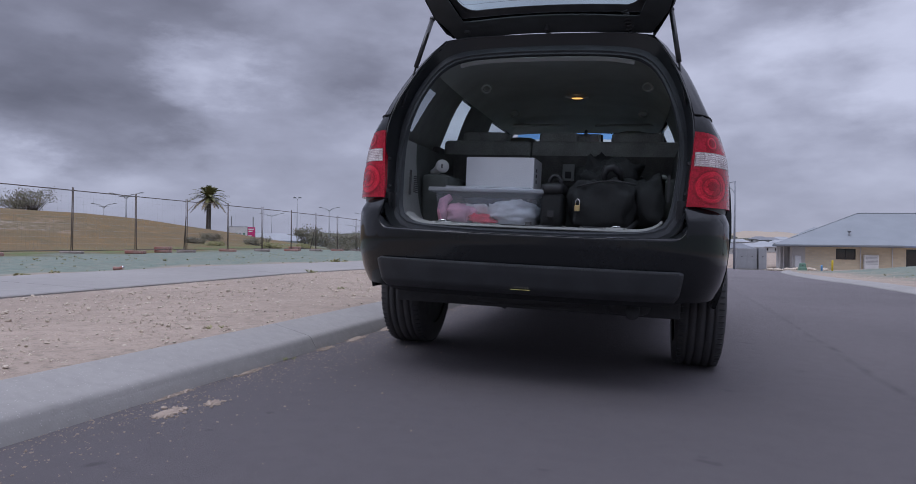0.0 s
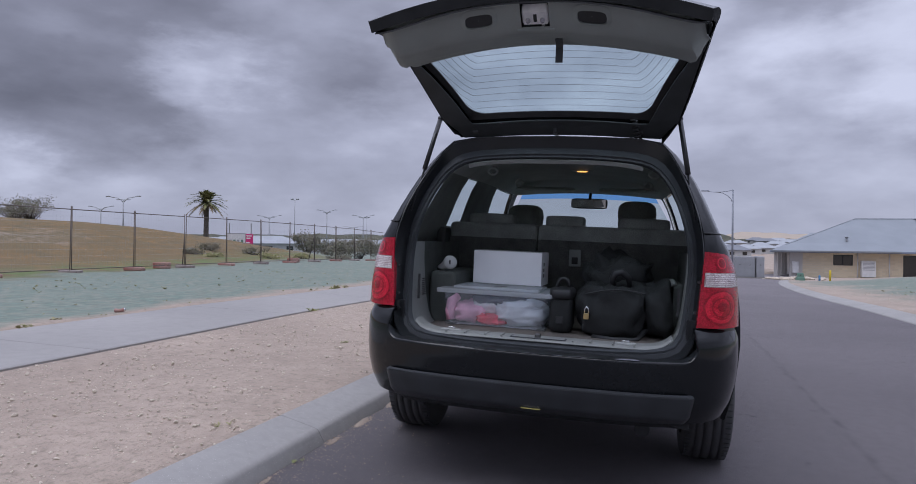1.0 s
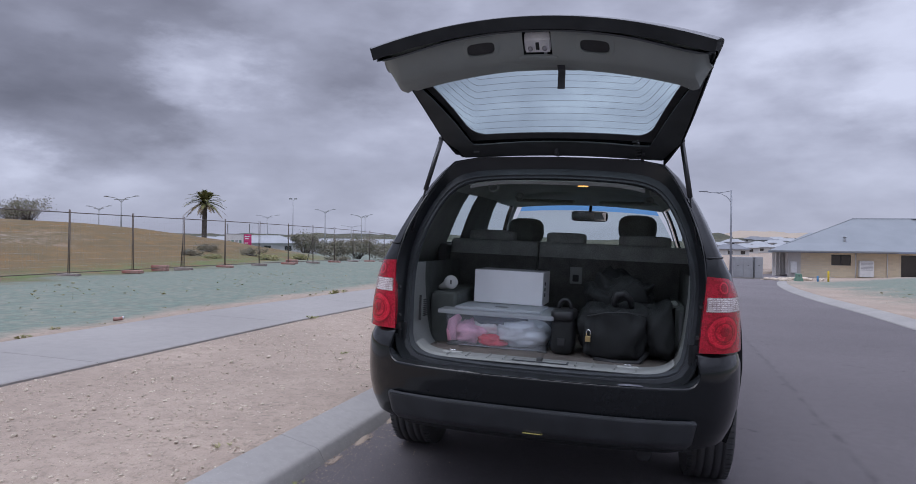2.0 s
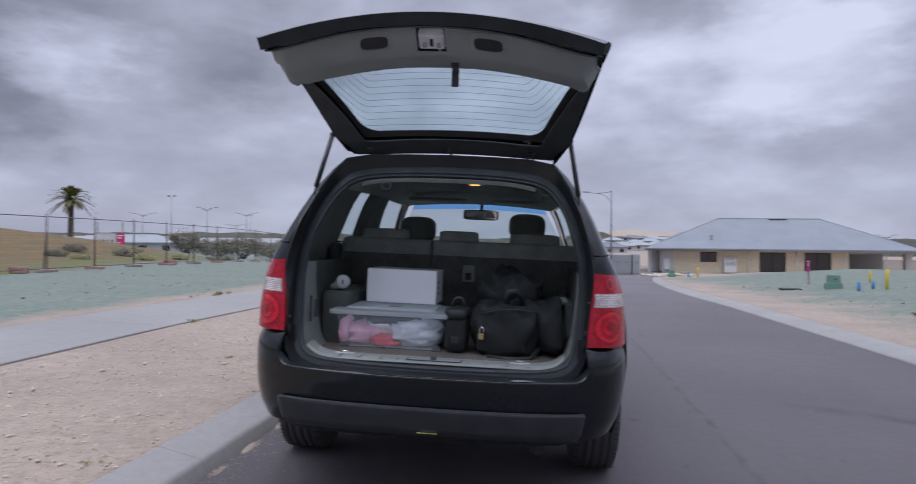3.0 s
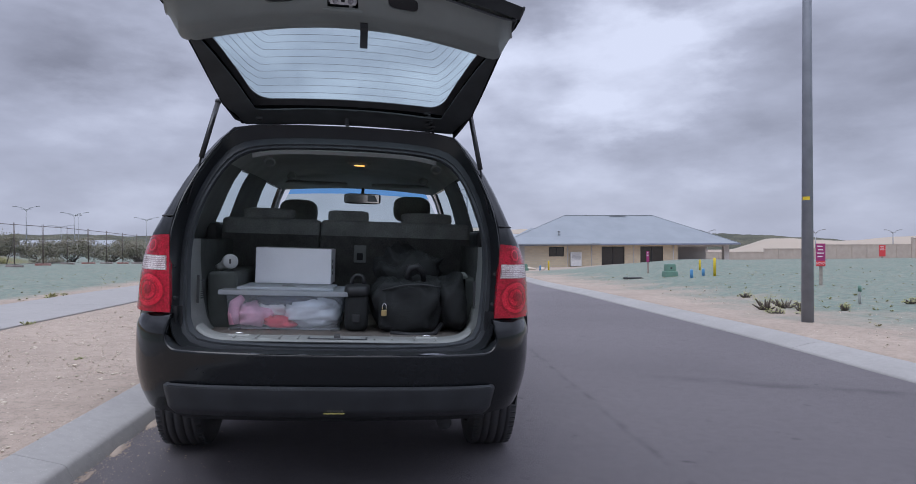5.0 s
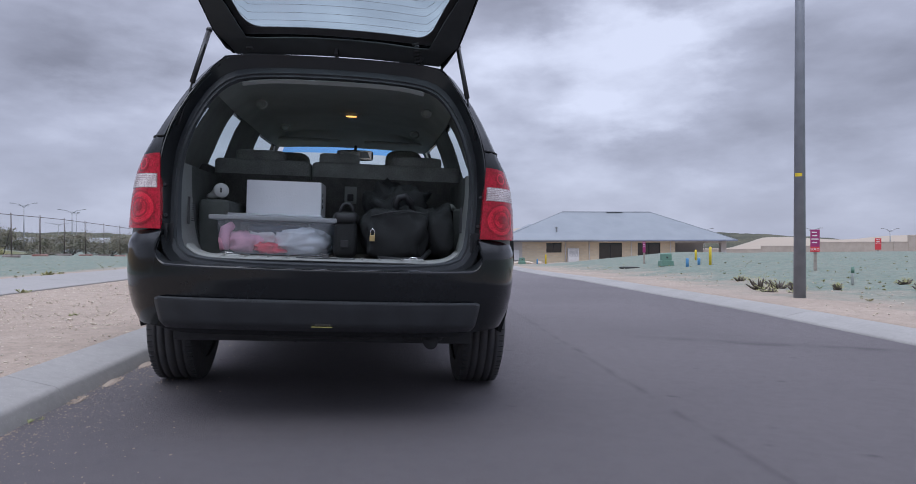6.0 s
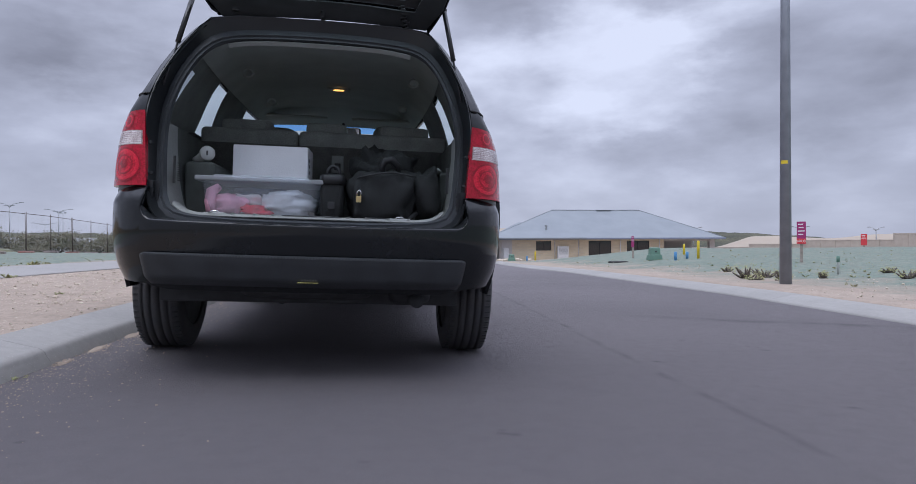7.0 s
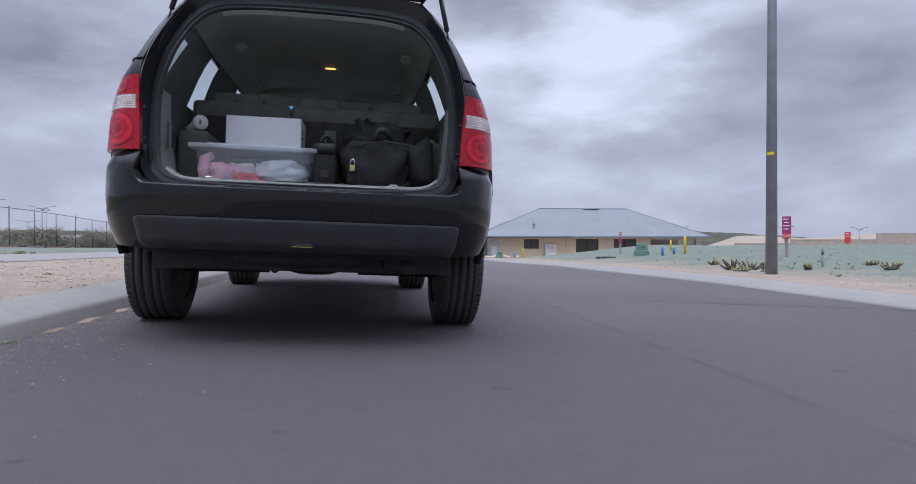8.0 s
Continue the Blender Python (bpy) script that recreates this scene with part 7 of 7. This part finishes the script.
def far_house(az, dist, w, roof="far_roof", wall="far_white", depth=9.0, storeys=1, base=None):
    a = radians(az)
    x, y = 0.4 + dist * math.sin(a), -4 + dist * math.cos(a)
    z = ground_z(x, y) if base is None else base
    h = thing("distant_house", "distant pale suburban house with a hipped roof", "house", Matrix.Translation((x, y, z)) @ pose(0, 0, 0, 0, 0, -az), group="distant houses")
    t = 2.5 * storeys
    part("wall", box(-w / 2, w / 2, 0, depth, 0, t), wall, h)
    part("roof", hip_roof(-w / 2 - 0.5, w / 2 + 0.5, -0.5, depth + 0.5, t, t + depth * 0.2, -w / 2 + depth * 0.45, w / 2 - depth * 0.45, depth / 2, 0.15), roof, h)
    k = max(int(w / 4), 1)
    for s in range(storeys):
        for i in range(k):
            c = -w / 2 + w / k * (i + 0.5)
            part("window", box(c - 0.7, c + 0.7, -0.04, -0.01, 0.8 + 2.5 * s, 1.9 + 2.5 * s), "house_glass", h)


for az, d, w, roof, st, b in ((7.4, 428, 13, "far_roof", 2, -3.2), (8.2, 310, 11, "far_roof", 1, -3.2), (9.15, 430, 11, "far_roof", 1, -1.9), (9.45, 330, 12, "far_roof", 1, -3.0), (9.6, 484, 14, "far_roof_dark", 1, 0.8), (10.4, 486, 14, "far_roof", 1, 1.2), (8.9, 488, 13, "far_roof_dark", 1, 1.4), (10.3, 440, 13, "far_roof", 1, -1.0), (6.3, 420, 13, "far_roof", 1, -2.6), (11.3, 470, 14, "far_roof", 1, 0.2), (7.2, 250, 12, "far_roof_dark", 1, -3.4), (11.0, 360, 13, "far_roof", 1, -2.8)):
    far_house(az, d, w, roof, "far_white", 9, st, b)
for az, d, w in ((-33.5, 170, 10), (-31.0, 150, 17), (-28.5, 175, 14), (-35.5, 190, 16), (-24.5, 220, 18), (-21.5, 240, 20)):
    far_house(az, d, w, "far_roof", "far_white", 8, 1)


def double_lamp(x, y, base, top, arm=2.2, double=True):
    p = thing("road_light", "tall grey steel road light with two arms" if double else "tall grey floodlight mast", "street lamp", Matrix.Translation((x, y, base)), group="road lights")
    h = top - base
    part("pole", tube([(0, 0, 0), (0, 0, h - 0.6)], [0.14, 0.09], 10), "galv", p)
    for s in (-1, 1):
        if double:
            part("arm", tube([(0, 0, h - 1.0), (s * arm * 0.35, 0, h - 0.35), (s * arm, 0, h - 0.1)], 0.06, 8), "galv", p)
            part("lantern", moved(soft_box(0.75, 0.3, 0.16, 4), Matrix.Translation((s * (arm + 0.3), 0, h - 0.05))), "galv", p)
        else:
            part("floodlight", moved(soft_box(0.9, 0.5, 0.5, 5), Matrix.Translation((s * 0.9, 0, h - 0.2))), "galv", p)
    part("cross_bar", rod((-arm * 0.5, 0, h - 0.6), (arm * 0.5, 0, h - 0.6), 0.06, 8), "galv", p)


for x, y, b, t, arm, dbl in ((-78.1, 86.7, -0.5, 7.7, 2.6, True), (-100.7, 106.8, -1, 7.25, 2.3, True), (-95.2, 160.2, -3.0, 7.5, 3.0, True), (-68.8, 140.3, -2.6, 8.05, 1.9, True), (-119, 271, -4, 7.1, 4.2, True), (-103.6, 189.9, -3.4, 13.9, 1.0, False), (-125, 301, -4, 12.2, 1.2, False), (-68, 160, -2.8, 7.6, 2.4, True), (-62, 190, -3, 7.4, 2.6, True), (92, 130, -3, 2.9, 1.6, True), (78, 150, -3, 3.1, 1.6, True), (118, 140, -3, 2.9, 1.6, True), (42, 118, -3, 3.9, 1.3, True)):
    double_lamp(x, y, b, t, arm, dbl)

# ---- the left: fence, palm, shrubs, board ----
FENCE = [(-14.11 - 0.009 * y, y) for y in [3.77 + 2.42 * k for k in range(20)]]


def fence():
    whole = thing("fence", "rusty steel temporary fence of welded mesh panels", "fence", kind="structure")
    for k, (p, q) in enumerate(zip(FENCE, FENCE[1:])):
        a, b = Vector((*p, ground_z(*p))), Vector((*q, ground_z(*q)))
        lean = 0.05 * noise.noise(Vector((k * 1.7, 0, 0)))
        top = Vector((lean, lean * 0.5, 1.80))
        gap = (b - a).normalized() * 0.03
        a2, b2 = a + gap, b - gap
        wires = []
        n = 20
        for i in range(1, n):
            s = a2.lerp(b2, i / n)
            wires.append(tube([s + top * 0.06, s + top * 0.955], 0.0009, 3, ends=False))
        for i in range(1, 9):
            o = top * (0.06 + 0.895 * i / 9)
            wires.append(tube([a2 + o, b2 + o], 0.0017, 3, ends=False))
        f = part("mesh_panel", merge(*wires), "galv", whole, "welded wire mesh panel")
        for c in (a2, b2):
            part("post", rod(c + Vector((0, 0, 0.03)), c + top, 0.0125, 8), "rust", f)
        part("top_rail", rod(a2 + top * 0.955, b2 + top * 0.955, 0.013, 8), "rust", f)
        part("bottom_rail", rod(a2 + top * 0.06, b2 + top * 0.06, 0.012, 8), "rust", f)
        if k in (4, 8):
            part("stay", rod(b2 + Vector((0, 0, 1.2)), b2 + Vector((-0.75, 0.9, 0.05)), 0.018, 8), "rust", f)
        blk = thing("fence_block", "weathered red-brown block holding a fence foot" if k % 2 else "pale grey block holding a fence foot", "fence block", Matrix.Translation((b.x, b.y, b.z - 0.01)) @ pose(0, 0, 0, 0, 0, 5 + 9 * noise.noise(Vector((k, 3, 0)))), group="fence blocks")
        part("block", box(-0.30, 0.30, -0.11, 0.11, 0, 0.095, 0.025, 3), "foot_red" if k % 2 else "foot_grey", blk)
    for x, y, n in ((-14.4, 14.9, 2), (-14.5, 23.8, 2)):
        for i in range(n):
            z = ground_z(x, y)
            blk = thing("fence_block", "spare red-brown block stacked behind the fence", "fence block", Matrix.Translation((x, y, z + 0.1 * i)) @ pose(0, 0, 0, 0, 0, 12 * i), group="fence blocks")
            part("block", box(-0.26, 0.26, -0.11, 0.11, 0, 0.095, 0.025, 3), "foot_red", blk)


fence()


def palm(x, y, trunk_h, crown_r):
    z = ground_z(x, y) - 0.1
    p = thing("palm_tree", "date palm with a rough trunk and a round crown", "palm tree", Matrix.Translation((x, y, z)))
    pts, rads = [], []
    for i in range(26):
        t = i / 25
        pts.append((0.1 * t * t, 0, trunk_h * t))
        rads.append(0.30 - 0.07 * t + (0.02 if i % 2 else 0) + 0.12 * smoothstep(0.86, 1, t))
    part("trunk", tube(pts, rads, 14), "palm_trunk", p, "rough grey-brown trunk")
    rnd = random.Random(5)
    def frond(az, lift, length, droop):
        v, f = [], []
        prev = None
        steps = 16
        for i in range(steps + 1):
            t = i / steps
            r = length * (t - 0.12 * t * t)
            zz = length * (math.sin(lift) * t - droop * t * t)
            c = Vector((math.cos(az) * r * math.cos(lift), math.sin(az) * r * math.cos(lift), zz))
            if i == 0:
                prev = c
                continue
            d = (c - prev).normalized()
            side = d.cross(Vector((0, 0, 1))).normalized()
            up = side.cross(d)
            prev = c
            ll = length * 0.17 * math.sin(math.pi * min(t * 0.92 + 0.06, 1)) + 0.05
            for s in (-1, 1):
                for q in (0, 0.5):
                    base = c - d * (length / steps) * q
                    tip = base + side * s * ll * 0.8 + d * ll * 0.55 + up * ll * (0.28 - 0.5 * t) + Vector((0, 0, rnd.uniform(-0.05, 0.05)))
                    k = len(v)
                    w = d * 0.05
                    v.extend([base - w, base + w, tip])
                    f.append((k, k + 1, k + 2))
            k = len(v)
            th = 0.03 * (1 - t) + 0.008
            q0 = c - d * length / steps
            v.extend([q0 - side * th, q0 + side * th, c + side * th, c - side * th])
            f.append((k, k + 1, k + 2, k + 3))
        return mesh_from(v, f)
    for i in range(58):
        az = i * 2.39996 + rnd.uniform(-0.2, 0.2)
        u = i / 57
        lift = radians(86 - 104 * u + rnd.uniform(-8, 8))
        bm = frond(az, lift, crown_r * rnd.uniform(0.92, 1.1), 0.24 + 0.20 * (1 - u) + rnd.uniform(0, 0.14))
        part("frond", moved(bm, Matrix.Translation((0.1, 0, trunk_h))), "palm_leaf" if u < 0.85 else "palm_dry", p)


palm(-47.2, 64.0, 5.15, 2.7)


def shrub(x, y, w, h, count, mat="leaf", name="shrub", label="straggly grey-green shrub on dry ground", seed=1, leaf=0.11, sink=0.05, stems=9):
    rnd = random.Random(seed)
    z = ground_z(x, y) - sink
    p = thing(name, label, "shrub", Matrix.Translation((x, y, z)))
    clumps = [(rnd.uniform(-0.5, 0.5) * w, rnd.uniform(-0.3, 0.3) * w, h * rnd.uniform(0.35, 0.85), rnd.uniform(0.13, 0.25)) for _ in range(stems)]
    st = [tube([(rnd.uniform(-0.1, 0.1) * w, 0, 0), (cx * 0.6, cy * 0.6, cz * 0.55), (cx, cy, cz)], [0.03, 0.02, 0.008], 5) for cx, cy, cz, _ in clumps]
    part("woody_base", merge(*st), "palm_trunk", p)
    v, f = [], []
    for i in range(count):
        cx, cy, cz, r = clumps[i % len(clumps)]
        d = Vector((rnd.gauss(0, 1), rnd.gauss(0, 1), rnd.gauss(0, 0.8))) * (r * w * 0.45)
        c = Vector((cx, cy, cz)) + d
        c.z = max(c.z, 0.02)
        a = Vector((rnd.gauss(0, 1), rnd.gauss(0, 1), rnd.gauss(0, 1))).normalized() * leaf * rnd.uniform(0.6, 1.4)
        b = a.orthogonal().normalized() * leaf * 0.4
        k = len(v)
        v.extend([c - a, c + b, c + a, c - b])
        f.append((k, k + 1, k + 2, k + 3))
    part("foliage", mesh_from(v, f), mat, p)


for i, (x, y, w, h) in enumerate([(-36.0, 30.3, 2.4, 1.2), (-38.0, 31.0, 2.2, 0.8)]):
    shrub(x, y, w, h * 1.25, 1500, seed=20 + i, leaf=0.06, stems=30)
for i, (x, y, w, h) in enumerate([(-31.5, 58.4, 2.6, 2.9), (-29.0, 59.6, 3.2, 2.3), (-26.8, 60.4, 3.0, 2.6), (-24.0, 62, 3.4, 2.0), (-21.0, 60, 3.4, 2.3), (-18.6, 66, 3.6, 2.2), (-16.5, 58, 3.0, 1.7), (-14, 70, 4, 2.0), (-27, 80, 5, 2.4), (-20, 84, 5, 2.6)]):
    shrub(x, y, w, h * 0.86, 4200, seed=40 + i, leaf=0.085, stems=30)
for i, (x, y, w, h) in enumerate([(-20.0, 24.2, 0.9, 0.30), (-18.5, 23.6, 0.8, 0.22), (-21.4, 27.5, 1.2, 0.40), (-17.0, 26, 0.9, 0.24), (-19.2, 28.5, 1.3, 0.46), (-17.0, 29.5, 0.9, 0.26), (-16.0, 32, 1.2, 0.32)]):
    shrub(x, y, w, h, 1500, "weed" if i % 2 else "leaf", "low_bush", "low grey-green bush at the edge of the mound", 60 + i, 0.035, stems=14)
for i, (x, y, w, h) in enumerate([(6.75, 7.0, 0.45, 0.17), (7.25, 6.75, 0.35, 0.13), (7.3, 7.3, 0.45, 0.14), (6.55, 6.4, 0.25, 0.09), (6.9, 6.2, 0.2, 0.07), (7.9, 6.6, 0.22, 0.10), (8.6, 5.6, 0.30, 0.12), (9.4, 6.9, 0.26, 0.09), (8.2, 4.4, 0.28, 0.10), (10.2, 5.2, 0.24, 0.11), (9.1, 3.4, 0.26, 0.10), (11.5, 7.5, 0.3, 0.10), (7.8, 9.5, 0.3, 0.1)]):
    shrub(x, y, w * 1.1, h * 1.6, 150, "weed", "weed_clump", "straggly yellow-green weeds beside the pole", 80 + i, 0.017, 0.02, 16)


def estate_board():
    x, y = -29.1, 42.5
    z = ground_z(x, y)
    p = thing("estate_sign", "large estate sign with grey map and magenta panel", "sign", Matrix.Translation((x, y, z)) @ pose(0, 0, 0, 0, 0, 32))
    for sx in (-0.8, 0.8):
        part("leg", box(sx - 0.04, sx + 0.04, 0.0, 0.08, 0, 1.75), "galv", p)
    top = 1.52 - z
    part("map_panel", box(-0.95, 0.38, -0.03, 0.0, top - 1.2, top), "white_metal", p, "pale printed map panel")
    right = part("magenta_panel", box(0.38, 0.95, -0.035, 0.0, top - 1.2, top), material("bright_magenta", (0.55, 0.02, 0.16), 0.5), p, "magenta panel with white print")
    for i, w in enumerate((0.4, 0.3, 0.0, 0.25, 0.42)):
        if w:
            part("print_line", box(0.45, 0.45 + w, -0.045, -0.036, top - 0.2 - 0.17 * i, top - 0.12 - 0.17 * i), "sign_white", right)
    for x0, x1, z0, z1 in ((-0.97, 0.40, top, top + 0.04), (-0.97, 0.40, top - 1.24, top - 1.2), (-0.99, -0.95, top - 1.24, top + 0.04), (0.36, 0.40, top - 1.2, top)):
        part("panel_edge", box(x0, x1, -0.045, -0.031, z0, z1), "cabinet_grey", p)
    for i in range(4):
        part("map_mark", box(-0.8 + 0.28 * i, -0.62 + 0.28 * i, -0.036, -0.031, top - 0.8 + 0.12 * (i % 2), top - 0.45), "kiosk" if i % 2 else "cabinet_grey", p)


estate_board()


def warning_sign():
    x, y = -36.5, 66
    z = ground_z(x, y)
    p = thing("warning_sign", "small yellow diamond road sign on a post", "sign", Matrix.Translation((x, y, z)))
    part("post", rod((0, 0, 0), (0, 0, 1.7), 0.03, 8), "galv", p)
    part("plate", moved(box(-0.30, 0.30, -0.01, 0.01, -0.30, 0.30, 0.004), Matrix.Translation((0, -0.04, 1.6)) @ pose(0, 0, 0, 0, 45, 0)), "yellow", p)


warning_sign()

# ---- small things on the ground ----


DRIFTS = [(-1.05, -1.95, 0.045, 0.14), (-1.165, -1.25, 0.008, 0.16), (-1.14, -0.15, 0.04, 0.22), (-1.13, 0.35, 0.05, 0.22), (-1.21, -2.7, 0.008, 0.20), (-1.12, 1.2, 0.05, 0.5), (-0.99, -1.78, 0.02, 0.06), (-1.14, -0.55, 0.015, 0.12), (-1.185, -1.75, 0.006, 0.18)]


def loose_stones():
    rnd = random.Random(3)
    base = bmesh.new()
    bmesh.ops.create_icosphere(base, subdivisions=1, radius=1)
    bv = [v.co.copy() for v in base.verts]
    bf = [tuple(v.index for v in f.verts) for f in base.faces]
    base.free()
    def scatter(name, label, mat, count, place, size):
        v, f = [], []
        for _ in range(count):
            x, y = place()
            r = size()
            q = Euler((rnd.uniform(0, 6), rnd.uniform(0, 6), rnd.uniform(0, 6))).to_matrix()
            sx, sy, sz = rnd.uniform(0.7, 1.3), rnd.uniform(0.7, 1.3), rnd.uniform(0.45, 0.9)
            k = len(v)
            c = Vector((x, y, ground_or_road(x, y) + r * 0.25))
            for p in bv:
                w = q @ (p * (1 + 0.25 * rnd.uniform(-1, 1)))
                v.append(c + Vector((w.x * sx * r, w.y * sy * r, w.z * sz * r)))
            f.extend(tuple(i + k for i in t) for t in bf)
        tagged(part(name, mesh_from(v, f), mat), label, "stones", kind="stuff")
    def verge():
        y = rnd.triangular(-4.5, 16, -1)
        return kerb_x(y) + 1.19 + rnd.uniform(-3.78, -1.43), y
    scatter("verge_stones", "small stones and clods on the sandy verge", "stone", 12000, verge, lambda: min(0.0018 + rnd.expovariate(1 / 0.0026), 0.024))
    def gutter():
        y = rnd.uniform(-4, 9)
        return kerb_x(y) + min(rnd.expovariate(1 / 0.16), 1.6) + 0.01, y
    scatter("road_grit", "pale grit along the kerb on the asphalt", "sand", 11000, gutter, lambda: min(0.0011 + rnd.expovariate(1 / 0.0010), 0.005))
    def heap():
        cx, cy, lx, ly = DRIFTS[rnd.randrange(len(DRIFTS))]
        y = cy + rnd.gauss(0, 0.35) * ly
        return max(cx + rnd.gauss(0, 0.6) * lx, kerb_x(y) + 0.012), y
    scatter("sand_crumbs", "crumbs of pale sand along the kerb", "sand", 1500, heap, lambda: min(0.0015 + rnd.expovariate(1 / 0.0022), 0.010))
    def far_side():
        y = rnd.uniform(2, 26)
        return 5.5 + 0.03 * y + rnd.uniform(0, 3.0), y
    scatter("verge_stones", "small stones on the sandy verge across the road", "stone", 1500, far_side, lambda: min(0.003 + rnd.expovariate(1 / 0.004), 0.022))


def ground_or_road(x, y):
    s = x - (kerb_x(y) + 1.19)
    if -1.19 < s < 4.75:
        return road_z(s, y)
    z = ground_z(x, y)
    if -3.7 < s < -1.45:
        z += 0.016 * noise.noise(Vector((x * 2.6, y * 2.6, 3))) + 0.008 * noise.noise(Vector((x * 9, y * 9, 3)))
    return z


loose_stones()


def sand_drifts():
    rnd = random.Random(8)
    for cx, cy, lx, ly in DRIFTS:
        lx, ly = lx * 0.6, ly * 0.5
        def pt(r, a):
            k = r * (1 + 0.5 * noise.noise(Vector((math.cos(a) * 1.6 + cx * 9, math.sin(a) * 1.6 + cy * 9, 0))) + 0.55 * noise.noise(Vector((math.cos(a) * 5 + cx * 9, math.sin(a) * 7 + cy * 9, 4))))
            x = max(cx + lx * k * math.cos(a), kerb_x(cy) + 0.002)
            y = cy + ly * k * math.sin(a)
            return Vector((x, y, ground_or_road(x, y) + 0.009 * (1 - r * r) + 0.0004 + 0.004 * noise.noise(Vector((x * 40, y * 40, 0))) * (1 - r)))
        tagged(part("sand_drift", sheet(pt, span(0.02, 1, 6), span(0, 2 * math.pi, 64)), "sand", smooth=True), "thin drift of pale sand against the kerb", "sand", kind="stuff")


sand_drifts()


def weeds():
    rnd = random.Random(12)
    def tuft(x, y, r, v, f):
        z = ground_or_road(x, y)
        for _ in range(rnd.randint(7, 14)):
            a = rnd.uniform(0, 2 * math.pi)
            l = r * rnd.uniform(0.5, 1.2)
            tip = Vector((x + math.cos(a) * l, y + math.sin(a) * l, z + r * rnd.uniform(0.2, 0.9)))
            base = Vector((x, y, z))
            side = Vector((-math.sin(a), math.cos(a), 0)) * l * 0.16
            mid = base.lerp(tip, 0.6) + Vector((0, 0, r * 0.15))
            k = len(v)
            v.extend([base, mid - side, tip, mid + side])
            f.append((k, k + 1, k + 2, k + 3))
    v, f = [], []
    for _ in range(420):
        y = rnd.uniform(2, 19)
        x = kerb_x(y) + 1.19 - rnd.uniform(5.4, 12.5)
        tuft(x, y, min(0.012 + rnd.expovariate(1 / 0.010), 0.07), v, f)
    for _ in range(650):
        y = rnd.triangular(2, 26, 5)
        x = 6.3 + rnd.triangular(0, 13, 2)
        tuft(x, y, min(0.010 + rnd.expovariate(1 / 0.013), 0.065), v, f)
    tagged(part("small_weeds", mesh_from(v, f), "weed"), "scattered small green weeds in the mulch", "weeds", kind="stuff")
    v, f = [], []
    for x, y, r in ((-3.66, 4.15, 0.06), (-3.68, 4.28, 0.045), (-5.12, 7.9, 0.08), (-5.2, 8.2, 0.10), (-5.15, 8.5, 0.07), (-5.35, 1.36, 0.05), (-5.4, 1.45, 0.04), (-1.62, -0.9, 0.025), (-1.17, -0.95, 0.022), (-5.6, 2.0, 0.045), (-2.2, 1.9, 0.03)):
        tuft(x, y, r, v, f)
        tuft(x + 0.03, y + 0.05, r * 0.8, v, f)
    tagged(part("path_weeds", mesh_from(v, f), "weed"), "green weeds at the edge of the footpath", "weeds", kind="stuff")


weeds()


def drink_can():
    x, y = -5.541, 2.90
    p = thing("drink_can", "crushed red and white drink can on the mulch", "litter", Matrix.Translation((x, y, ground_z(x, y) + 0.028)) @ pose(0, 0, 0, 0, 84, 20))
    part("body", tube([(0, 0, -0.06), (0, 0, -0.052), (0.006, 0, 0), (0, 0, 0.05), (0, 0, 0.058)], [0.020, 0.025, 0.018, 0.024, 0.020], 14), "foot_red", p)
    part("end", tube([(0, 0, 0.052), (0, 0, 0.062)], [0.024, 0.020], 14), "chrome", p)


drink_can()
